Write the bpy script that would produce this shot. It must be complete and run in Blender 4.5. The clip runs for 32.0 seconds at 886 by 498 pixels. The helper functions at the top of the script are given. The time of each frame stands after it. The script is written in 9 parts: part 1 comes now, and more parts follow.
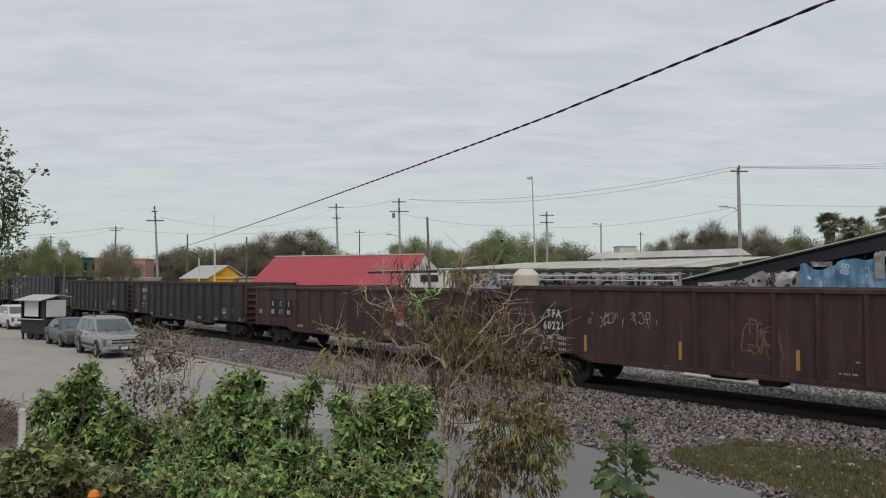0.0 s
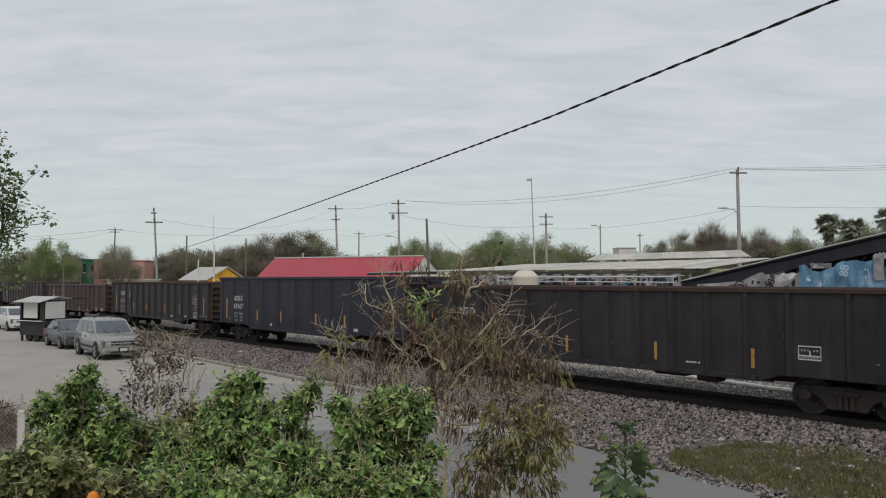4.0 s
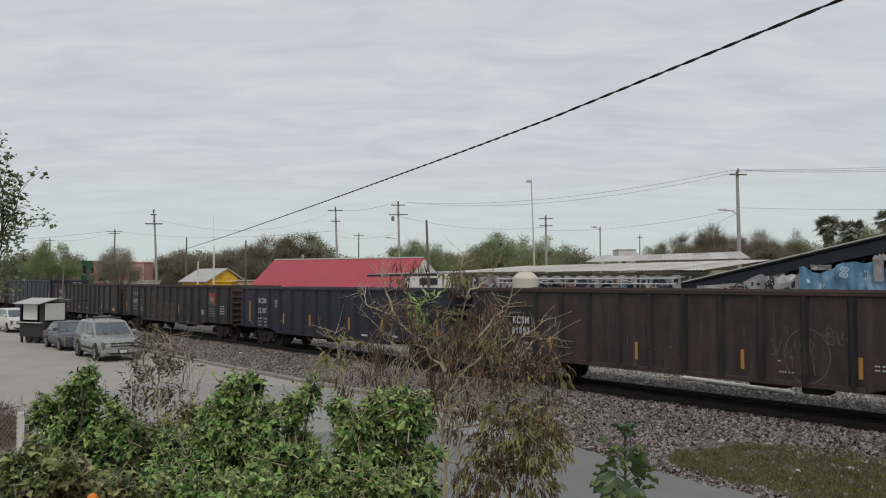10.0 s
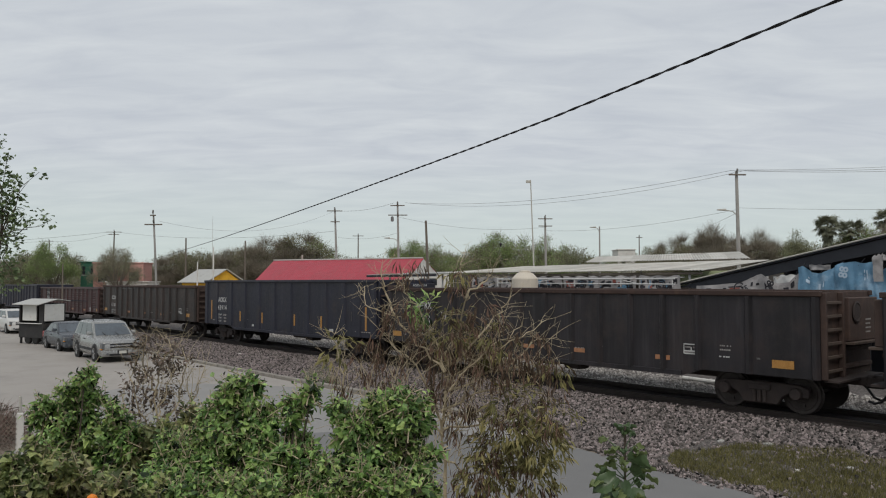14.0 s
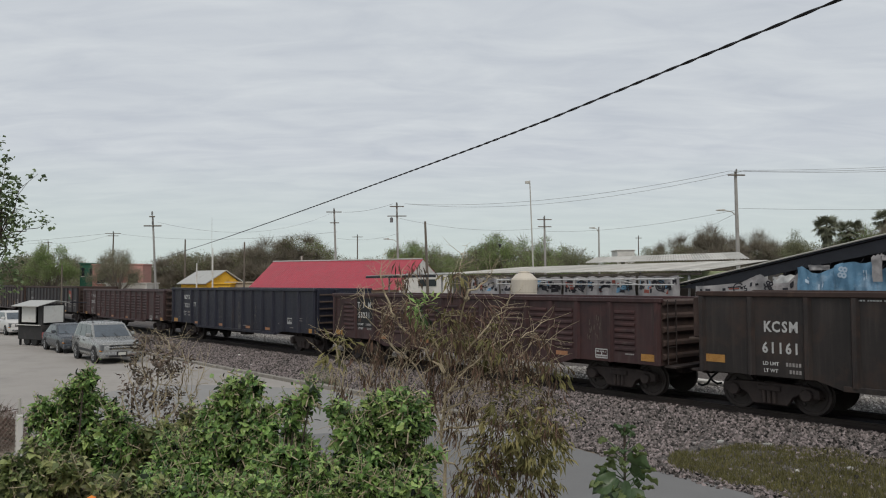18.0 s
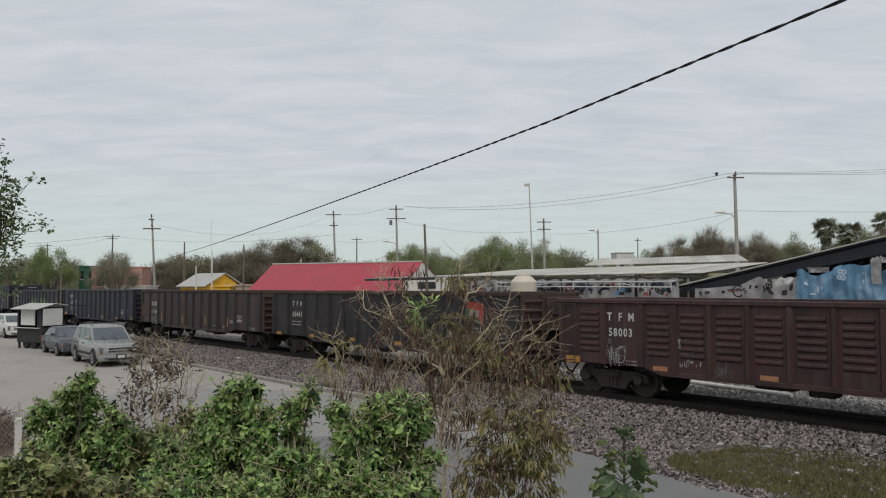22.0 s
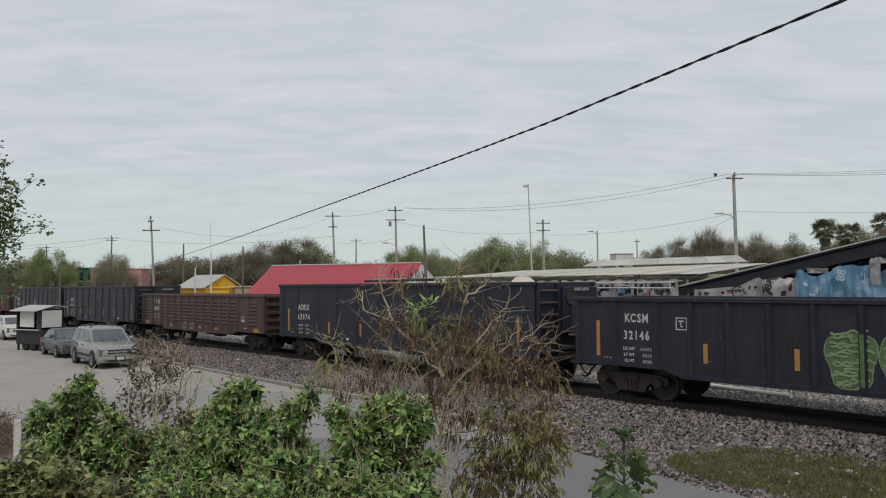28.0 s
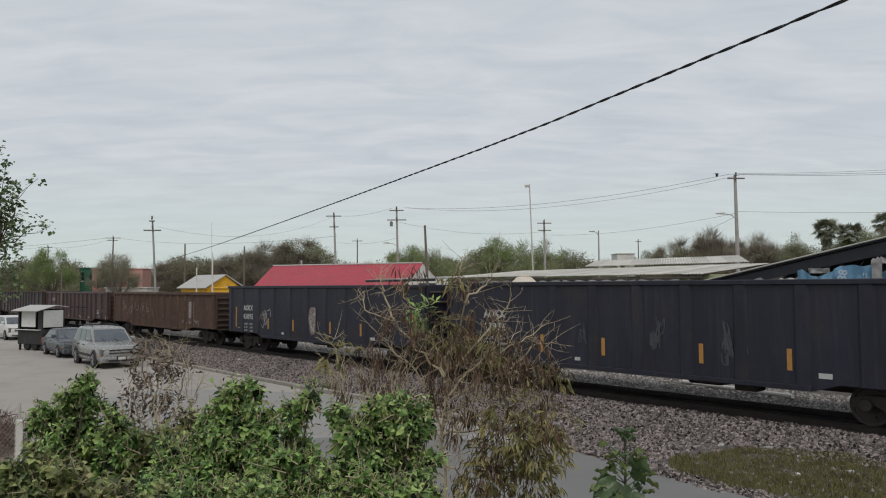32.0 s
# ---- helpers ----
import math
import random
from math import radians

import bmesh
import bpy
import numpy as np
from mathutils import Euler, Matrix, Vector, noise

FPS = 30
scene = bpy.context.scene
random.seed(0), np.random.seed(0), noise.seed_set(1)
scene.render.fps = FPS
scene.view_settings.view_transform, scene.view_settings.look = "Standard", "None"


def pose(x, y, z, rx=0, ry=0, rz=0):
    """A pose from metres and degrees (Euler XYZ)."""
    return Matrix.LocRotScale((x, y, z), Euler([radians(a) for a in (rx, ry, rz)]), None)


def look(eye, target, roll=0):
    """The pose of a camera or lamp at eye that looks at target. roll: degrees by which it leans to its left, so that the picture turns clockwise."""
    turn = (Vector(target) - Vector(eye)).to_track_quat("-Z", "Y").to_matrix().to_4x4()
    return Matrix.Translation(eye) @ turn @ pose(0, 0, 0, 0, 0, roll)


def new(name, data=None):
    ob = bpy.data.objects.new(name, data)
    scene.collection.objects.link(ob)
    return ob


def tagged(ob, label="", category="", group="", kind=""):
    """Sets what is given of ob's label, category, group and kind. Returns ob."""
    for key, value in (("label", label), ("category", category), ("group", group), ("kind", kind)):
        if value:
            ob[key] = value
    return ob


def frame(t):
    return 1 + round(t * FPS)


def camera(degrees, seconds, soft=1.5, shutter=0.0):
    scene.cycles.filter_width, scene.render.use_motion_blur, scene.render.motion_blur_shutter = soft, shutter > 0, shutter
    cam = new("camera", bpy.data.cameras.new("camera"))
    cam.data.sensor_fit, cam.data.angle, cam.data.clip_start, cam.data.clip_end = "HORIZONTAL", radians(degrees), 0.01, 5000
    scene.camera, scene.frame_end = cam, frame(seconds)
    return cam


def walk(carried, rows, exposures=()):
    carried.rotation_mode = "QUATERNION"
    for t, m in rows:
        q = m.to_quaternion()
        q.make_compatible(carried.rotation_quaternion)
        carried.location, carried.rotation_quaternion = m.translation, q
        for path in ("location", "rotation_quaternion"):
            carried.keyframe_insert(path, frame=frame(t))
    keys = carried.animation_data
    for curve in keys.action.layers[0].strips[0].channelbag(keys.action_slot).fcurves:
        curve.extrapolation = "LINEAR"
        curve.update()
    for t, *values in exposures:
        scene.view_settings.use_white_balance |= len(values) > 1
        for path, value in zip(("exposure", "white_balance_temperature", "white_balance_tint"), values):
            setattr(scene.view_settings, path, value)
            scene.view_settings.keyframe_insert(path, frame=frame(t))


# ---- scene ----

# The camera stands on an upper floor beside the street and turns a little in the hand.
EYE = Vector((0.0, 0.0, 3.58))
AIM = (
    (0, 138.988, 2.151, -0.000),
    (1, 138.980, 2.154, 0.001),
    (2, 138.971, 2.169, -0.023),
    (3, 138.946, 2.218, -0.030),
    (3.5, 138.942, 2.239, -0.017),
    (5.5, 138.935, 2.345, 0.008),
    (6, 138.935, 2.346, 0.007),
    (7, 138.934, 2.354, -0.022),
    (8, 138.937, 2.368, -0.027),
    (9, 138.929, 2.379, 0.000),
    (10, 138.929, 2.390, -0.003),
    (11, 138.899, 2.418, -0.051),
    (12, 138.887, 2.420, -0.066),
    (13, 138.887, 2.420, -0.066),
    (14, 138.887, 2.420, -0.066),
    (14.5, 138.887, 2.420, -0.066),
    (16.5, 138.849, 2.470, -0.141),
    (17, 138.848, 2.474, -0.145),
    (18, 138.836, 2.485, -0.166),
    (19, 138.830, 2.518, -0.197),
    (20, 138.807, 2.567, -0.193),
    (21, 138.790, 2.578, -0.202),
    (22, 138.787, 2.678, -0.208),
    (23, 138.772, 2.720, -0.232),
    (24, 138.766, 2.738, -0.226),
    (25, 138.759, 2.739, -0.237),
    (25.5, 138.750, 2.741, -0.239),
    (27.5, 138.714, 2.768, -0.297),
    (28, 138.731, 2.770, -0.297),
    (28.5, 138.899, 2.781, -0.295),
    (29, 138.893, 2.774, -0.304),
    (30, 138.864, 2.770, -0.297),
    (31, 138.847, 2.768, -0.299),
    (32, 138.823, 2.771, -0.288),)


def aimed(yaw, up, roll):
    a, b = radians(yaw), radians(up)
    return look(EYE, EYE + Vector((math.cos(b) * math.cos(a), math.cos(b) * math.sin(a), math.sin(b))), roll)


cam = camera(60.0, 32.0, soft=1.1)
walk(cam, [(t, aimed(a, b, r)) for t, a, b, r in AIM])

# ---- sky and sun: a bright overcast day ----
scene.view_settings.exposure = 0.0
world = bpy.data.worlds.new("overcast_sky")
scene.world = world
world.use_nodes = True


def link_nodes(tree):
    return tree.nodes.new, tree.links.new


def build_world():
    tree = world.node_tree
    tree.nodes.clear()
    add, link = link_nodes(tree)
    out, back = add("ShaderNodeOutputWorld"), add("ShaderNodeBackground")
    sky = add("ShaderNodeTexSky")
    sky.sky_type, sky.sun_disc = "NISHITA", False
    sky.sun_elevation, sky.sun_rotation = radians(53), radians(131)
    coord, split = add("ShaderNodeTexCoord"), add("ShaderNodeSeparateXYZ")
    link(coord.outputs["Generated"], split.inputs[0])
    lift = add("ShaderNodeMath")
    lift.operation = "MAXIMUM"
    link(split.outputs["Z"], lift.inputs[0])
    lift.inputs[1].default_value = 0.0
    high = add("ShaderNodeMath")
    high.operation = "ADD"
    link(lift.outputs[0], high.inputs[0])
    high.inputs[1].default_value = 0.12
    flat = add("ShaderNodeCombineXYZ")
    for axis in ("X", "Y"):
        d = add("ShaderNodeMath")
        d.operation = "DIVIDE"
        link(split.outputs[axis], d.inputs[0])
        link(high.outputs[0], d.inputs[1])
        link(d.outputs[0], flat.inputs[axis])
    face = add("ShaderNodeMapping")
    face.inputs["Rotation"].default_value = (0, 0, radians(-49))
    link(flat.outputs[0], face.inputs[0])
    turn = add("ShaderNodeMapping")
    turn.inputs["Scale"].default_value = (0.75, 1.7, 1.0)
    link(face.outputs[0], turn.inputs[0])
    puffs = add("ShaderNodeTexNoise")
    puffs.inputs["Scale"].default_value = 3.0
    puffs.inputs["Detail"].default_value = 6.0
    puffs.inputs["Roughness"].default_value = 0.58
    puffs.inputs["Distortion"].default_value = 0.5
    link(turn.outputs[0], puffs.inputs["Vector"])
    cloud = add("ShaderNodeValToRGB")
    cloud.color_ramp.elements[0].position, cloud.color_ramp.elements[0].color = 0.30, (0.545, 0.582, 0.635, 1)
    cloud.color_ramp.elements[1].position, cloud.color_ramp.elements[1].color = 0.72, (0.665, 0.70, 0.73, 1)
    link(puffs.outputs["Fac"], cloud.inputs[0])
    low = add("ShaderNodeMapRange")
    low.inputs["From Min"].default_value, low.inputs["From Max"].default_value = 0.0, 0.16
    low.inputs["To Min"].default_value, low.inputs["To Max"].default_value = 1.0, 0.0
    link(split.outputs["Z"], low.inputs[0])
    pale = add("ShaderNodeMix")
    pale.data_type = "RGBA"
    link(low.outputs[0], pale.inputs["Factor"])
    link(cloud.outputs[0], pale.inputs["A"])
    pale.inputs["B"].default_value = (0.585, 0.672, 0.64, 1)
    thin = add("ShaderNodeVectorMath")
    thin.operation = "SCALE"
    link(sky.outputs[0], thin.inputs[0])
    thin.inputs["Scale"].default_value = 0.06
    mix = add("ShaderNodeMix")
    mix.data_type = "RGBA"
    mix.inputs["Factor"].default_value = 0.94
    link(thin.outputs[0], mix.inputs["A"])
    link(pale.outputs["Result"], mix.inputs["B"])
    link(mix.outputs["Result"], back.inputs["Color"])
    back.inputs["Strength"].default_value = 1.0
    link(back.outputs[0], out.inputs["Surface"])


build_world()
sun_data = bpy.data.lights.new("sun", "SUN")
sun_data.energy, sun_data.angle, sun_data.color = 1.25, radians(25), (1.0, 0.93, 0.84)
sun = new("sun", sun_data)
sun.matrix_world = look((0, 0, 60), (-34, 30, 0))

# ---- materials ----


def surface(name, colour, rough=0.8, metal=0.0, vary=0.25, scale=3.0, spots=None, spot_scale=1.0, spot_at=(0.55, 0.72),
            bump=0.15, bump_scale=40.0, per_piece=0.0, per_island=0.0, streaks=None, streak_at=(0.5, 0.8), ior=1.45, stretch=(1, 1, 1), bands=0.0):
    """A procedural surface: base colour with two scales of variation, spots or rust, vertical streaks and fine relief."""
    m = bpy.data.materials.new(name)
    m.use_nodes = True
    tree = m.node_tree
    add, link = link_nodes(tree)
    b = tree.nodes["Principled BSDF"]
    b.inputs["Roughness"].default_value, b.inputs["Metallic"].default_value, b.inputs["IOR"].default_value = rough, metal, ior
    coord = add("ShaderNodeTexCoord")
    place = add("ShaderNodeMapping")
    place.inputs["Scale"].default_value = stretch
    shift = add("ShaderNodeVectorMath")
    info = add("ShaderNodeObjectInfo")
    wide = add("ShaderNodeVectorMath")
    wide.operation = "SCALE"
    wide.inputs["Scale"].default_value = 37.0
    link(info.outputs["Random"], wide.inputs[0])
    link(coord.outputs["Object"], shift.inputs[0])
    link(wide.outputs[0], shift.inputs[1])
    link(shift.outputs[0], place.inputs[0])
    where = place.outputs[0]

    def cloudy(s, detail=5.0, rough_=0.6, vec=None):
        n = add("ShaderNodeTexNoise")
        n.inputs["Scale"].default_value, n.inputs["Detail"].default_value, n.inputs["Roughness"].default_value = s, detail, rough_
        link(vec or where, n.inputs["Vector"])
        return n.outputs["Fac"]

    def mixed(fac, a, c, kind="MIX"):
        n = add("ShaderNodeMix")
        n.data_type, n.blend_type = "RGBA", kind
        for sock, v in ((n.inputs["Factor"], fac), (n.inputs["A"], a), (n.inputs["B"], c)):
            if isinstance(v, (int, float)):
                sock.default_value = v
            elif isinstance(v, tuple):
                sock.default_value = (*v[:3], 1)
            else:
                link(v, sock)
        return n.outputs["Result"]

    def ranged(v, lo, hi, a=0.0, c=1.0):
        n = add("ShaderNodeMapRange")
        for k, x in (("From Min", lo), ("From Max", hi), ("To Min", a), ("To Max", c)):
            n.inputs[k].default_value = x
        link(v, n.inputs[0])
        return n.outputs[0]

    dark = tuple(c * (1 - vary) for c in colour)
    light = tuple(min(1, c * (1 + vary)) for c in colour)
    col = mixed(ranged(cloudy(scale), 0.3, 0.7), dark, light)
    fine = cloudy(scale * 9, 3)
    col = mixed(0.35, col, mixed(ranged(fine, 0.3, 0.7), dark, light))
    if streaks:
        sv = add("ShaderNodeMapping")
        sv.inputs["Scale"].default_value = (7.0, 7.0, 0.5)
        link(where, sv.inputs[0])
        col = mixed(ranged(cloudy(1.0, 4, 0.6, sv.outputs[0]), *streak_at, 0.0, 0.75), col, streaks)
    if bands:
        bv = add("ShaderNodeMapping")
        bv.inputs["Scale"].default_value = (1.5, 1.5, 0.22)
        link(where, bv.inputs[0])
        hsv = add("ShaderNodeHueSaturation")
        link(ranged(cloudy(1.0, 4, 0.7, bv.outputs[0]), 0.3, 0.7, 1 - bands, 1 + bands), hsv.inputs["Value"])
        link(col, hsv.inputs["Color"])
        col = hsv.outputs["Color"]
    if spots:
        col = mixed(ranged(cloudy(spot_scale, 6, 0.65), *spot_at, 0.0, 0.85), col, spots)
    if per_piece or per_island:
        rnd = info.outputs["Random"]
        if per_island:
            rnd = add("ShaderNodeNewGeometry").outputs["Random Per Island"]
        k = per_piece or per_island
        hsv = add("ShaderNodeHueSaturation")
        link(ranged(rnd, 0, 1, 1 - k, 1 + k), hsv.inputs["Value"])
        link(ranged(rnd, 0, 1, 0.5 + 0.03 * k, 0.5 - 0.03 * k), hsv.inputs["Hue"])
        link(col, hsv.inputs["Color"])
        col = hsv.outputs["Color"]
    link(col, b.inputs["Base Color"])
    if bump:
        bp = add("ShaderNodeBump")
        bp.inputs["Strength"].default_value, bp.inputs["Distance"].default_value = bump, 0.02
        link(cloudy(bump_scale, 4), bp.inputs["Height"])
        link(bp.outputs[0], b.inputs["Normal"])
    link(ranged(fine, 0.2, 0.8, max(0.03, rough - 0.12), min(1, rough + 0.1)), b.inputs["Roughness"])
    return m


CAR_PAINT = {
    "brown": surface("oxide_brown_paint", (0.044, 0.0205, 0.021), 0.52, vary=0.3, scale=0.9, spots=(0.063, 0.026, 0.024), spot_scale=1.3, spot_at=(0.47, 0.62), streaks=(0.066, 0.047, 0.042), streak_at=(0.5, 0.72), bands=0.45, per_piece=0.08),
    "black": surface("faded_black_paint", (0.0165, 0.0140, 0.0165), 0.52, vary=0.42, scale=0.8, spots=(0.034, 0.024, 0.023), spot_scale=1.0, spot_at=(0.48, 0.66), streaks=(0.035, 0.031, 0.033), streak_at=(0.49, 0.72), bands=0.45, per_piece=0.08),
    "bluish": surface("blue_black_paint", (0.0145, 0.0152, 0.027), 0.52, vary=0.25, scale=0.8, spots=(0.030, 0.024, 0.026), spot_scale=1.0, spot_at=(0.52, 0.72), streaks=(0.033, 0.032, 0.042), streak_at=(0.5, 0.78), bands=0.25, per_piece=0.08),
    "olive": surface("weathered_dark_olive_paint", (0.0258, 0.0205, 0.0190), 0.52, vary=0.35, scale=0.9, spots=(0.05, 0.03, 0.023), spot_scale=1.3, spot_at=(0.49, 0.66), streaks=(0.05, 0.04, 0.035), streak_at=(0.5, 0.74), bands=0.45, per_piece=0.08),
    "umber": surface("rust_stained_black_paint", (0.0354, 0.0226, 0.0227), 0.52, vary=0.35, scale=0.9, spots=(0.060, 0.030, 0.026), spot_scale=1.4, spot_at=(0.46, 0.64), streaks=(0.075, 0.054, 0.044), streak_at=(0.49, 0.72), bands=0.45, per_piece=0.08),
    "rust": surface("orange_rusted_steel", (0.085, 0.05, 0.036), 0.9, vary=0.35, scale=0.9, spots=(0.15, 0.10, 0.065), spot_scale=2.2, streaks=(0.05, 0.028, 0.02), streak_at=(0.5, 0.85)),
    "mauve": surface("faded_mauve_brown_paint", (0.0726, 0.0431, 0.0418), 0.52, vary=0.25, scale=0.9, spots=(0.11, 0.05, 0.03), spot_scale=1.6, streaks=(0.13, 0.095, 0.08), streak_at=(0.58, 0.92), bands=0.45, per_piece=0.08),
}
RUST_STEEL = surface("rusty_steel", (0.055, 0.032, 0.024), 0.85, vary=0.4, scale=4, spots=(0.10, 0.05, 0.03), spot_scale=6)
TRUCK_STEEL = surface("grimy_cast_steel", (0.044, 0.033, 0.030), 0.8, vary=0.4, scale=5, spots=(0.04, 0.028, 0.022), spot_scale=5)
WHEEL_STEEL = surface("worn_wheel_steel", (0.05, 0.041, 0.037), 0.6, metal=0.3, vary=0.35, scale=5)
# Rail colour lowered to hold the train's shadow over the track.
RAIL_STEEL = surface("rail_steel", (0.035, 0.027, 0.023), 0.6, metal=0.3, vary=0.3, scale=3)
WHITE_PAINT = surface("stencil_white", (0.47, 0.47, 0.46), 0.7, vary=0.15, scale=6, spots=(0.25, 0.22, 0.2), spot_scale=9, spot_at=(0.6, 0.8), bump=0)
GREY_PAINT = surface("faded_stencil_grey", (0.30, 0.28, 0.27), 0.8, vary=0.3, scale=6, spots=(0.08, 0.06, 0.05), spot_scale=9, spot_at=(0.5, 0.7), bump=0)
REFLECTOR = surface("amber_reflector_tape", (0.40, 0.205, 0.055), 0.3, vary=0.15, scale=8, spots=(0.3, 0.14, 0.04), spot_scale=7, bump=0)
REFLECTOR_DULL = surface("sun_faded_reflector_tape", (0.36, 0.17, 0.085), 0.4, vary=0.25, scale=8, spots=(0.16, 0.08, 0.05), spot_scale=7, bump=0)
BLACK_PATCH = surface("fresh_black_patch", (0.012, 0.012, 0.013), 0.6, vary=0.2)
TAG_GREEN = surface("green_spray_paint", (0.10, 0.155, 0.065), 0.75, vary=0.45, scale=5, spots=(0.03, 0.07, 0.02), spot_scale=4, bump=0)
TAG_PALE = surface("pale_green_spray", (0.22, 0.275, 0.15), 0.75, vary=0.3, scale=4, bump=0)
TAG_BROWN = surface("brown_spray_paint", (0.05, 0.034, 0.03), 0.75, vary=0.4, scale=4, bump=0)
TAG_ORANGE = surface("dull_orange_spray", (0.16, 0.10, 0.07), 0.75, vary=0.4, scale=5, spots=(0.08, 0.05, 0.03), spot_scale=6, bump=0)
TAG_WHITE = surface("chalky_white_spray", (0.34, 0.33, 0.32), 0.85, vary=0.4, scale=6, spots=(0.06, 0.05, 0.05), spot_scale=8, spot_at=(0.45, 0.65), bump=0)
TAG_FAINT = surface("faint_chalk", (0.065, 0.066, 0.075), 0.85, vary=0.3, scale=6, bump=0)
WORN_GREY = surface("worn_through_grey", (0.12, 0.115, 0.11), 0.85, vary=0.4, scale=7, spots=(0.04, 0.035, 0.035), spot_scale=9, spot_at=(0.45, 0.65), bump=0)
TAG_RUSTY = surface("rust_toned_scrawl", (0.11, 0.085, 0.07), 0.85, vary=0.4, scale=6, spots=(0.05, 0.035, 0.03), spot_scale=8, bump=0)
TAG_RED = surface("dull_red_spray", (0.24, 0.05, 0.035), 0.8, vary=0.4, scale=6, spots=(0.08, 0.03, 0.02), spot_scale=8, bump=0)
FLAG_RED = surface("flag_red", (0.26, 0.05, 0.035), 0.7, vary=0.3, scale=4, bump=0)
FLAG_GREEN = surface("flag_green", (0.045, 0.10, 0.05), 0.7, vary=0.3, scale=4, bump=0)
FLAG_CREAM = surface("flag_cream", (0.25, 0.21, 0.18), 0.7, vary=0.3, scale=4, bump=0)

ROAD = surface("dusty_concrete_road", (0.33, 0.305, 0.278), 0.95, vary=0.09, scale=0.35, spots=(0.235, 0.22, 0.20), spot_scale=0.5, spot_at=(0.5, 0.8), bump=0.25, bump_scale=30)
CEMENT_WORN = surface("thinly_dusted_cement", (0.265, 0.258, 0.248), 0.9, vary=0.1, scale=0.5, spots=(0.21, 0.205, 0.2), spot_scale=0.7, spot_at=(0.5, 0.8), bump=0.25, bump_scale=30)
CEMENT_BARE = surface("bare_grey_cement", (0.175, 0.173, 0.170), 0.85, vary=0.12, scale=0.5, spots=(0.16, 0.16, 0.16), spot_scale=0.8, spot_at=(0.5, 0.8), bump=0.25, bump_scale=30)
EARTH = surface("dusty_earth", (0.23, 0.19, 0.15), 0.95, vary=0.25, scale=0.6, spots=(0.14, 0.12, 0.08), spot_scale=0.35, bump=0.5, bump_scale=14)
BALLAST_BED = surface("ballast_bed", (0.075, 0.065, 0.061), 0.95, vary=0.35, scale=5, spots=(0.24, 0.22, 0.205), spot_scale=16, spot_at=(0.5, 0.6), bump=1.0, bump_scale=16)
# Near black: oil stains, with the shade under the train put into the colour.
TRACK_BED = surface("oily_shaded_track_bed", (0.029, 0.021, 0.020), 0.9, vary=0.4, scale=5, spots=(0.04, 0.034, 0.031), spot_scale=14, bump=1.0, bump_scale=16)
STONE = surface("crushed_stone", (0.18, 0.155, 0.146), 0.9, vary=0.2, scale=6, per_island=0.97, bump=0.3)
# Dark timber, lowered further so the train's shadow is in the colour.
TIE_WOOD = surface("creosoted_timber", (0.022, 0.018, 0.016), 0.9, vary=0.4, scale=3, stretch=(6, 0.6, 6))
CONCRETE = surface("weathered_concrete", (0.36, 0.35, 0.33), 0.9, vary=0.2, scale=2, spots=(0.22, 0.21, 0.2), spot_scale=3)
KERB = surface("dirty_kerb", (0.27, 0.25, 0.22), 0.95, vary=0.3, scale=2.5, spots=(0.14, 0.13, 0.1), spot_scale=3)
GRASS = surface("dry_grass", (0.135, 0.125, 0.046), 0.9, vary=0.3, scale=2, per_island=0.4, bump=0)

# ---- building helpers ----


def part(name, data, material, parent, label="", at=None, kind=""):
    """Links a bmesh or a mesh as one mesh object under a thing or a part."""
    if isinstance(data, bmesh.types.BMesh):
        me = bpy.data.meshes.new(name)
        data.to_mesh(me)
        data.free()
    else:
        me = data
    if material and not me.materials:
        me.materials.append(material)
    ob = new(name, me)
    if parent:
        ob.parent = parent
    if at is not None:
        ob.matrix_basis = at if isinstance(at, Matrix) else Matrix.Translation(at)
    return tagged(ob, label, "", "", kind)


def thing(name, at, label, category, group="", kind=""):
    ob = new(name)
    ob.empty_display_size = 0.2
    ob.matrix_basis = at if isinstance(at, Matrix) else Matrix.Translation(at)
    return tagged(ob, label, category, group, kind)


def add_box(bm, lo, hi, bevel=0.0):
    made = bmesh.ops.create_cube(bm, size=1.0)["verts"]
    lo, hi = Vector(lo), Vector(hi)
    for v in made:
        v.co = Vector([lo[i] + (v.co[i] + 0.5) * (hi[i] - lo[i]) for i in range(3)])
    if bevel:
        edges = list({e for v in made for e in v.link_edges})
        bmesh.ops.bevel(bm, geom=edges, offset=bevel, segments=1, affect="EDGES")
    return bm


def box(lo, hi, bevel=0.0):
    return add_box(bmesh.new(), lo, hi, bevel)


def add_rod(bm, a, b, r0, r1=None, n=8):
    """A tapered rod from a to b."""
    a, b = Vector(a), Vector(b)
    r1 = r0 if r1 is None else r1
    way = b - a
    q = way.to_track_quat("Z", "Y").to_matrix()
    rings = []
    for p, r in ((a, r0), (b, r1)):
        rings.append([bm.verts.new(p + q @ Vector((r * math.cos(2 * math.pi * k / n), r * math.sin(2 * math.pi * k / n), 0))) for k in range(n)])
    for k in range(n):
        bm.faces.new((rings[0][k], rings[0][(k + 1) % n], rings[1][(k + 1) % n], rings[1][k]))
    bm.faces.new(rings[0][::-1])
    bm.faces.new(rings[1])
    return bm


def rod(a, b, r0, r1=None, n=8):
    return add_rod(bmesh.new(), a, b, r0, r1, n)


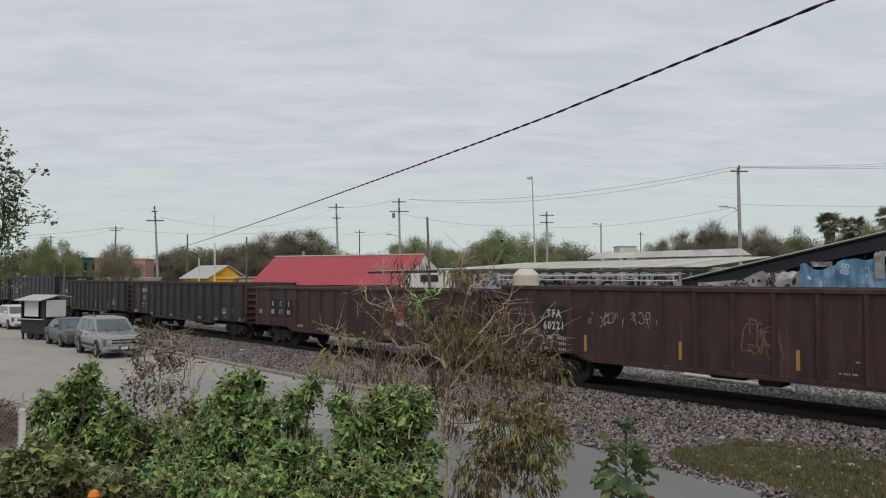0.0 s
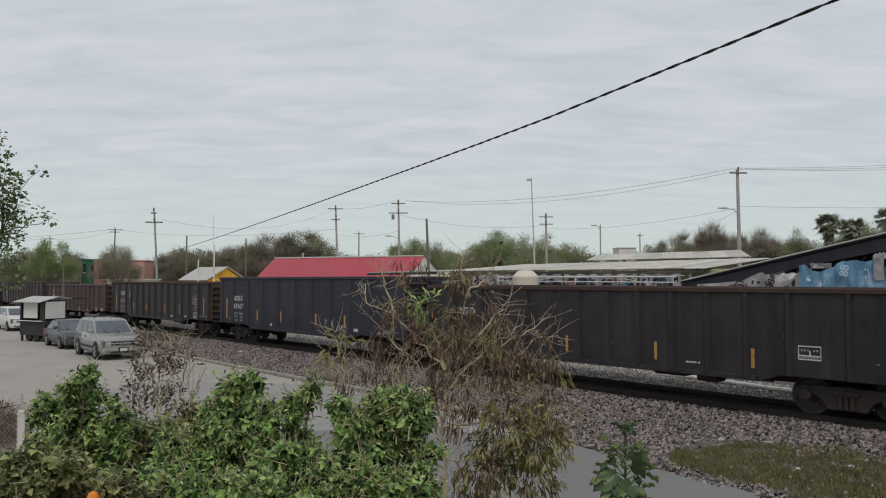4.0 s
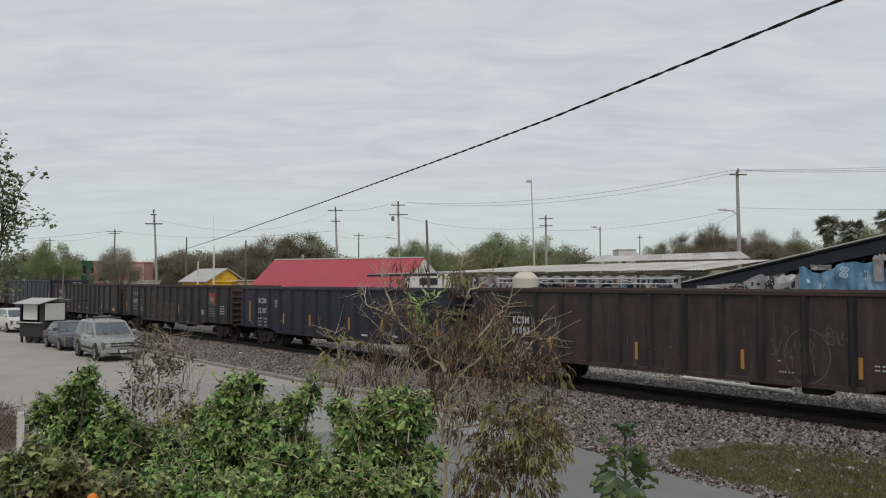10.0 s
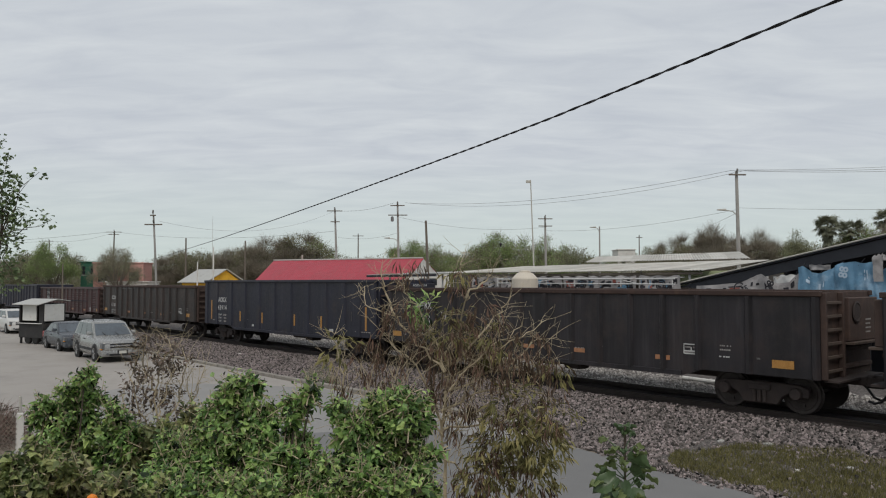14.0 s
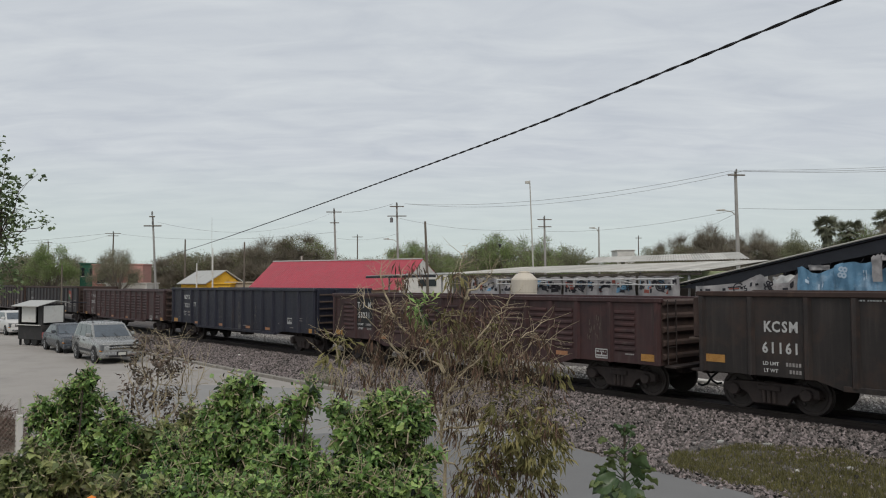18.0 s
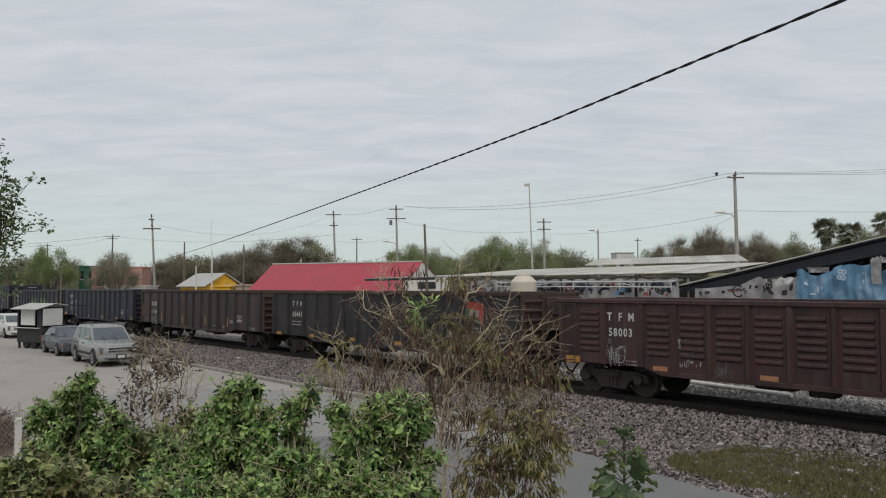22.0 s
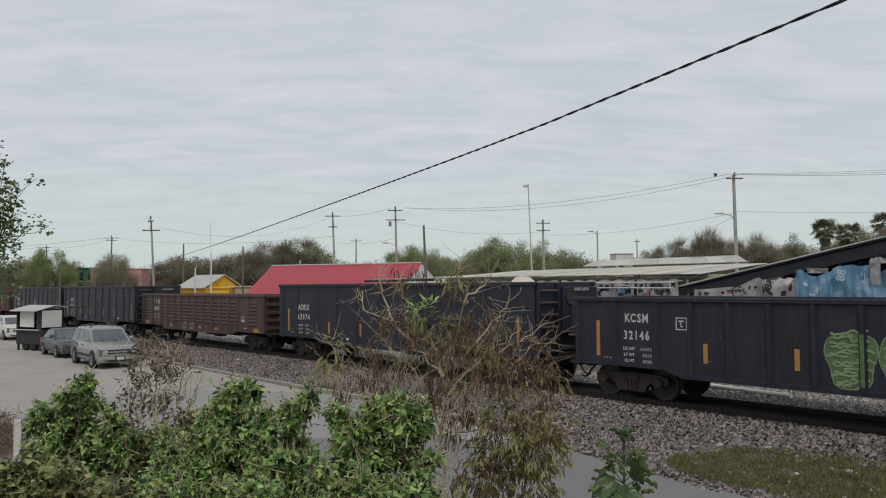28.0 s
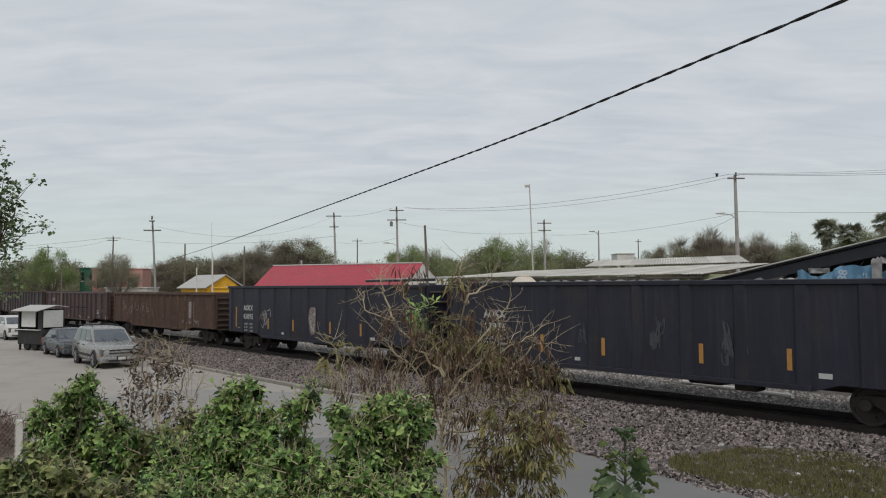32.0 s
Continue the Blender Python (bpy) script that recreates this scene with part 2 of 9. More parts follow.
def tube(points, r, n=6):
    """A tube along a line of points."""
    bm = bmesh.new()
    pts = [Vector(p) for p in points]
    old = None
    for i, p in enumerate(pts):
        way = (pts[min(i + 1, len(pts) - 1)] - pts[max(i - 1, 0)])
        q = way.to_track_quat("Z", "Y").to_matrix()
        rr = r[i] if isinstance(r, (list, tuple)) else r
        ring = [bm.verts.new(p + q @ Vector((rr * math.cos(2 * math.pi * k / n), rr * math.sin(2 * math.pi * k / n), 0))) for k in range(n)]
        if old:
            for k in range(n):
                bm.faces.new((old[k], old[(k + 1) % n], ring[(k + 1) % n], ring[k]))
        old = ring
    return bm


def prism(outline, lo, hi, axis="y", bevel=0.0):
    """An outline of (a, b) pairs pushed from lo to hi along an axis."""
    bm = bmesh.new()

    def at(a, b, c):
        return {"x": (c, a, b), "y": (a, c, b), "z": (a, b, c)}[axis]
    near = [bm.verts.new(at(a, b, lo)) for a, b in outline]
    far = [bm.verts.new(at(a, b, hi)) for a, b in outline]
    n = len(outline)
    bm.faces.new(near)
    bm.faces.new(far[::-1])
    for k in range(n):
        bm.faces.new((near[(k + 1) % n], near[k], far[k], far[(k + 1) % n]))
    bmesh.ops.recalc_face_normals(bm, faces=bm.faces)
    if bevel:
        bmesh.ops.bevel(bm, geom=list(bm.edges), offset=bevel, segments=1, affect="EDGES")
    return bm


def lathe(profile, n=16, axis="z"):
    """Turns (radius, height) pairs round an axis."""
    bm = bmesh.new()
    rings = []
    for r, h in profile:
        ring = []
        for k in range(n):
            a = 2 * math.pi * k / n
            c, s = r * math.cos(a), r * math.sin(a)
            ring.append(bm.verts.new({"z": (c, s, h), "y": (c, h, s), "x": (h, c, s)}[axis]))
        rings.append(ring)
    for a, b in zip(rings, rings[1:]):
        for k in range(n):
            bm.faces.new((a[k], a[(k + 1) % n], b[(k + 1) % n], b[k]))
    bm.faces.new(rings[0][::-1])
    bm.faces.new(rings[-1])
    bmesh.ops.recalc_face_normals(bm, faces=bm.faces)
    return bm


def sheet(points, quads, name="sheet"):
    me = bpy.data.meshes.new(name)
    me.from_pydata([tuple(p) for p in points], [], quads)
    me.update()
    return me


def kept(name, bm, material):
    me = bpy.data.meshes.new(name)
    bm.to_mesh(me)
    bm.free()
    me.materials.append(material)
    return me


TEXTS = {}


def lettering(words, size, material):
    """Flat letters in the x-z plane that face -y, centred."""
    key = (words, size, material.name)
    if key not in TEXTS:
        curve = bpy.data.curves.new("letters", "FONT")
        curve.body, curve.size, curve.align_x, curve.align_y = words, size, "CENTER", "CENTER"
        curve.resolution_u = 2
        curve.offset = size * 0.03
        ob = new("letters", curve)
        me = bpy.data.meshes.new_from_object(ob.evaluated_get(bpy.context.evaluated_depsgraph_get()))
        bpy.data.objects.remove(ob)
        me.transform(Matrix.Rotation(radians(90), 4, "X"))
        me.materials.clear()
        me.materials.append(material)
        TEXTS[key] = me
    return TEXTS[key]


# ---- ground, road and track bed ----
RAIL_TOP, TRACK_Y = 0.42, 19.3


def build_ground():
    n, pts, quads = 60, [], []
    span = [-900, -500, -300, -200, -140] + [-100 + 4 * i for i in range(31)] + [30, 60, 120, 250, 500, 900]
    deep = [-900, -300, -100, -40, -15] + [-8 + 2 * i for i in range(9)] + [11.5, 13.9] + [48, 60, 80, 120, 200, 400, 900]
    for y in deep:
        for x in span:
            z = -0.03 + 0.02 * noise.noise(Vector((x * 0.2, y * 0.2, 0)))
            pts.append((x, y, z))
    w = len(span)
    for j in range(len(deep) - 1):
        for i in range(w - 1):
            quads.append((j * w + i, j * w + i + 1, (j + 1) * w + i + 1, (j + 1) * w + i))
    tagged(part("ground", sheet(pts, quads, "ground"), EARTH, None, kind="structure"), "flat dusty earth ground reaching to the horizon", "ground")
    # road: a slab of worn concrete along the track
    road = bmesh.new()
    edge_far = [(-160, 14.2), (-60, 14.2), (-34, 14.2), (-20, 14.05), (-14, 13.7), (-10.5, 13.1), (-8.6, 12.6), (-7.4, 12.15), (-6.2, 11.75), (-4, 11.5), (30, 11.0)]
    edge_near = [(30, 5.2), (-10, 5.0), (-18, 4.6), (-26, 4.9), (-40, 4.2), (-160, 2.0)]
    outline = edge_far + edge_near
    verts = [road.verts.new((x, y, 0.0)) for x, y in outline]
    low = [road.verts.new((x, y, -0.2)) for x, y in outline]
    road.faces.new(verts)
    for k in range(len(outline)):
        j = (k + 1) % len(outline)
        road.faces.new((verts[k], verts[j], low[j], low[k]))
    bmesh.ops.recalc_face_normals(road, faces=road.faces)
    tagged(part("road", road, ROAD, None, kind="structure"), "pale dusty concrete street beside the railway", "road")
    # bare, swept cement where the dust thins out
    rnd = random.Random(19)
    for x0, lift, mat in ((-27.0, 0.004, CEMENT_WORN), (-16.0, 0.008, CEMENT_BARE)):
        near, far = [], []
        x = x0
        while x < 29:
            far_y = 14.1 if x < -20 else 14.1 - 0.045 * (x + 20) ** 1.35 if x < -6 else 11.45 - 0.014 * (x + 6)
            ease = min(1.0, (x - x0) / 5.0) ** 0.5
            mid = 9.6 + rnd.uniform(-0.3, 0.3)
            near.append((x, mid + (5.3 - mid) * ease, lift))
            far.append((x, mid + (far_y - 0.12 + rnd.uniform(-0.05, 0.02) - mid) * ease, lift))
            x += rnd.uniform(0.5, 1.1)
        n = len(near)
        quads = [(i, i + 1, n + i + 1, n + i) for i in range(n - 1)]
        tagged(part("road_patch", sheet(near + far, quads, "road_patch"), mat, None, kind="structure"), "bare grey cement patch of the street", "road")
    kerb = thing("kerb", (0, 0, 0), "low dirty concrete kerb between the street and the ballast", "kerb", kind="structure")
    stone = kept("kerb_stone", box((-0.97, -0.09, -0.15), (0.97, 0.09, 0.10), 0.02), KERB)
    for i in range(44):
        x = -99 + 2.0 * i
        y = 14.33 if x < -20 else 14.33 - 0.022 * (x + 20) ** 1.25
        if x > -13:
            break
        part("kerb_stone", stone, None, kerb, at=pose(x, y, random.uniform(-0.02, 0.01), 0, 0, random.uniform(-0.6, 0.6)))


def bed_height(x, y):
    """Height of the ballast: a shoulder up to the ties, then a flat bed, then down again."""
    k = y - TRACK_Y
    if k < -1.6:
        f = max(0.0, min(1.0, (k + 4.9) / 3.1))
        z = 0.0 + 0.25 * f
    elif k < 1.5:
        z = 0.25
    else:
        z = 0.25 + 0.05 * min(1, (k - 1.5))
    return z + 0.03 * noise.noise(Vector((x * 0.9, y * 0.9, 3))) + 0.015 * noise.noise(Vector((x * 3, y * 3, 5)))


def near_edge(x):
    """The line along which the gravel meets the street."""
    if x < -20:
        return 14.42
    if x < -13:
        return 14.42 - 0.1 * (x + 20)
    return 13.72 - 0.2 * (x + 13) + 0.25 * noise.noise(Vector((x * 1.3, 0, 9)))


def build_bed():
    xs = [-640 + 40 * i for i in range(12)] + [-160 + 2.5 * i for i in range(48)] + [-40 + 0.35 * i for i in range(130)] + [6 + 3 * i for i in range(12)]
    rows = 36
    pts, quads = [], []
    for x in xs:
        y0 = near_edge(x) - 0.1
        for j in range(rows):
            y = y0 + (26.0 - y0) * j / (rows - 1)
            z = bed_height(x, y) if j else -0.05
            pts.append((x, y, z))
    for i in range(len(xs) - 1):
        for j in range(rows - 1):
            a = i * rows + j
            quads.append((a, a + rows, a + rows + 1, a + 1))
    tagged(part("ballast_bed", sheet(pts, quads, "ballast_bed"), BALLAST_BED, None, kind="structure"), "grey crushed-stone ballast bed of the railway", "ballast")
    # the dark strip between and beside the rails: oil plus the train's painted-in shade
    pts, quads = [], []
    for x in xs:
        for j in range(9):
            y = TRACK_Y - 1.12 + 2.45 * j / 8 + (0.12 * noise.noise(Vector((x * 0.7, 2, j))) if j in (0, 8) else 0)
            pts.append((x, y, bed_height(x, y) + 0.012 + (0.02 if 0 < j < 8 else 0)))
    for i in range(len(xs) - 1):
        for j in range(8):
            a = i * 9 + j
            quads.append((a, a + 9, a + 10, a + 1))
    tagged(part("track_bed", sheet(pts, quads, "track_bed"), TRACK_BED, None, kind="structure"), "black track bed between the rails, oil stains and train shade in its colour", "track bed")


def stones(name, count, zone, size, material, label, category, seed):
    """Loose crushed stones, each an irregular lump."""
    rnd = random.Random(seed)
    pts, faces = [], []
    base = [(1, 0, 0), (-1, 0, 0), (0, 1, 0), (0, -1, 0), (0, 0, 1), (0, 0, -0.7)]
    tris = [(0, 2, 4), (2, 1, 4), (1, 3, 4), (3, 0, 4), (2, 0, 5), (1, 2, 5), (3, 1, 5), (0, 3, 5)]
    while count > 0:
        x, y, z = zone(rnd)
        s = size * rnd.uniform(0.55, 1.5)
        turn = Euler((rnd.uniform(0, 6.3), rnd.uniform(0, 6.3), rnd.uniform(0, 6.3))).to_matrix()
        k = len(pts)
        for b in base:
            v = turn @ Vector((b[0] * s * rnd.uniform(0.6, 1.2), b[1] * s * rnd.uniform(0.6, 1.2), b[2] * s * rnd.uniform(0.5, 0.9)))
            pts.append((x + v.x, y + v.y, z + 0.35 * s + v.z))
        faces += [(a + k, b + k, c + k) for a, b, c in tris]
        count -= 1
    return tagged(part(name, sheet(pts, faces, name), material, None, kind="stuff"), label, category)


def ballast_zone(rnd):
    while True:
        x = -40 + 46 * (1 - rnd.random() ** 1.6) if rnd.random() < 0.85 else rnd.uniform(-70, -38)
        y0 = near_edge(x)
        y = rnd.uniform(y0 - 0.12, TRACK_Y - 1.0)
        if x > -9.0 and y < 15.6 + 0.25 * noise.noise(Vector((x, y, 1))) and y > y0 + 0.5 and rnd.random() < 0.93:
            continue
        return x, y, bed_height(x, y)


def far_ballast_zone(rnd):
    x, y = rnd.uniform(-50, 4), rnd.uniform(TRACK_Y + 1.3, TRACK_Y + 4.2)
    return x, y, bed_height(x, y)


WHITEWASH = surface("whitewash", (0.82, 0.80, 0.76), 0.9, vary=0.1, scale=2, spots=(0.45, 0.42, 0.38), spot_scale=3)


def build_track():
    track = thing("railway_track", (0, TRACK_Y, 0), "rusty steel rails on dark timber ties", "railway track", kind="structure")
    profile = [(-0.075, 0), (0.075, 0), (0.075, 0.012), (0.012, 0.03), (0.012, 0.125), (0.037, 0.135), (0.037, 0.165), (-0.037, 0.165), (-0.037, 0.135), (-0.012, 0.125), (-0.012, 0.03), (-0.075, 0.012)]
    for y in (-0.755, 0.755):
        part("rail", prism([(a + y, b + RAIL_TOP - 0.165) for a, b in profile], -620, 40, "x"), RAIL_STEEL, track)
    tie = kept("tie", box((-0.11, -1.3, 0.06), (0.11, 1.3, 0.262), 0.012), TIE_WOOD)
    plate = kept("tie_plate", box((-0.09, -0.17, 0.258), (0.09, 0.17, 0.272)), RUST_STEEL)
    for i in range(110):
        x = -52 + 0.55 * i
        t = part("tie", tie, None, track, at=pose(x + random.uniform(-0.03, 0.03), random.uniform(-0.05, 0.05), random.uniform(-0.008, 0.006), 0, 0, random.uniform(-1.2, 1.2)))
        if -22 < x < 6:
            for y in (-0.755, 0.755):
                part("tie_plate", plate, None, t, at=(0, y, 0))
    # a white-washed post lying along the far side of the track
    post = thing("fallen_post", (-11.9, 22.3, 0.43), "white-washed concrete post lying on the ballast", "post")
    a = kept("shaft", rod((-2.1, 0.45, -0.04), (1.9, -0.4, -0.02), 0.07, 0.065, 10), WHITEWASH)
    part("shaft", a, None, post)


# Lighter copy of the ballast stone: open-sky light beyond the train is painted in.
SKYLIT_STONE = surface("skylit_crushed_stone", (0.38, 0.36, 0.34), 0.9, vary=0.12, scale=6, per_island=0.45, bump=0.3)
build_ground()
build_bed()
stones("ballast_stones", 62000, ballast_zone, 0.041, STONE, "loose grey and reddish crushed stones of the railway ballast", "gravel", 3)
stones("far_ballast_stones", 16000, far_ballast_zone, 0.045, SKYLIT_STONE, "loose crushed stones beyond the rails", "gravel", 4)
build_track()

# ---- the freight train ----
# How far the train has rolled, and each wagon's place in it, in units of K metres.
K = 4.24


def rolled(t):
    return K * (2.8207 * t - 0.002948 * t * t + 0.00003237 * t ** 3)




def wheelset():
    """Two wheels on their axle: one solid piece."""
    profile = [(0.10, -0.09), (0.18, -0.075), (0.19, -0.05), (0.36, -0.045), (0.39, -0.07), (0.455, -0.07), (0.46, 0.03), (0.485, 0.045), (0.485, 0.07), (0.30, 0.06), (0.10, 0.05)]
    bm = bmesh.new()
    for side in (-1, 1):
        w = lathe([(r, side * -h + side * 0.755) for r, h in profile], 24, "y")
        me = bpy.data.meshes.new("half")
        w.to_mesh(me)
        w.free()
        bm.from_mesh(me)
        for k in range(3):
            a = 2 * math.pi * k / 3
            add_box(bm, (0.27 * math.cos(a) - 0.03, side * 0.82 - 0.03, 0.27 * math.sin(a) - 0.03), (0.27 * math.cos(a) + 0.03, side * 0.82 + 0.03, 0.27 * math.sin(a) + 0.03))
    add_rod(bm, (0, -1.0, 0), (0, 1.0, 0), 0.085, n=10)
    return kept("wheelset", bm, WHEEL_STEEL)


WHEELSET = wheelset()
CAP = kept("bearing_cap", lathe([(0.13, -0.10), (0.15, -0.06), (0.15, 0.06)], 12, "y"), TRUCK_STEEL)


def side_frame():
    outline = [(-1.18, 0.42), (-1.18, 0.62), (-0.95, 0.70), (-0.55, 0.72), (0.55, 0.72), (0.95, 0.70), (1.18, 0.62), (1.18, 0.42), (0.82, 0.42), (0.78, 0.52), (0.55, 0.40), (0.42, 0.20), (-0.42, 0.20), (-0.55, 0.40), (-0.78, 0.52), (-0.82, 0.42)]
    bm = prism(outline, -0.09, 0.09, "y", 0.015)
    for x in (-0.13, 0.0, 0.13):
        add_rod(bm, (x, -0.11, 0.24), (x, -0.11, 0.52), 0.055, n=8)
    add_box(bm, (-0.28, -0.14, 0.52), (0.28, 0.1, 0.66), 0.02)
    return kept("side_frame", bm, TRUCK_STEEL)


FRAME = side_frame()
BOLSTER = kept("bolster", box((-0.18, -1.05, 0.42), (0.18, 1.05, 0.74), 0.03), TRUCK_STEEL)


def coupler():
    bm = box((-0.35, -0.09, 0.72), (0.55, 0.09, 0.92), 0.02)
    add_box(bm, (0.45, -0.17, 0.68), (0.74, 0.17, 0.98), 0.05)
    return kept("coupler", bm, TRUCK_STEEL)


COUPLER = coupler()
HOSE = kept("brake_hose", tube([(0.1, 0.35, 0.8), (0.3, 0.36, 0.62), (0.45, 0.34, 0.42), (0.62, 0.3, 0.36), (0.75, 0.28, 0.4)], 0.03, 6), BLACK_PATCH)


def ladder(height):
    bm = bmesh.new()
    for x in (-0.2, 0.2):
        add_rod(bm, (x, 0, 0), (x, 0, height), 0.016, n=6)
    k = int(height / 0.4)
    for i in range(k + 1):
        add_rod(bm, (-0.2, 0, 0.06 + i * (height - 0.12) / k), (0.2, 0, 0.06 + i * (height - 0.12) / k), 0.014, n=6)
    return bm


def ribbon(points, width, y):
    """A painted stroke in the x-z plane."""
    pts, quads = [], []
    for i, p in enumerate(points):
        a, b = Vector(points[max(i - 1, 0)]), Vector(points[min(i + 1, len(points) - 1)])
        d = (b - a)
        d = d.normalized() if d.length > 1e-6 else Vector((1, 0))
        nrm = Vector((-d.y, d.x)) * width / 2
        pts += [(p[0] + nrm.x, y - 0.00004 * i, p[1] + nrm.y), (p[0] - nrm.x, y - 0.00004 * i, p[1] - nrm.y)]
        if i:
            k = 2 * i
            quads.append((k - 2, k - 1, k + 1, k))
    return pts, quads


def strokes(lines, width, y):
    pts, quads = [], []
    for i, line in enumerate(lines):
        p, q = ribbon(line, width, y - 0.0008 * i)
        quads += [tuple(i + len(pts) for i in f) for f in q]
        pts += p
    return sheet(pts, quads, "strokes")


def scribble(rnd, x, z, w, h, n):
    """Unreadable spray scrawl: small tangled loops, hooks and slashes that run into each other."""
    lines = []
    for i in range(int(n * 2.2)):
        cx = x + w * (i + rnd.uniform(0.1, 0.9)) / (n * 2.2)
        rx = rnd.uniform(0.25, 0.7) * min(h, w) * 0.4
        rz = rnd.uniform(0.15, 0.5) * h
        cz = z + h / 2 + rnd.uniform(-0.28, 0.28) * h
        line = []
        if rnd.random() < 0.55:
            a0, turns = rnd.uniform(0, 6.3), rnd.choice((-1, 1)) * rnd.uniform(0.3, 1.4)
            lean = rnd.uniform(-0.5, 0.5)
            for k in range(26):
                a = a0 + turns * 2 * math.pi * k / 25
                line.append((cx + rx * math.cos(a) + lean * rz * math.sin(a) + rx * (k / 25 - 0.5), cz + rz * math.sin(a + 0.5 * math.sin(2 * a + i))))
        else:
            up = rnd.choice((-1, 1))
            for k in range(rnd.randint(3, 5)):
                line.append((cx + rx * rnd.uniform(-1.2, 1.2), cz + up * (-1) ** k * rz * rnd.uniform(0.3, 1.0)))
        lines.append(line)
    return lines


def blob(cx, cz, rx, rz, y, rnd, n=28, wob=0.14):
    pts = [(cx, y, cz)]
    ph = [rnd.uniform(0, 6.3) for _ in range(4)]
    for k in range(n):
        a = 2 * math.pi * k / n
        r = 1 + wob * (math.sin(3 * a + ph[0]) * 0.6 + math.sin(5 * a + ph[1]) * 0.4)
        sq = 1 / max(abs(math.cos(a)), abs(math.sin(a))) ** 0.45
        pts.append((cx + rx * r * sq * math.cos(a), y, cz + rz * r * sq * math.sin(a)))
    return pts, [(0, 1 + (k + 1) % n, 1 + k) for k in range(n)]


MESHES, WHEELS = {}, []
RUNG_RUST = surface("rust_dusted_steel", (0.085, 0.062, 0.05), 0.85, vary=0.35, scale=5, spots=(0.05, 0.033, 0.026), spot_scale=6)
END_RUST = surface("rusted_end_steel", (0.062, 0.04, 0.033), 0.85, vary=0.35, scale=1.5, spots=(0.10, 0.06, 0.045), spot_scale=2.5, streaks=(0.035, 0.024, 0.021))
CHORD_RUST = surface("rust_worn_rim", (0.045, 0.027, 0.022), 0.8, vary=0.35, scale=1.5, spots=(0.085, 0.05, 0.035), spot_scale=2.5)


def shared(key, make, material):
    k = (key, material.name)
    if k not in MESHES:
        MESHES[k] = kept(key[0], make(), material)
    return MESHES[k]


# where the louvred sides have their posts and louvres, from the wagon's end
RIB_EDGES = [1.62] + [2.90 + 1.005 * i for i in range(11)] + [14.13]
RIB_MIDDLES = [1.13] + [3.40 + 1.005 * i for i in range(10)] + [14.62]
# where the plain sides have their posts: narrow bays, and wider ones on the blue-black wagons
NARROW_BAYS = [1.38] + [2.725 + 1.03 * i for i in range(11)] + [14.37]
WIDE_BAYS = [1.45, 3.10] + [4.60 + 1.49 * i for i in range(6)] + [13.45, 14.55]


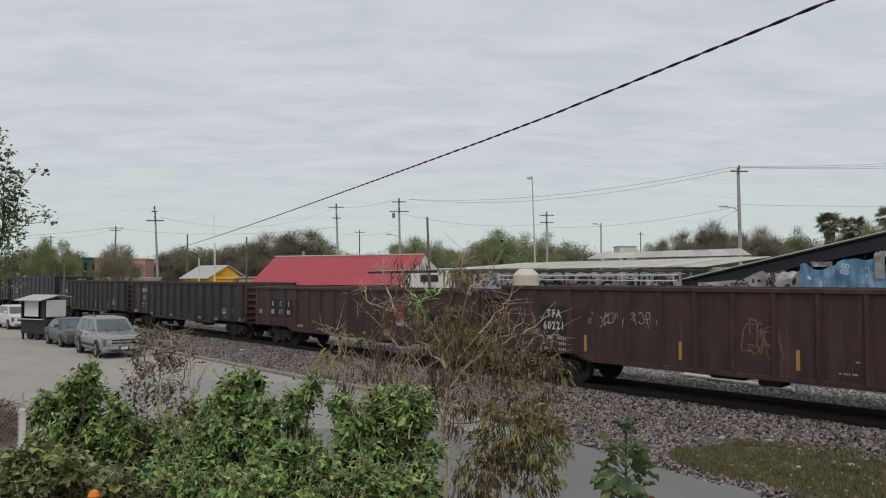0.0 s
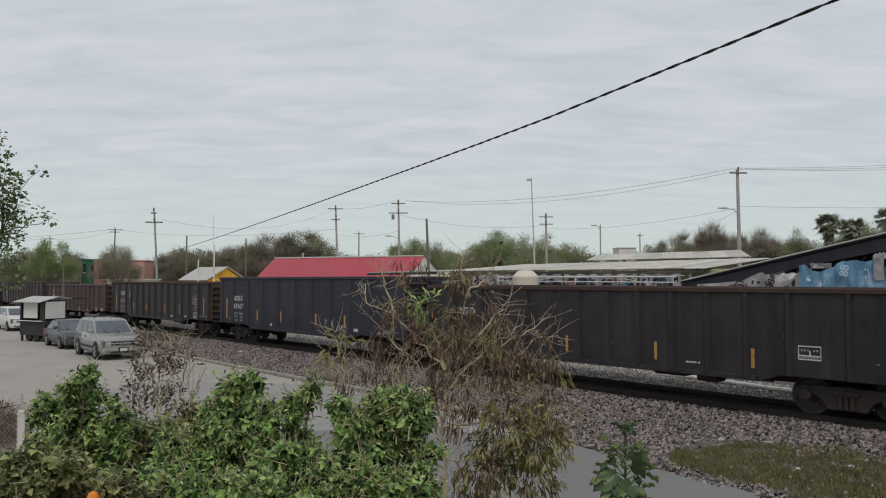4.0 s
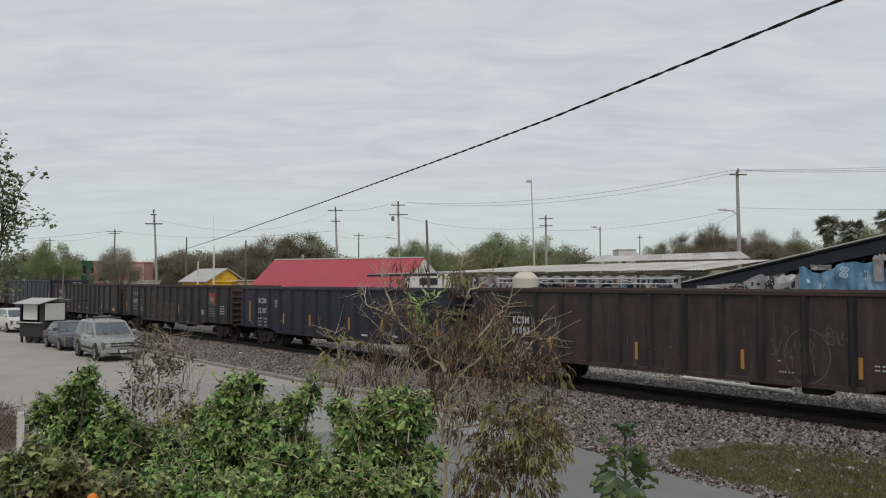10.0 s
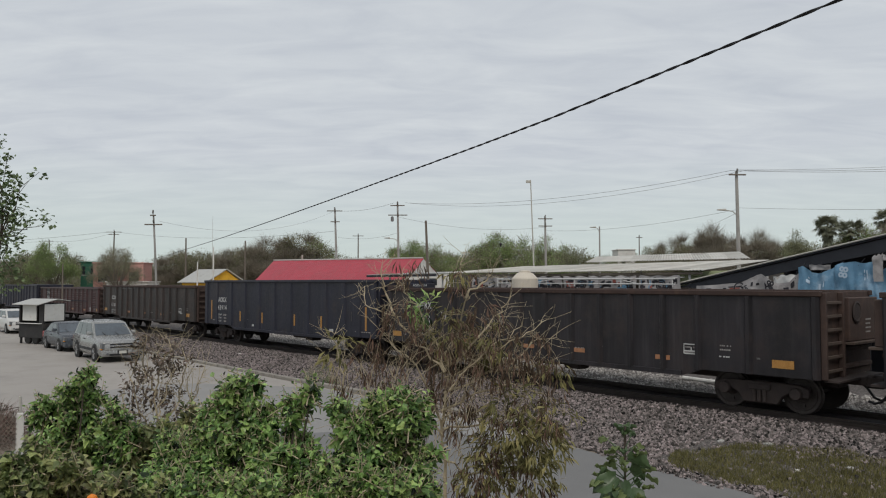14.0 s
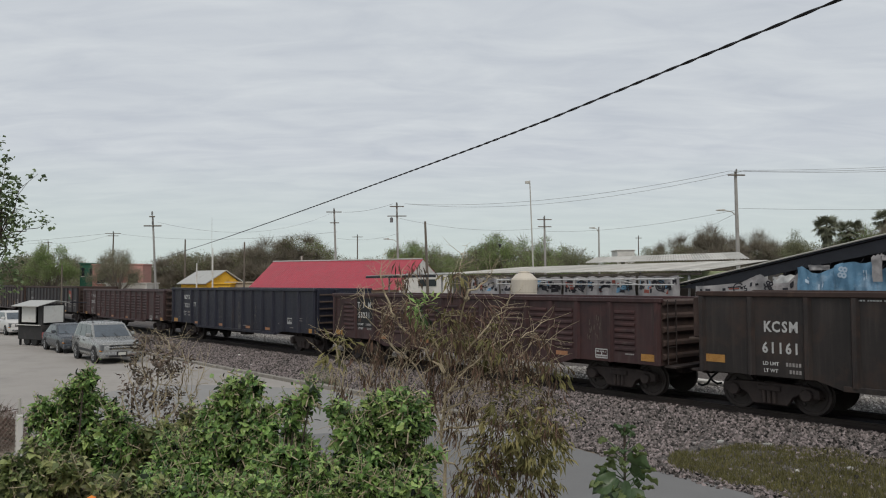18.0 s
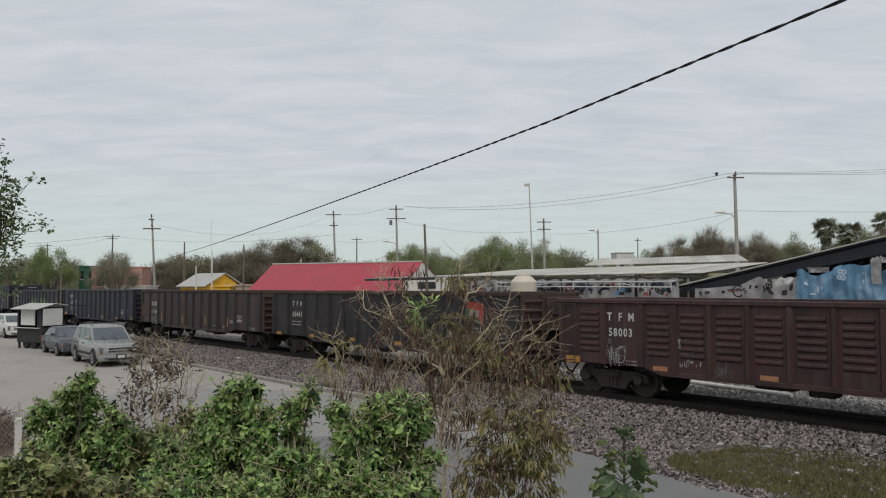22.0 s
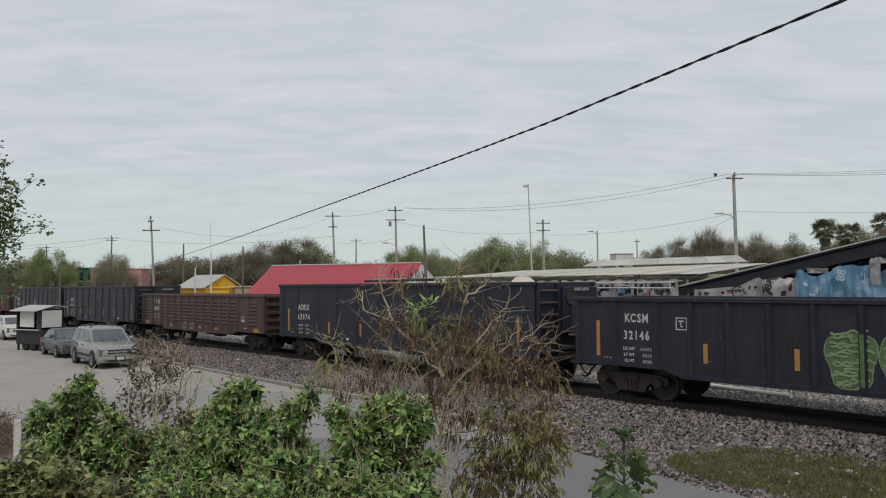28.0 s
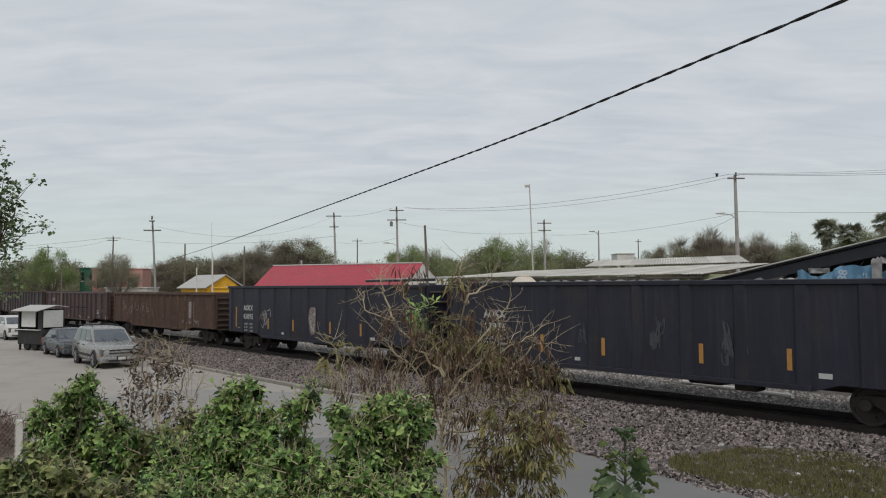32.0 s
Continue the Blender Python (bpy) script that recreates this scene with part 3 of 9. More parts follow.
def gondola(q, length, height, paint, style, marks, label, group="gondola wagons of the freight train"):
    """One open gondola: sides, posts, ends, floor, couplers and two trucks. Its x = 0 is the middle; z = 0 is the rail top."""
    rnd = random.Random(int(q * 1000))
    car = thing("gondola_wagon", (15.45 - K * q + length / 2, TRACK_Y, RAIL_TOP), label, "railway wagon", group)
    col = CAR_PAINT[paint]
    hl, hw = length / 2, 1.45
    floor_z, sill, belly = 1.08, 0.92, 0.73
    lq = round(length, 1)
    # side sheets: the sill drops between the trucks
    outline = [(-hl, sill), (-hl + 2.9, sill), (-hl + 3.5, belly), (hl - 3.5, belly), (hl - 2.9, sill), (hl, sill), (hl, height - 0.1), (-hl, height - 0.1)]
    wall = shared(("side_wall", lq, height), lambda: prism(outline, -0.025, 0.025, "y"), col)
    rim = CHORD_RUST if paint in ("black", "olive", "umber") else col
    chord = shared(("top_chord", lq, height), lambda: box((-hl - 0.04, -0.10, height - 0.13), (hl + 0.04, 0.085, height), 0.02), rim)
    lower = shared(("side_sill", lq), lambda: prism([(-hl + 3.5, belly), (hl - 3.5, belly), (hl - 3.5, belly + 0.12), (-hl + 3.5, belly + 0.12)], -0.05, 0.05, "y", 0.01), col)
    bays = {"ribs": RIB_EDGES, "smooth": WIDE_BAYS, "posts": NARROW_BAYS}[style]
    post_col = CAR_PAINT["black"] if paint == "umber" else col
    depth = 0.05 if style == "smooth" else 0.08
    foot, crest = (0.19, 0.13) if style == "smooth" else (0.10, 0.045)
    proud = 0.034
    post = shared(("post", height, style), lambda: prism([(-foot, 0.0), (-crest, -depth), (crest, -depth), (foot, 0.0)], 0.82, height - 0.13, "z"), post_col)
    post_short = shared(("end_post", height, style), lambda: prism([(-foot, 0.0), (-crest, -depth), (crest, -depth), (foot, 0.0)], sill, height - 0.13, "z"), post_col)
    for side in (-1, 1):
        flip = pose(0, side * hw, 0, 0, 0, 0 if side < 0 else 180)
        w = part("side_wall", wall, None, car, at=flip)
        part("top_chord", chord, None, w)
        part("side_sill", lower, None, w, at=(0, -0.03, 0))
        for x in [-hl + b for b in bays] + [-hl + foot, hl - foot]:
            short = abs(x) > hl - 3.4
            part("post", post_short if short else post, None, w, at=(x, -0.025, 0))
        if style == "ribs":
            gap = (height - sill - 0.6) / 7
            hh = gap * 0.36

            def louvre():
                bm = bmesh.new()
                a = [bm.verts.new(p) for p in ((-0.34, 0, -hh), (0.34, 0, -hh), (0.34, 0, hh), (-0.34, 0, hh), (-0.32, -0.036, -hh * 0.35), (0.32, -0.036, -hh * 0.35), (0.32, -0.036, hh * 0.35), (-0.32, -0.036, hh * 0.35))]
                for f in ((4, 5, 6, 7), (0, 1, 5, 4), (1, 2, 6, 5), (2, 3, 7, 6), (3, 0, 4, 7)):
                    bm.faces.new([a[j] for j in f])
                return bm
            rib_mesh = shared(("side_rib", height), louvre, col)
            for x in RIB_MIDDLES:
                for j in range(7):
                    part("side_rib", rib_mesh, None, w, at=(-hl + x, -0.026, sill + 0.28 + gap * (j + 0.5)))
    # floor, ends with horizontal ribs, end ladders
    part("floor", shared(("floor", lq), lambda: box((-hl, -1.42, floor_z - 0.08), (hl, 1.42, floor_z), 0.0), RUST_STEEL), None, car)
    part("centre_sill", shared(("centre_sill", lq), lambda: box((-hl + 0.1, -0.28, 0.62), (hl - 0.1, 0.28, 0.99), 0.02), TRUCK_STEEL), None, car)
    back = col if paint == "bluish" else END_RUST
    end = shared(("end_wall", height), lambda: box((-0.03, -1.44, sill), (0.03, 1.44, height - 0.02), 0.01), back)
    rib = shared(("end_rib", 0), lambda: prism([(0.0, -0.10), (0.10, -0.05), (0.10, 0.05), (0.0, 0.10)], -1.38, 1.38, "y", 0.012), back)
    rung = shared(("ladder", height), lambda: ladder(height - 1.0), TRUCK_STEEL)
    upright = shared(("end_upright", height), lambda: box((0.0, -0.05, sill), (0.13, 0.05, height - 0.04), 0.012), back)
    tread = shared(("ladder_rung", 0), lambda: box((0.05, -1.33, -0.035), (0.10, -0.46, 0.035), 0.008), RUNG_RUST)
    housing = shared(("brake_housing", height), lambda: box((0.03, -0.34, 1.74), (0.24, 1.40, height - 0.16), 0.02), back)
    ledge = shared(("housing_ledge", 0), lambda: box((0.03, -0.38, 1.67), (0.36, 1.42, 1.735), 0.01), RUNG_RUST)
    low_rib = shared(("low_end_rib", 0), lambda: prism([(0.0, -0.08), (0.07, -0.04), (0.07, 0.04), (0.0, 0.08)], -0.36, 1.38, "y", 0.012), back)

    def end_lines():
        bm = bmesh.new()
        for k in range(4):
            add_box(bm, (0.238, 0.62, 2.22 - 0.1 * k), (0.244, 0.95 - 0.05 * (k % 2), 2.255 - 0.1 * k))
        return bm
    end_data = shared(("stencilled_data", 0), end_lines, GREY_PAINT)
    step_plate = shared(("end_platform", 0), lambda: box((0.0, -1.3, 0.86), (0.35, 1.3, 0.92), 0.01), TRUCK_STEEL)
    for side in (-1, 1):
        e = part("end_wall", end, None, car, at=pose(side * (hl - 0.04), 0, 0, 0, 0, 0 if side > 0 else 180))
        if style == "ribs":
            for i in range(5):
                part("end_rib", rib, None, e, at=(0.03, 0, sill + 0.22 + i * (height - sill - 0.35) / 4))
            part("ladder", rung, None, e, at=pose(0.17, -1.12, 0.95, 0, 0, 90))
        else:
            for y in (-1.37, -0.42):
                part("end_upright", upright, None, e, at=(0.03, y, 0))
            for i in range(6):
                part("ladder_rung", tread, None, e, at=(0.03, 0, sill + 0.18 + i * (height - sill - 0.45) / 5))
            g = part("brake_housing", housing, None, e)
            part("housing_ledge", ledge, None, g)
            for k in range(2):
                part("end_rib", low_rib, None, e, at=(0.03, 0, sill + 0.22 + 0.42 * k))
            part("stencilled_data", end_data, None, g, kind="stuff")
        part("end_platform", step_plate, None, e, at=(0.03, 0, 0))
        c = part("coupler", COUPLER, None, car, at=pose(side * hl, 0, 0, 0, 0, 0 if side > 0 else 180))
        part("brake_hose", HOSE, None, c)
    if style == "ribs":
        part("side_ladder", rung, None, car, at=(-hl + 0.45, -hw - 0.12, 0.9))
        part("side_ladder", rung, None, car, at=(hl - 0.45, hw + 0.12, 0.9))
    hand = lathe([(0.22, -0.015), (0.26, 0), (0.22, 0.015), (0.19, 0.0)], 16, "x")
    part("brake_wheel", hand, TRUCK_STEEL, car, at=(hl + 0.16, 0.55, height - 0.55) if style == "ribs" else (hl + 0.23, 0.05, height - 0.5))
    part("brake_rigging", shared(("brake_rigging", 0), lambda: add_box(add_rod(box((-0.5, -0.45, 0.55), (0.5, 0.45, 0.8), 0.05), (-2.6, 0.2, 0.6), (2.6, 0.2, 0.6), 0.05), (0.9, -0.6, 0.5), (1.5, -0.1, 0.78), 0.04), TRUCK_STEEL), None, car, at=(rnd.uniform(-2.0, 2.0), -0.3, 0))
    for side in (-1, 1):
        truck = part("truck", BOLSTER, None, car, at=(side * (hl - 1.62), 0, 0))
        for y in (-1.0, 1.0):
            part("side_frame", FRAME, None, truck, at=pose(0, y, 0, 0, 0, 0 if y < 0 else 180))
        for x in (-0.89, 0.89):
            WHEELS.append((part("wheelset", WHEELSET, None, truck, at=(x, 0, 0.46)), x))
            part("bearing_cap", CAP, None, truck, at=(x, -1.08, 0.5))
    face = -hw - proud
    sprayed = []
    for m in marks:
        kind, *v = m
        if kind == "text":
            words, x, z, size, name = v
            chars = words.replace(" ", "")
            wide, narrow = (0.95, 0.68) if style == "smooth" else (0.82, 0.59)
            pitch = size * (1.15 if "  " in words else narrow * (0.9 if chars.isdigit() else 1.0))
            for i, ch in enumerate(chars):
                part("letter", lettering(ch, size, WHITE_PAINT if name == "w" else GREY_PAINT), None, car, "white stencilled letter" if name == "w" else "faded stencilled letter", at=Matrix.Translation((-hl + x + (i - (len(chars) - 1) / 2) * pitch, face - 0.004, z)) @ Matrix.Diagonal((wide, 1, 1, 1)))
        elif kind == "patch":
            x, z, w, h, mat = v
            part("painted_patch", box((-w / 2, -0.002, -h / 2), (w / 2, 0.004, h / 2)), mat, car, "square painted patch", at=(-hl + x, face, z))
        elif kind == "data":
            x, z, lines_ = v
            if not lines_:
                continue
            bm = bmesh.new()
            for i, words in enumerate(lines_):
                part("stencilled_line", lettering(words, 0.115, WHITE_PAINT), None, car, "small white stencilled words", at=(-hl + x - 0.24, face - 0.004, z - 0.165 * i))
                p = 0.12 if i == 0 else 0.2
                while p < 0.48:
                    add_box(bm, (p, -0.003, -0.165 * i - 0.04), (p + 0.05, 0.003, -0.165 * i + 0.045))
                    p += 0.075
            part("stencilled_data", bm, GREY_PAINT, car, "small white stencilled figures", at=(-hl + x, face, z), kind="stuff")
        elif kind == "bars":
            x, z, w, rows_, gap = v
            bm = bmesh.new()
            for i in range(rows_):
                p = -w / 2
                while p < w / 2:
                    l_ = rnd.uniform(0.025, 0.06)
                    add_box(bm, (p, -0.003, -i * gap), (min(p + l_, w / 2), 0.003, -i * gap + min(0.05, gap * 0.36)))
                    p += l_ + rnd.choice((0.012, 0.016, 0.05))
            part("stencilled_data", bm, GREY_PAINT if rnd.random() < 0.7 else WHITE_PAINT, car, "small white stencilled data lines", at=(-hl + x, face, z), kind="stuff")
        elif kind == "frame":
            x, z, w, h = v
            ln = [[(-w / 2, -h / 2), (w / 2, -h / 2), (w / 2, h / 2), (-w / 2, h / 2), (-w / 2, -h / 2)], [(-w / 2, -h * 0.22), (w / 2, -h * 0.22)], [(w * 0.02, -h * 0.22), (w * 0.02, h * 0.18)]]
            g = part("stencil_frame", strokes(ln, 0.034, 0), WHITE_PAINT, car, "white outlined stencil box", at=(-hl + x, face, z))
            bm = bmesh.new()
            for k in range(6):
                a = -w * 0.40 + k * w * 0.14
                add_box(bm, (a, -0.002, -h * 0.41), (a + w * 0.10, 0.002, -h * 0.30))
                if k != 3:
                    add_box(bm, (a, -0.002, h * 0.12), (a + w * 0.09, 0.002, h * 0.26))
            part("stencilled_data", bm, GREY_PAINT, g, kind="stuff")
        elif kind == "tape":
            x, z, w, h = v
            part("reflector", box((-w / 2, -0.003, -h / 2), (w / 2, 0.004, h / 2)), REFLECTOR_DULL if h == 0.12 else REFLECTOR, car, "amber reflector strip", at=(-hl + x, face, z))
        elif kind == "scrawl":
            x, z, w, h, count, mat, width = v
            part("spray_scrawl", strokes(scribble(rnd, 0, 0, w, h, count), width * 0.75, 0), mat, car, "unreadable sprayed scrawl", at=(-hl + x, face - 0.002, z), kind="stuff")
        elif kind == "bubble":
            x, z, rx, rz, mat, edge = v
            p, f = blob(0, 0, rx, rz, 0, rnd)
            g = part("spray_shape", sheet(p, f, "blob"), mat, car, "rounded sprayed shape", at=(-hl + x, face - 0.001 - 0.006 * len(sprayed), z))
            sprayed.append(g)
            ring = [(q_[0], q_[2]) for q_ in p[1:]] + [(p[1][0], p[1][2])]
            rings = [ring] + [[(a * k + rnd.uniform(-0.01, 0.01), b * k) for a, b in ring] for k in ((0.9, 0.79, 0.35) if edge is not TAG_PALE else ())]
            part("spray_outline", strokes(rings, 0.022, -0.003), edge, g)
        elif kind == "post_patch":
            x, z, w, h, mat = v
            part("painted_patch", box((-w / 2, -0.002, -h / 2), (w / 2, 0.003, h / 2)), mat, car, "sprayed paint carried over a post", at=(-hl + x, -hw - 0.026 - depth, z))
        elif kind == "badge":
            x, z, w = v
            h = w / 2
            ln = [[(-h, -h), (h, -h), (h, h), (-h, h), (-h, -h)], [(-h * 0.55, h * 0.45), (h * 0.55, h * 0.45)], [(-h * 0.1, h * 0.45), (-h * 0.1, -h * 0.5), (h * 0.3, -h * 0.5)]]
            part("stencil_frame", strokes(ln, 0.035, 0), WHITE_PAINT, car, "white outlined stencil box", at=(-hl + x, face, z))
        elif kind == "end_text":
            part("reporting_mark", lettering(v[0], 0.13, WHITE_PAINT), None, car, "small white stencilled reporting mark", at=pose(hl + 0.215, 0.55, height - 0.24, 0, 0, 90))
        elif kind == "sprayed_word":
            words, x, z, size, mat = v
            for i, ch in enumerate(words):
                part("letter", lettering(ch, size * (1.1 if i % 2 else 0.95), mat), None, car, "hand-sprayed pale letter", at=Matrix.Translation((-hl + x + (i - (len(words) - 1) / 2) * size * 0.48, face - 0.004, z - 0.012 * i)) @ pose(0, 0, 0, 0, (-6, 5, -3, 8)[i % 4], 0) @ Matrix.Diagonal((0.75, 1, 1, 1)))
        elif kind == "smear":
            x, z, w, h, count, mat = v
            ln = []
            for i in range(count):
                f = rnd.random() ** 1.4
                a, b = rnd.gauss(0, 0.3) * w * (0.7 + 0.5 * (1 - f)), f * h
                l_ = rnd.uniform(0.04, 0.16)
                ln.append([(a + rnd.gauss(0, 0.012), b + l_ * k / 3) for k in range(4)])
            part("paint_smear", strokes(ln, 0.03, 0), mat, car, "pale worn smear in the paint", at=(-hl + x, face - 0.002, z), kind="stuff")
        elif kind == "ring":
            x, z, rx, rz, mat = v
            ln = [[(rx * math.cos(k * 0.3), rz * math.sin(k * 0.3)) for k in range(22)], [(0.3 * rx * math.cos(k * 0.45), 0.4 * rz + 0.22 * rz * math.sin(k * 0.45)) for k in range(15)], [(-0.3 * rx, -0.7 * rz), (-0.2 * rx, 0.1 * rz), (0.2 * rx, 0.1 * rz), (0.35 * rx, -0.7 * rz)]]
            part("spray_outline", strokes(ln, 0.03, 0), mat, car, "rounded chalk outline", at=(-hl + x, face - 0.002, z))
        elif kind == "hatch":
            x, z, rx, rz, mat = v
            ln = []
            for i in range(19):
                f = -0.95 + 1.9 * i / 18
                e = rx * (1 - 0.3 * f * f) * rnd.uniform(0.75, 1.05)
                a, b = (-e, e * rnd.uniform(-0.1, 0.5)) if i % 3 else (-e * rnd.uniform(-0.3, 0.4), e)
                ln.append([(a + (b - a) * k / 6, rz * f + rnd.uniform(-0.035, 0.035)) for k in range(7)])
            part("spray_hatching", strokes(ln, 0.05, 0), mat, car, "dense sprayed strokes", at=(-hl + x, face - 0.008, z), kind="stuff")
        elif kind == "flag":
            x, z, w, h = v
            s = lambda pts: sheet([(a * w, 0, b * h) for a, b in pts], [tuple(range(len(pts)))], "flag")
            g = part("painted_emblem", s([(-0.5, -0.42), (0.5, -0.5), (0.52, 0.4), (-0.44, 0.5)]), FLAG_RED, car, "faded red and green painted emblem", at=(-hl + x, face - 0.001, z))
            part("emblem_green", s([(-0.5, -0.42), (0.42, -0.49), (0.0, -0.1), (-0.47, 0.2)]), FLAG_GREEN, g, at=(0, -0.003, 0))
            part("emblem_bar", s([(-0.30, -0.15), (0.25, -0.2), (0.3, 0.08), (-0.26, 0.16)]), FLAG_CREAM, g, at=(0, -0.005, 0))
    return car


def marks_v(mark, number, length, height, x=2.1, z=None, size=0.27, data=3, clean=False, gap=0.42, extra=()):
    """The lettering and upright amber strips that most wagons carry; clean: the blue-black wagons in good repair."""
    z = z or height - (1.1 if height > 3.1 else 0.88)
    out = [("text", mark, x, z, size * 1.25, "w"), ("text", number, x, z - gap, size * 1.25, "w"), ("data", x, z - gap - 0.36, ("LD LMT", "LT WT", "CU FT")[:data])]
    if clean:
        out += [("tape", k, 1.42, 0.12, 0.5) for k in (4.15, 6.45, 9.5, 11.75)] + [("tape", 0.82, 1.67, 0.12, 1.0), ("tape", 15.05, 1.67, 0.11, 0.95), ("bars", 1.25, 1.12, 0.5, 1, 0.1), ("bars", 14.9, 1.12, 1.2, 1, 0.1)]
        if height > 3.1:
            return out + [("patch", 5.52, 1.02, 0.2, 0.1, WHITE_PAINT), ("patch", 12.55, 1.1, 0.3, 0.12, WHITE_PAINT)] + list(extra)
        return out + [("frame", 13.92, 1.14, 0.42, 0.28), ("bars", 13.95, 1.85, 0.4, 5, 0.14), ("patch", 12.6, 1.05, 0.3, 0.08, WHITE_PAINT), ("patch", 10.6, 1.0, 0.4, 0.07, WHITE_PAINT)] + list(extra)
    out += [("tape", k, 1.26, 0.09, 0.47) for k in (3.3, 6.4, 9.45, 12.15)]
    out += [("tape", 0.2, 1.65, 0.07, 0.8), ("tape", length - 0.12, 1.5, 0.09, 0.8), ("frame", 13.5, 1.48, 0.5, 0.3), ("bars", length - 5.2, 1.02, 0.4, 1, 0.12), ("bars", 1.1, 1.10, 0.6, 1, 0.1)]
    return out + list(extra)


def marks_h(mark, number, length, height, x=2.1, z=None, size=0.25, tapes=(0.53, 3.4, 6.45, 9.5, 11.5, 15.5), low=0.98, box_z=1.42, box_x=13.58, gap=0.45, data=("LD LMT", "LT WT"), extra=()):
    """Lettering and low level amber strips."""
    z = z or height - 0.62
    out = [("text", mark, x, z, size * 1.25, "w"), ("text", number, x, z - gap, size * 1.25, "w"), ("data", x, z - gap - 0.36, data)]
    for k in tapes:
        end = k < 2 or k > 14
        out.append(("tape", k, low + 0.06 if end else low, 0.52 if end else 0.44, 0.19 if end else 0.12))
    out += [("frame", box_x, box_z, 0.4, 0.24), ("bars", box_x + 0.95, box_z + 0.12, 0.3, 2, 0.1), ("bars", length - 6.6, low + 0.05, 0.4, 1, 0.1), ("bars", length - 2.0, low + 0.12, 0.3, 1, 0.1)]
    return out + list(extra)


# order, units along the train, height, paint, style, what is painted on it
Q = [7.766, 11.756, 15.807, 19.893, 23.935, 27.969, 32.015, 36.024, 40.035, 44.105, 48.164, 52.112, 56.123, 60.104, 64.166, 68.171, 72.274, 76.274, 80.33, 84.425, 88.517, 92.587, 96.65, 100.71, 104.85, 108.9, 112.95, 117.0]
L = 15.75
GREEN_TAG = []
for x, w in ((7.62, 0.52), (8.72, 0.5), (10.62, 0.52), (11.72, 0.54)):
    GREEN_TAG += [("bubble", x, 1.5, w, 0.62, TAG_GREEN, TAG_PALE), ("hatch", x, 1.5, w * 0.95, 0.66, TAG_PALE)]
GREEN_TAG += [("post_patch", x, 1.5, 0.088, 1.15, TAG_GREEN) for x in (7.875, 8.905, 10.965, 11.995)]
GREEN_TAG += [("scrawl", 9.3, 1.0, 0.6, 0.6, 3, TAG_PALE, 0.06), ("scrawl", 12.25, 1.3, 0.5, 0.5, 3, TAG_PALE, 0.05)]
BUBBLES = [("bubble", x, z, rx, rz, TAG_BROWN, TAG_ORANGE) for x, z, rx, rz in ((5.3, 1.98, 0.47, 0.42), (5.22, 1.42, 0.5, 0.46), (6.33, 1.36, 0.42, 0.46), (7.47, 1.32, 0.56, 0.5), (8.5, 1.33, 0.52, 0.5))]
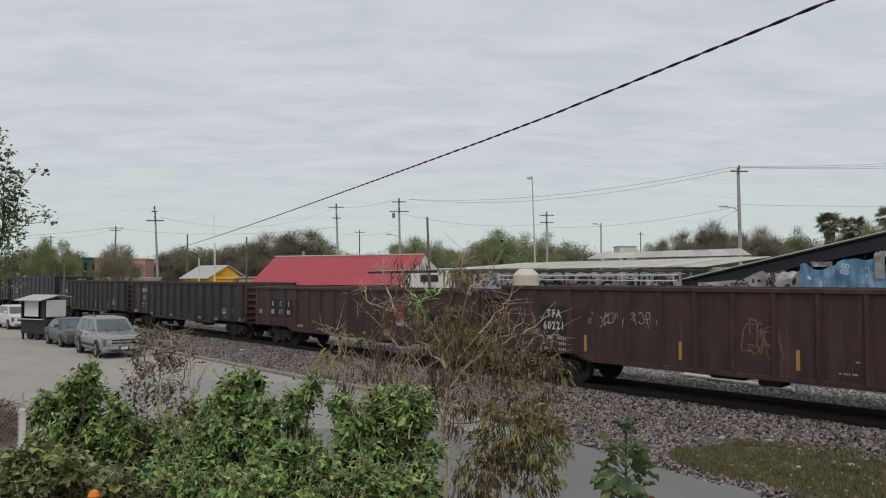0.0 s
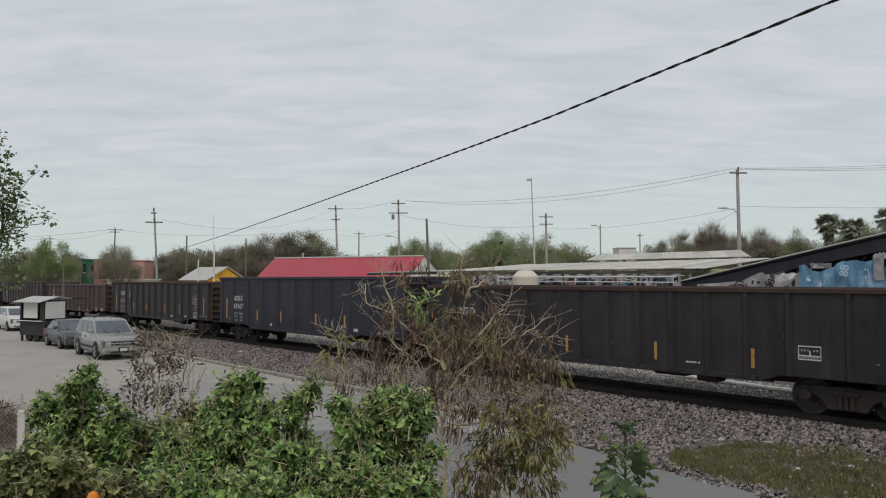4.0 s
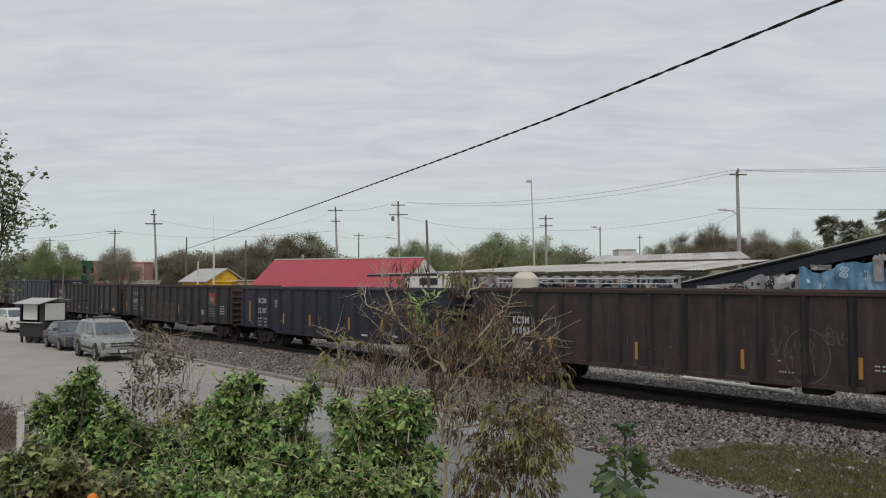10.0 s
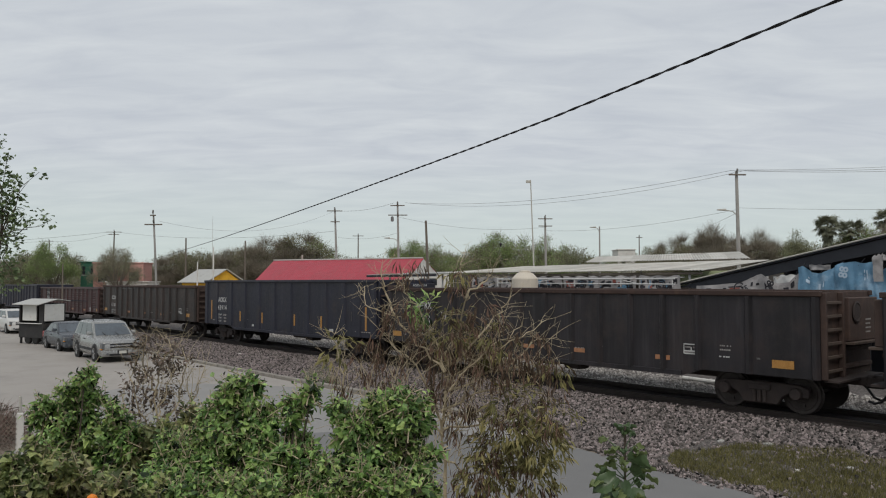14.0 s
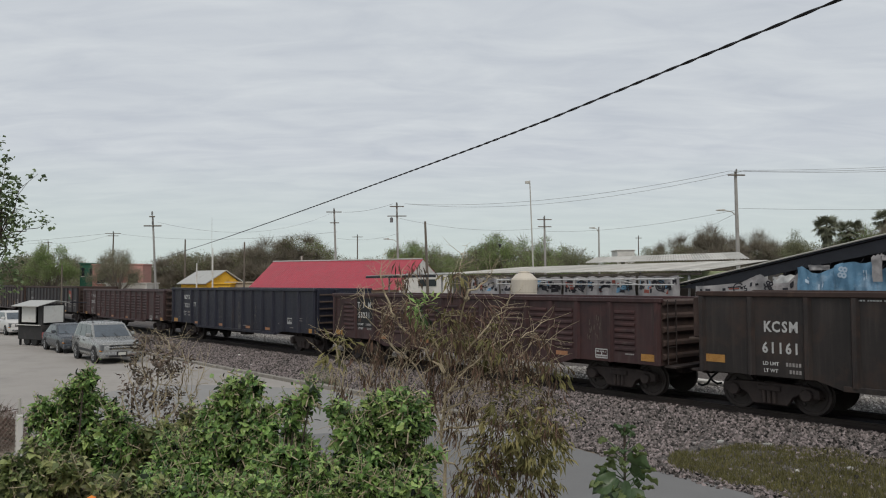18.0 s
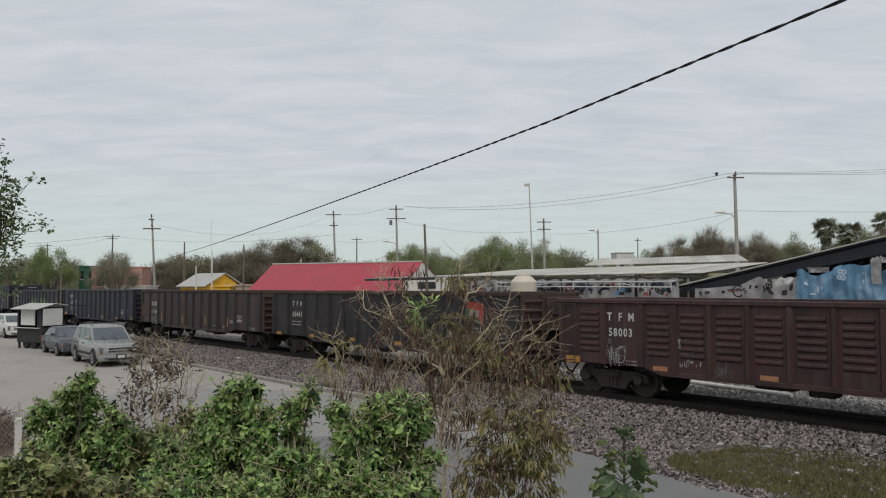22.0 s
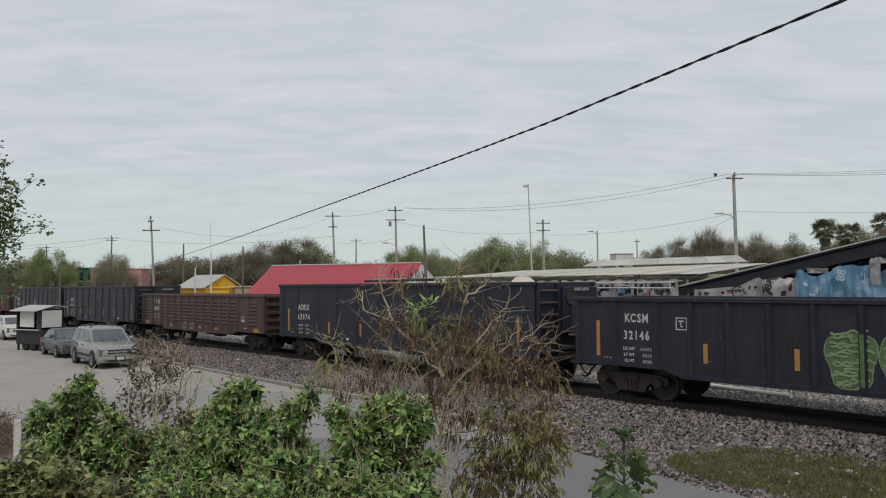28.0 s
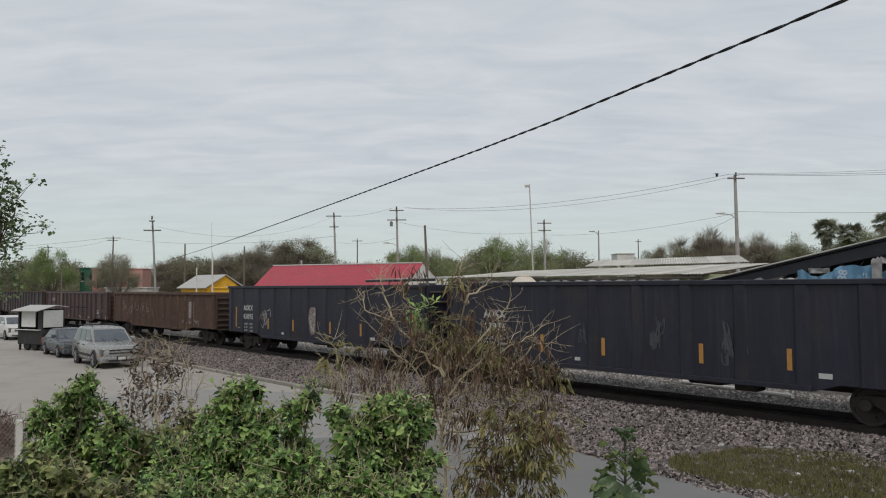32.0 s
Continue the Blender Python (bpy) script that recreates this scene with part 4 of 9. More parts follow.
WAGONS = [
    (2.92, "brown", "posts", marks_v("TFA", "60221", L, 2.92, z=2.07, gap=0.36, size=0.26, extra=[("scrawl", 3.4, 1.8, 2.4, 0.45, 7, TAG_WHITE, 0.035), ("scrawl", 8.2, 1.3, 0.9, 0.7, 4, TAG_ORANGE, 0.045)]), True, "rust-brown steel gondola wagon with faded lettering on a black patch"),
    (2.75, "brown", "posts", [("patch", x, 1.75, 0.68, 0.82, BLACK_PATCH) for x in (1.64, 2.37, 3.1)] + [("text", w, x, z, 0.3, "w") for w, x, z in (("K", 1.64, 1.94), ("C", 2.37, 1.94), ("S", 3.1, 1.94), ("80", 1.64, 1.56), ("17", 2.37, 1.56), ("80", 3.1, 1.56))] + [("tape", 0.45, 1.55, 0.3, 0.2), ("tape", 4.14, 1.02, 0.5, 0.12), ("tape", 5.84, 0.94, 0.5, 0.12), ("tape", 9.0, 0.97, 0.4, 0.1), ("tape", 10.67, 1.0, 0.5, 0.12), ("tape", 12.4, 1.06, 0.4, 0.1), ("tape", 14.94, 1.32, 0.6, 0.14), ("patch", 11.43, 1.85, 0.6, 0.6, TAG_RED), ("frame", 11.43, 1.5, 0.45, 0.25), ("smear", 1.9, 1.05, 1.6, 0.3, 16, TAG_RUSTY), ("scrawl", 8.6, 1.6, 0.4, 0.9, 2, TAG_WHITE, 0.025)], False, "rust-brown gondola wagon with spaced white letters"),
    (2.92, "black", "posts", marks_h("NDYX", "451", L, 2.92, z=2.37, gap=0.47, tapes=(0.54, 3.36, 6.46, 10.5, 12.6, 15.56), low=0.97, size=0.27), False, "soot-black steel gondola wagon with low amber strips"),
    (2.96, "black", "posts", marks_v("NDYX", "", L, 2.96, size=0.27, extra=[("scrawl", 3.6, 1.3, 0.7, 0.4, 3, TAG_WHITE, 0.03)]), False, "black steel gondola wagon with upright amber strips"),
    (3.28, "bluish", "smooth", marks_v("AOKX", "43967", L, 3.28, z=2.19, gap=0.4, clean=True, size=0.28, extra=[("end_text", "AOKX 43967"), ("scrawl", 10.26, 0.9, 0.7, 0.72, 3, TAG_WHITE, 0.06), ("sprayed_word", "V675", 11.6, 1.13, 0.36, TAG_WHITE), ("scrawl", 7.3, 1.25, 0.15, 0.75, 5, TAG_FAINT, 0.04), ("scrawl", 7.65, 1.5, 0.45, 0.35, 4, TAG_FAINT, 0.03), ("patch", 14.3, 1.05, 0.35, 0.1, WHITE_PAINT)]), False, "tall blue-black steel gondola wagon with chalk scrawls"),
    (3.02, "black", "posts", marks_v("KCSM", "61537", L, 3.02, z=2.22, gap=0.48, clean=True, size=0.28, extra=[("badge", 3.48, 2.15, 0.3), ("scrawl", 4.6, 1.55, 7.5, 0.8, 6, TAG_FAINT, 0.05), ("scrawl", 13.6, 1.6, 0.8, 0.6, 5, TAG_WHITE, 0.03)]), False, "blue-black steel gondola wagon with white lettering and chalk loops"),
    (2.79, "brown", "ribs", marks_h("TFK", "58243", L, 2.76, x=2.2, z=2.2, gap=0.4, tapes=(0.99, 4.3, 6.8, 9.44, 11.5, 14.79), low=0.92, box_z=0.99, size=0.24, extra=[*[("text", d, 1.47, 1.98 - 0.155 * k, 0.14, "g") for k, d in enumerate("58243")], ("scrawl", 5.0, 1.5, 4.5, 0.7, 8, TAG_RUSTY, 0.035), ("scrawl", 12.8, 1.4, 1.2, 0.7, 5, TAG_ORANGE, 0.04)]), False, "rusty brown gondola wagon with ribbed side panels and scrawls"),
    (2.94, "umber", "posts", marks_v("KCSM", "61093", L, 2.94, z=1.92, gap=0.33, size=0.24, extra=[("ring", 11.0, 1.45, 0.52, 0.62, TAG_RUSTY), ("scrawl", 10.0, 1.1, 1.2, 0.9, 3, TAG_RUSTY, 0.03), ("scrawl", 13.05, 1.74, 0.95, 0.45, 4, WORN_GREY, 0.045), ("scrawl", 11.4, 1.64, 0.66, 0.42, 4, TAG_RUSTY, 0.035), ("scrawl", 14.5, 1.38, 0.14, 0.62, 4, WORN_GREY, 0.03), ("scrawl", 14.76, 1.42, 0.16, 0.62, 5, WORN_GREY, 0.03), ("scrawl", 15.04, 1.4, 0.12, 0.6, 4, TAG_RUSTY, 0.03), ("bars", 12.6, 1.32, 0.34, 2, 0.09), ("scrawl", 0.8, 1.9, 0.7, 0.4, 3, TAG_ORANGE, 0.03)]), True, "rust-stained brown gondola wagon with lettering on a black patch"),
    (2.88, "bluish", "posts", marks_v("KCSM", "32107", L, 2.88, z=2.2, gap=0.48, clean=True, size=0.26, extra=[("badge", 3.48, 2.1, 0.3)]), False, "blue-black steel gondola wagon with clean white lettering"),
    (2.92, "black", "posts", [("text", "T  F  M", 2.15, 2.33, 0.3, "w"), ("text", "60592", 2.15, 1.86, 0.32, "w"), ("bars", 2.1, 1.52, 0.9, 2, 0.16), ("flag", 13.68, 2.18, 0.85, 0.75), ("bars", 13.68, 1.65, 0.75, 4, 0.13), ("bars", 14.95, 1.8, 0.5, 4, 0.13), ("patch", 12.5, 1.45, 0.36, 0.26, GREY_PAINT), ("tape", 9.22, 1.55, 0.09, 0.5), ("tape", 15.62, 1.7, 0.1, 0.45), ("bars", 9.9, 1.3, 0.3, 1, 0.12), ("bars", 3.3, 1.45, 0.35, 2, 0.16), ("tape", 0.4, 1.5, 0.07, 0.7)] + BUBBLES, False, "black gondola wagon with brown bubble graffiti and coloured emblem"),
    (2.93, "black", "posts", marks_h("WFRX", "3204", L, 2.93, z=2.29, gap=0.5, tapes=(0.5, 4.28, 7.2, 9.17, 11.98, 15.2), low=1.15, box_x=12.82, size=0.27, extra=[("text", "10", 3.15, 1.95, 0.34, "w"), ("scrawl", 5.4, 1.6, 0.8, 0.7, 3, GREY_PAINT, 0.025)]), False, "black steel gondola wagon with low amber strips"),
    (3.24, "bluish", "smooth", marks_v("AOKX", "43914", L, 3.24, z=2.2, gap=0.41, clean=True, size=0.28, extra=[("end_text", "AOKX 43914")]), False, "tall blue-black steel gondola wagon"),
    (2.92, "olive", "posts", marks_h("KCSM", "61161", L, 2.92, z=2.08, gap=0.5, tapes=(0.44, 5.08, 7.86, 10.84, 14.64), low=1.19, box_z=1.48, size=0.28, extra=[("bars", 5.0, 2.72, 2.4, 1, 0.09)]), False, "weathered dark olive gondola wagon with white lettering"),
    (2.72, "brown", "ribs", marks_h("T  F  M", "55231", L, 2.79, x=2.2, z=2.25, gap=0.4, tapes=(0.4, 3.43, 5.95, 9.32, 12.36, 15.4), low=1.05, box_z=1.13, box_x=13.82, size=0.25, extra=[("scrawl", 1.5, 1.55, 0.5, 0.3, 2, TAG_ORANGE, 0.03), ("smear", 13.6, 1.5, 0.5, 0.6, 16, TAG_RUSTY)]), True, "oxide-brown gondola wagon with ribbed side panels and a black patch"),
    (2.90, "bluish", "posts", marks_h("NDYX", "3222", L, 2.9, z=2.36, gap=0.47, size=0.26, extra=[("text", "77", 3.15, 1.95, 0.325, "w"), ("smear", 8.6, 1.05, 0.34, 1.1, 34, WORN_GREY), ("patch", 8.68, 0.98, 0.38, 0.24, WORN_GREY), ("smear", 4.18, 1.5, 0.2, 0.5, 7, TAG_FAINT), ("smear", 5.45, 1.3, 0.1, 0.4, 6, TAG_FAINT), ("smear", 5.86, 1.35, 0.08, 0.9, 9, TAG_FAINT), ("smear", 10.3, 1.1, 0.3, 1.0, 18, WORN_GREY), ("scrawl", 6.25, 1.32, 0.4, 0.14, 3, WORN_GREY, 0.03)]), False, "black gondola wagon with white lettering and pale scuffs"),
    (2.75, "brown", "ribs", marks_h("T  F  M", "58003", L, 2.82, x=2.2, z=2.24, gap=0.43, tapes=(0.51, 3.45, 6.41, 9.21, 15.36), low=0.92, box_z=1.0, size=0.25, data=(), extra=[("ring", 1.83, 1.56, 0.06, 0.07, WORN_GREY), ("scrawl", 1.72, 0.86, 0.52, 0.58, 6, TAG_WHITE, 0.026), ("bars", 2.55, 1.03, 0.36, 2, 0.1), ("scrawl", 3.96, 1.52, 0.24, 0.26, 2, TAG_WHITE, 0.026), ("scrawl", 4.1, 1.24, 0.42, 0.2, 3, WORN_GREY, 0.026), ("scrawl", 4.05, 0.98, 0.66, 0.22, 3, TAG_WHITE, 0.026), ("scrawl", 4.98, 0.82, 0.56, 0.4, 4, WORN_GREY, 0.026)]), False, "oxide-brown gondola wagon with ribbed side panels and chalk scrawls"),
    (2.91, "black", "posts", [("text", "T  F  M", 2.2, 2.33, 0.3, "w"), ("text", "60441", 2.2, 1.86, 0.32, "w"), ("bars", 2.1, 1.52, 0.8, 2, 0.14), ("flag", 13.71, 2.23, 0.85, 0.75), ("bars", 13.71, 1.68, 0.75, 4, 0.13), ("bars", 14.95, 1.8, 0.5, 4, 0.13), ("patch", 12.52, 1.47, 0.4, 0.28, GREY_PAINT), ("bars", 11.4, 1.35, 0.3, 1, 0.12)] + [("tape", k, 0.97, 0.42, 0.13) for k in (0.55, 3.45, 6.56, 9.54, 12.49, 15.57)], False, "black gondola wagon with spaced white letters and coloured emblem"),
    (2.91, "umber", "posts", marks_v("KCSM", "61164", L, 2.91, z=2.06, gap=0.48, size=0.27, extra=[("scrawl", 0.7, 1.6, 0.7, 0.6, 3, TAG_RED, 0.03), ("scrawl", 4.0, 1.5, 5.6, 0.75, 8, TAG_RUSTY, 0.035), ("scrawl", 0.5, 1.55, 0.9, 0.6, 3, TAG_RUSTY, 0.04), ("smear", 8.85, 1.6, 0.4, 0.5, 12, WORN_GREY), ("smear", 10.17, 1.2, 0.06, 0.6, 7, TAG_FAINT), ("bars", 12.6, 1.34, 0.38, 2, 0.09), ("bars", 11.78, 1.02, 0.36, 2, 0.07), ("bars", 14.45, 1.08, 0.28, 2, 0.1), ("bars", 14.95, 1.06, 0.42, 2, 0.09), ("bars", 5.0, 2.74, 2.0, 1, 0.09)]), False, "rust-stained dark gondola wagon with white lettering"),
    (2.93, "bluish", "posts", marks_h("NDYX", "3222", L, 2.93, z=2.36, gap=0.47, tapes=(0.5, 3.4, 6.45, 9.5, 12.4, 15.5), low=0.98, size=0.26, extra=[("text", "07", 3.15, 1.95, 0.325, "w"), ("bars", 3.15, 1.6, 0.4, 2, 0.12), ("smear", 8.6, 1.05, 0.3, 0.8, 14, WORN_GREY)]), False, "black steel gondola wagon with scuffed panels"),
    (2.83, "bluish", "posts", marks_v("KCSM", "32146", L, 2.83, z=2.25, gap=0.47, clean=True, size=0.26, extra=[("badge", 3.48, 2.15, 0.3), ("scrawl", 5.6, 1.4, 1.1, 0.8, 2, TAG_BROWN, 0.03)] + GREEN_TAG), False, "blue-black gondola wagon with large green graffiti"),
    (3.28, "bluish", "smooth", marks_v("AOKX", "43974", L, 3.28, z=2.24, gap=0.42, clean=True, size=0.28, extra=[("end_text", "AOKX 43974")]), False, "tall blue-black steel gondola wagon"),
    (2.79, "mauve", "ribs", marks_h("T  F  M", "56369", L, 2.86, x=2.2, z=2.31, gap=0.42, tapes=(0.8, 4.5, 8.46, 10.5, 14.95), low=0.98, box_z=1.56, size=0.26, extra=[("bubble", 6.5, 1.03, 0.34, 0.16, CAR_PAINT["mauve"], TAG_WHITE), ("bubble", 7.44, 1.02, 0.34, 0.16, CAR_PAINT["mauve"], TAG_WHITE)]), False, "faded mauve-brown gondola wagon with ribbed side panels"),
    (3.28, "bluish", "smooth", marks_v("AOKX", "43976", L, 3.28, z=2.24, gap=0.42, clean=True, size=0.28, extra=[("end_text", "AOKX 43976"), ("scrawl", 5.6, 1.5, 0.25, 0.6, 3, TAG_FAINT, 0.035), ("scrawl", 8.05, 1.5, 0.3, 0.75, 5, TAG_FAINT, 0.04), ("scrawl", 10.1, 1.2, 0.22, 0.9, 5, TAG_FAINT, 0.04), ("scrawl", 10.45, 1.5, 0.3, 0.35, 3, TAG_FAINT, 0.03), ("patch", 7.4, 1.75, 0.03, 0.6, TAG_FAINT)]), False, "tall blue-black steel gondola wagon with faint chalk marks"),
    (3.22, "bluish", "smooth", marks_v("AOKX", "43895", L, 3.22, clean=True, size=0.28, extra=[("end_text", "AOKX 43895"), ("bubble", 8.1, 1.7, 0.3, 0.6, TAG_WHITE, TAG_ORANGE), ("scrawl", 3.4, 1.3, 0.8, 0.9, 3, TAG_WHITE, 0.06)]), False, "tall black gondola wagon with a white sprayed figure"),
    (2.85, "rust", "posts", [("scrawl", 1.5, 1.3, 6.0, 1.0, 9, TAG_ORANGE, 0.07), ("scrawl", 1.5, 1.5, 5.0, 0.7, 7, TAG_WHITE, 0.05), ("patch", 12.8, 1.9, 0.7, 0.9, GREY_PAINT), ("scrawl", 11.5, 1.0, 2.5, 0.4, 6, TAG_WHITE, 0.05)], False, "orange-rusted gondola wagon covered in scrawls"),
    (2.85, "brown", "posts", marks_h("KCSM", "6", L, 2.85, size=0.27), False, "rust-brown steel gondola wagon"),
    (2.88, "umber", "posts", marks_v("KCSM", "6", L, 2.88, size=0.27), False, "dark rust-stained gondola wagon"),
    (2.73, "brown", "ribs", marks_h("T  F  M", "5", L, 2.8, x=2.42, size=0.25), False, "oxide-brown gondola wagon with ribbed side panels"),
]
TRAIN = []
CHALK = random.Random(77)
for q, (h, paint, style, marks, patch, label) in zip(Q, WAGONS):
    bits = []
    for _ in range(CHALK.randint(1, 3) if style == "smooth" else CHALK.randint(5, 8)):
        x = CHALK.uniform(0.6, L - 0.6)
        if 1.2 < x < 3.4:
            x += 3
        if CHALK.random() < 0.4:
            bits.append(("patch", x, CHALK.uniform(1.35, 1.9), 0.022, CHALK.uniform(0.12, 0.4), CHALK.choice((TAG_FAINT, WORN_GREY))))
        else:
            bits.append(("patch", x, CHALK.uniform(1.12, 1.45), CHALK.uniform(0.04, 0.13), CHALK.uniform(0.03, 0.05), CHALK.choice((GREY_PAINT, WORN_GREY))))
    marks = bits + list(marks)
    if patch:
        marks = [("patch", 2.08, h - 1.03, 0.94, 0.86, BLACK_PATCH) if style != "ribs" else ("patch", 2.24, 1.95, 1.1, 1.15, BLACK_PATCH)] + marks
    TRAIN.append((q, gondola(q, 16.05 if q == Q[10] else L, h, paint, style, marks, label)))

# ---- a second set of axes: u to the right and v away from the house ----
U_AXIS, V_AXIS = Vector((0.6563, 0.7545, 0)), Vector((-0.7545, 0.6563, 0))


def garden(u, v, z=0.0):
    return U_AXIS * u + V_AXIS * v + Vector((0, 0, z))


GARDEN_TURN = math.degrees(math.atan2(0.7545, 0.6563))

# ---- more materials ----


def leaf_surface(name, colour, per_island=0.45, through_=0.3, rough=0.5, spots=None):
    m = surface(name, colour, rough, vary=0.25, scale=5, spots=spots, spot_scale=4, spot_at=(0.45, 0.6), per_island=per_island, bump=0)
    tree = m.node_tree
    add, link = link_nodes(tree)
    b = tree.nodes["Principled BSDF"]
    t, mix = add("ShaderNodeBsdfTranslucent"), add("ShaderNodeMixShader")
    link(b.inputs["Base Color"].links[0].from_socket, t.inputs["Color"])
    mix.inputs[0].default_value = through_
    link(b.outputs[0], mix.inputs[1])
    link(t.outputs[0], mix.inputs[2])
    link(mix.outputs[0], tree.nodes["Material Output"].inputs["Surface"])
    return m


LEAF_CITRUS = leaf_surface("glossy_green_leaves", (0.225, 0.375, 0.13), 1.0, 0.42, 0.22, (0.265, 0.36, 0.13))
LEAF_DULL = leaf_surface("dull_brownish_green_leaves", (0.225, 0.28, 0.115), 0.85, 0.35, 0.42, (0.27, 0.255, 0.12))
LEAF_BIG = leaf_surface("dark_broad_leaves", (0.085, 0.135, 0.06), 0.3, 0.25, rough=0.35)
LEAF_BIG_PALE = leaf_surface("young_broad_leaves", (0.17, 0.22, 0.085), 0.4, 0.3, rough=0.45)
LEAF_RUSTY = leaf_surface("reddish_dying_leaf", (0.17, 0.07, 0.045), 0.3, 0.2, rough=0.6)
LEAF_BROWN = leaf_surface("withered_leaves", (0.125, 0.083, 0.056), 0.6, 0.12, 0.8)
LEAF_OLIVE = leaf_surface("olive_half_dry_leaves", (0.215, 0.20, 0.08), 0.6, 0.25, 0.7)
LEAF_GREY = leaf_surface("dusty_grey_dead_leaves", (0.135, 0.105, 0.082), 0.6, 0.1, 0.85)
LEAF_DARK = leaf_surface("dark_green_tree_leaves", (0.135, 0.185, 0.085), 0.4, 0.25, 0.6)
LEAF_PALM = leaf_surface("palm_fronds", (0.19, 0.20, 0.135), 0.4, 0.25, 0.6)
# Distance haze is put into the next two foliage colours, which lightens them.
HAZED_LEAF = leaf_surface("hazed_green_foliage", (0.28, 0.36, 0.145), 0.25, 0.5, 0.8)
HAZED_LEAF_DARK = leaf_surface("hazed_dark_foliage", (0.24, 0.245, 0.15), 0.25, 0.5, 0.8)
LEAF_SCRUB = leaf_surface("olive_scrub_foliage", (0.165, 0.168, 0.09), 0.3, 0.45, 0.8)
# The far twigs are lightened too, with haze in the colour.
HAZED_TWIG = surface("hazed_bare_twigs", (0.22, 0.195, 0.15), 0.9, vary=0.2, per_island=0.35, bump=0)
BARK = surface("grey_brown_bark", (0.085, 0.068, 0.052), 0.9, vary=0.3, scale=8, bump=0.5, bump_scale=60)
FAR_BARK = surface("pale_far_bark", (0.16, 0.135, 0.11), 0.9, vary=0.3, scale=4, bump=0)
DRY_STEM = surface("dry_stems", (0.41, 0.345, 0.235), 0.9, vary=0.3, scale=8, bump=0.3, bump_scale=60)
FRUIT = surface("orange_peel", (0.75, 0.22, 0.02), 0.45, vary=0.1, scale=8)
POLE_CONCRETE = surface("pole_concrete", (0.34, 0.33, 0.31), 0.9, vary=0.15, scale=1.5, spots=(0.22, 0.21, 0.19), spot_scale=2)
POLE_WOOD = surface("pole_wood", (0.16, 0.135, 0.11), 0.9, vary=0.3, scale=3, stretch=(5, 5, 0.5))
WIRE = surface("wire", (0.19, 0.19, 0.195), 0.6, vary=0.2, bump=0)
CABLE = surface("black_cable_sheath", (0.018, 0.018, 0.02), 0.6, vary=0.4, scale=2, bump=0)
RED_ROOF = surface("red_roof_sheet", (0.40, 0.038, 0.06), 0.6, vary=0.12, scale=0.5, spots=(0.29, 0.05, 0.06), spot_scale=0.35, spot_at=(0.5, 0.8), streaks=(0.27, 0.05, 0.06), streak_at=(0.45, 0.7))
WHITE_WALL = surface("white_plaster", (0.68, 0.66, 0.62), 0.9, vary=0.1, scale=1, spots=(0.45, 0.43, 0.4), spot_scale=1.2)
BEIGE_WALL = surface("beige_plaster", (0.45, 0.38, 0.3), 0.9, vary=0.15, scale=1, spots=(0.33, 0.28, 0.22), spot_scale=1.2)
YELLOW_WALL = surface("ochre_yellow_plaster", (0.80, 0.46, 0.045), 0.85, vary=0.1, scale=1, spots=(0.5, 0.27, 0.05), spot_scale=1.2)
PINK_WALL = surface("faded_pink_plaster", (0.55, 0.30, 0.26), 0.9, vary=0.15, scale=0.8, spots=(0.42, 0.23, 0.2), spot_scale=0.8)
GREEN_WALL = surface("dark_green_paint", (0.035, 0.13, 0.085), 0.85, vary=0.15, scale=1)
GREY_ROOF = surface("grey_roof_sheet", (0.42, 0.42, 0.40), 0.7, vary=0.12, scale=1, spots=(0.3, 0.29, 0.27), spot_scale=1)
ZINC = surface("weathered_zinc_sheet", (0.50, 0.485, 0.44), 0.6, metal=0.15, vary=0.18, scale=0.8, spots=(0.27, 0.22, 0.17), spot_scale=0.9, spot_at=(0.52, 0.75), streaks=(0.33, 0.29, 0.24), per_piece=0.14)
# Also colours the stalls' inner wall, where it stands in for shade.
DARK_ROOF = surface("dark_roof_and_stall_shade", (0.022, 0.024, 0.031), 0.8, vary=0.3, scale=2)
# Darker than the block itself: the shade inside the stalls is in the colour.
BLOCK_WALL = surface("shade_dark_block_wall", (0.13, 0.12, 0.11), 0.95, vary=0.25, scale=1, spots=(0.07, 0.065, 0.06), spot_scale=1.2)
WINDOW_DARK = surface("dark_window_glass", (0.03, 0.035, 0.04), 0.15, vary=0.2, bump=0)
STEEL_WHITE = surface("white_painted_tube", (0.55, 0.55, 0.54), 0.6, vary=0.15, scale=2, spots=(0.3, 0.24, 0.19), spot_scale=4)
TANK_BEIGE = surface("beige_tank_plastic", (0.60, 0.54, 0.45), 0.55, vary=0.06, scale=2, spots=(0.48, 0.42, 0.34), spot_scale=2)
TARP_BLUE = surface("blue_tarp", (0.12, 0.25, 0.375), 0.6, vary=0.25, scale=1.4, spots=(0.36, 0.48, 0.60), spot_scale=1.5, spot_at=(0.52, 0.7), bump=0.5, bump_scale=6)
TARP_PRINT = surface("pale_print_on_tarp", (0.42, 0.52, 0.62), 0.7, vary=0.2, scale=3, bump=0)
BANNER = surface("dirty_white_banner", (0.34, 0.325, 0.325), 0.75, vary=0.3, scale=1.5, spots=(0.2, 0.18, 0.18), spot_scale=2, bump=0.4, bump_scale=6)
BANNER_INK = surface("banner_ink", (0.025, 0.024, 0.03), 0.7, vary=0.3, scale=3, bump=0)
BANNER_RED = surface("faded_red_ink", (0.30, 0.09, 0.07), 0.7, vary=0.3, scale=3, bump=0)
LIME = surface("lime_painted_panel", (0.40, 0.44, 0.25), 0.8, vary=0.2, scale=2, spots=(0.2, 0.22, 0.1), spot_scale=2)
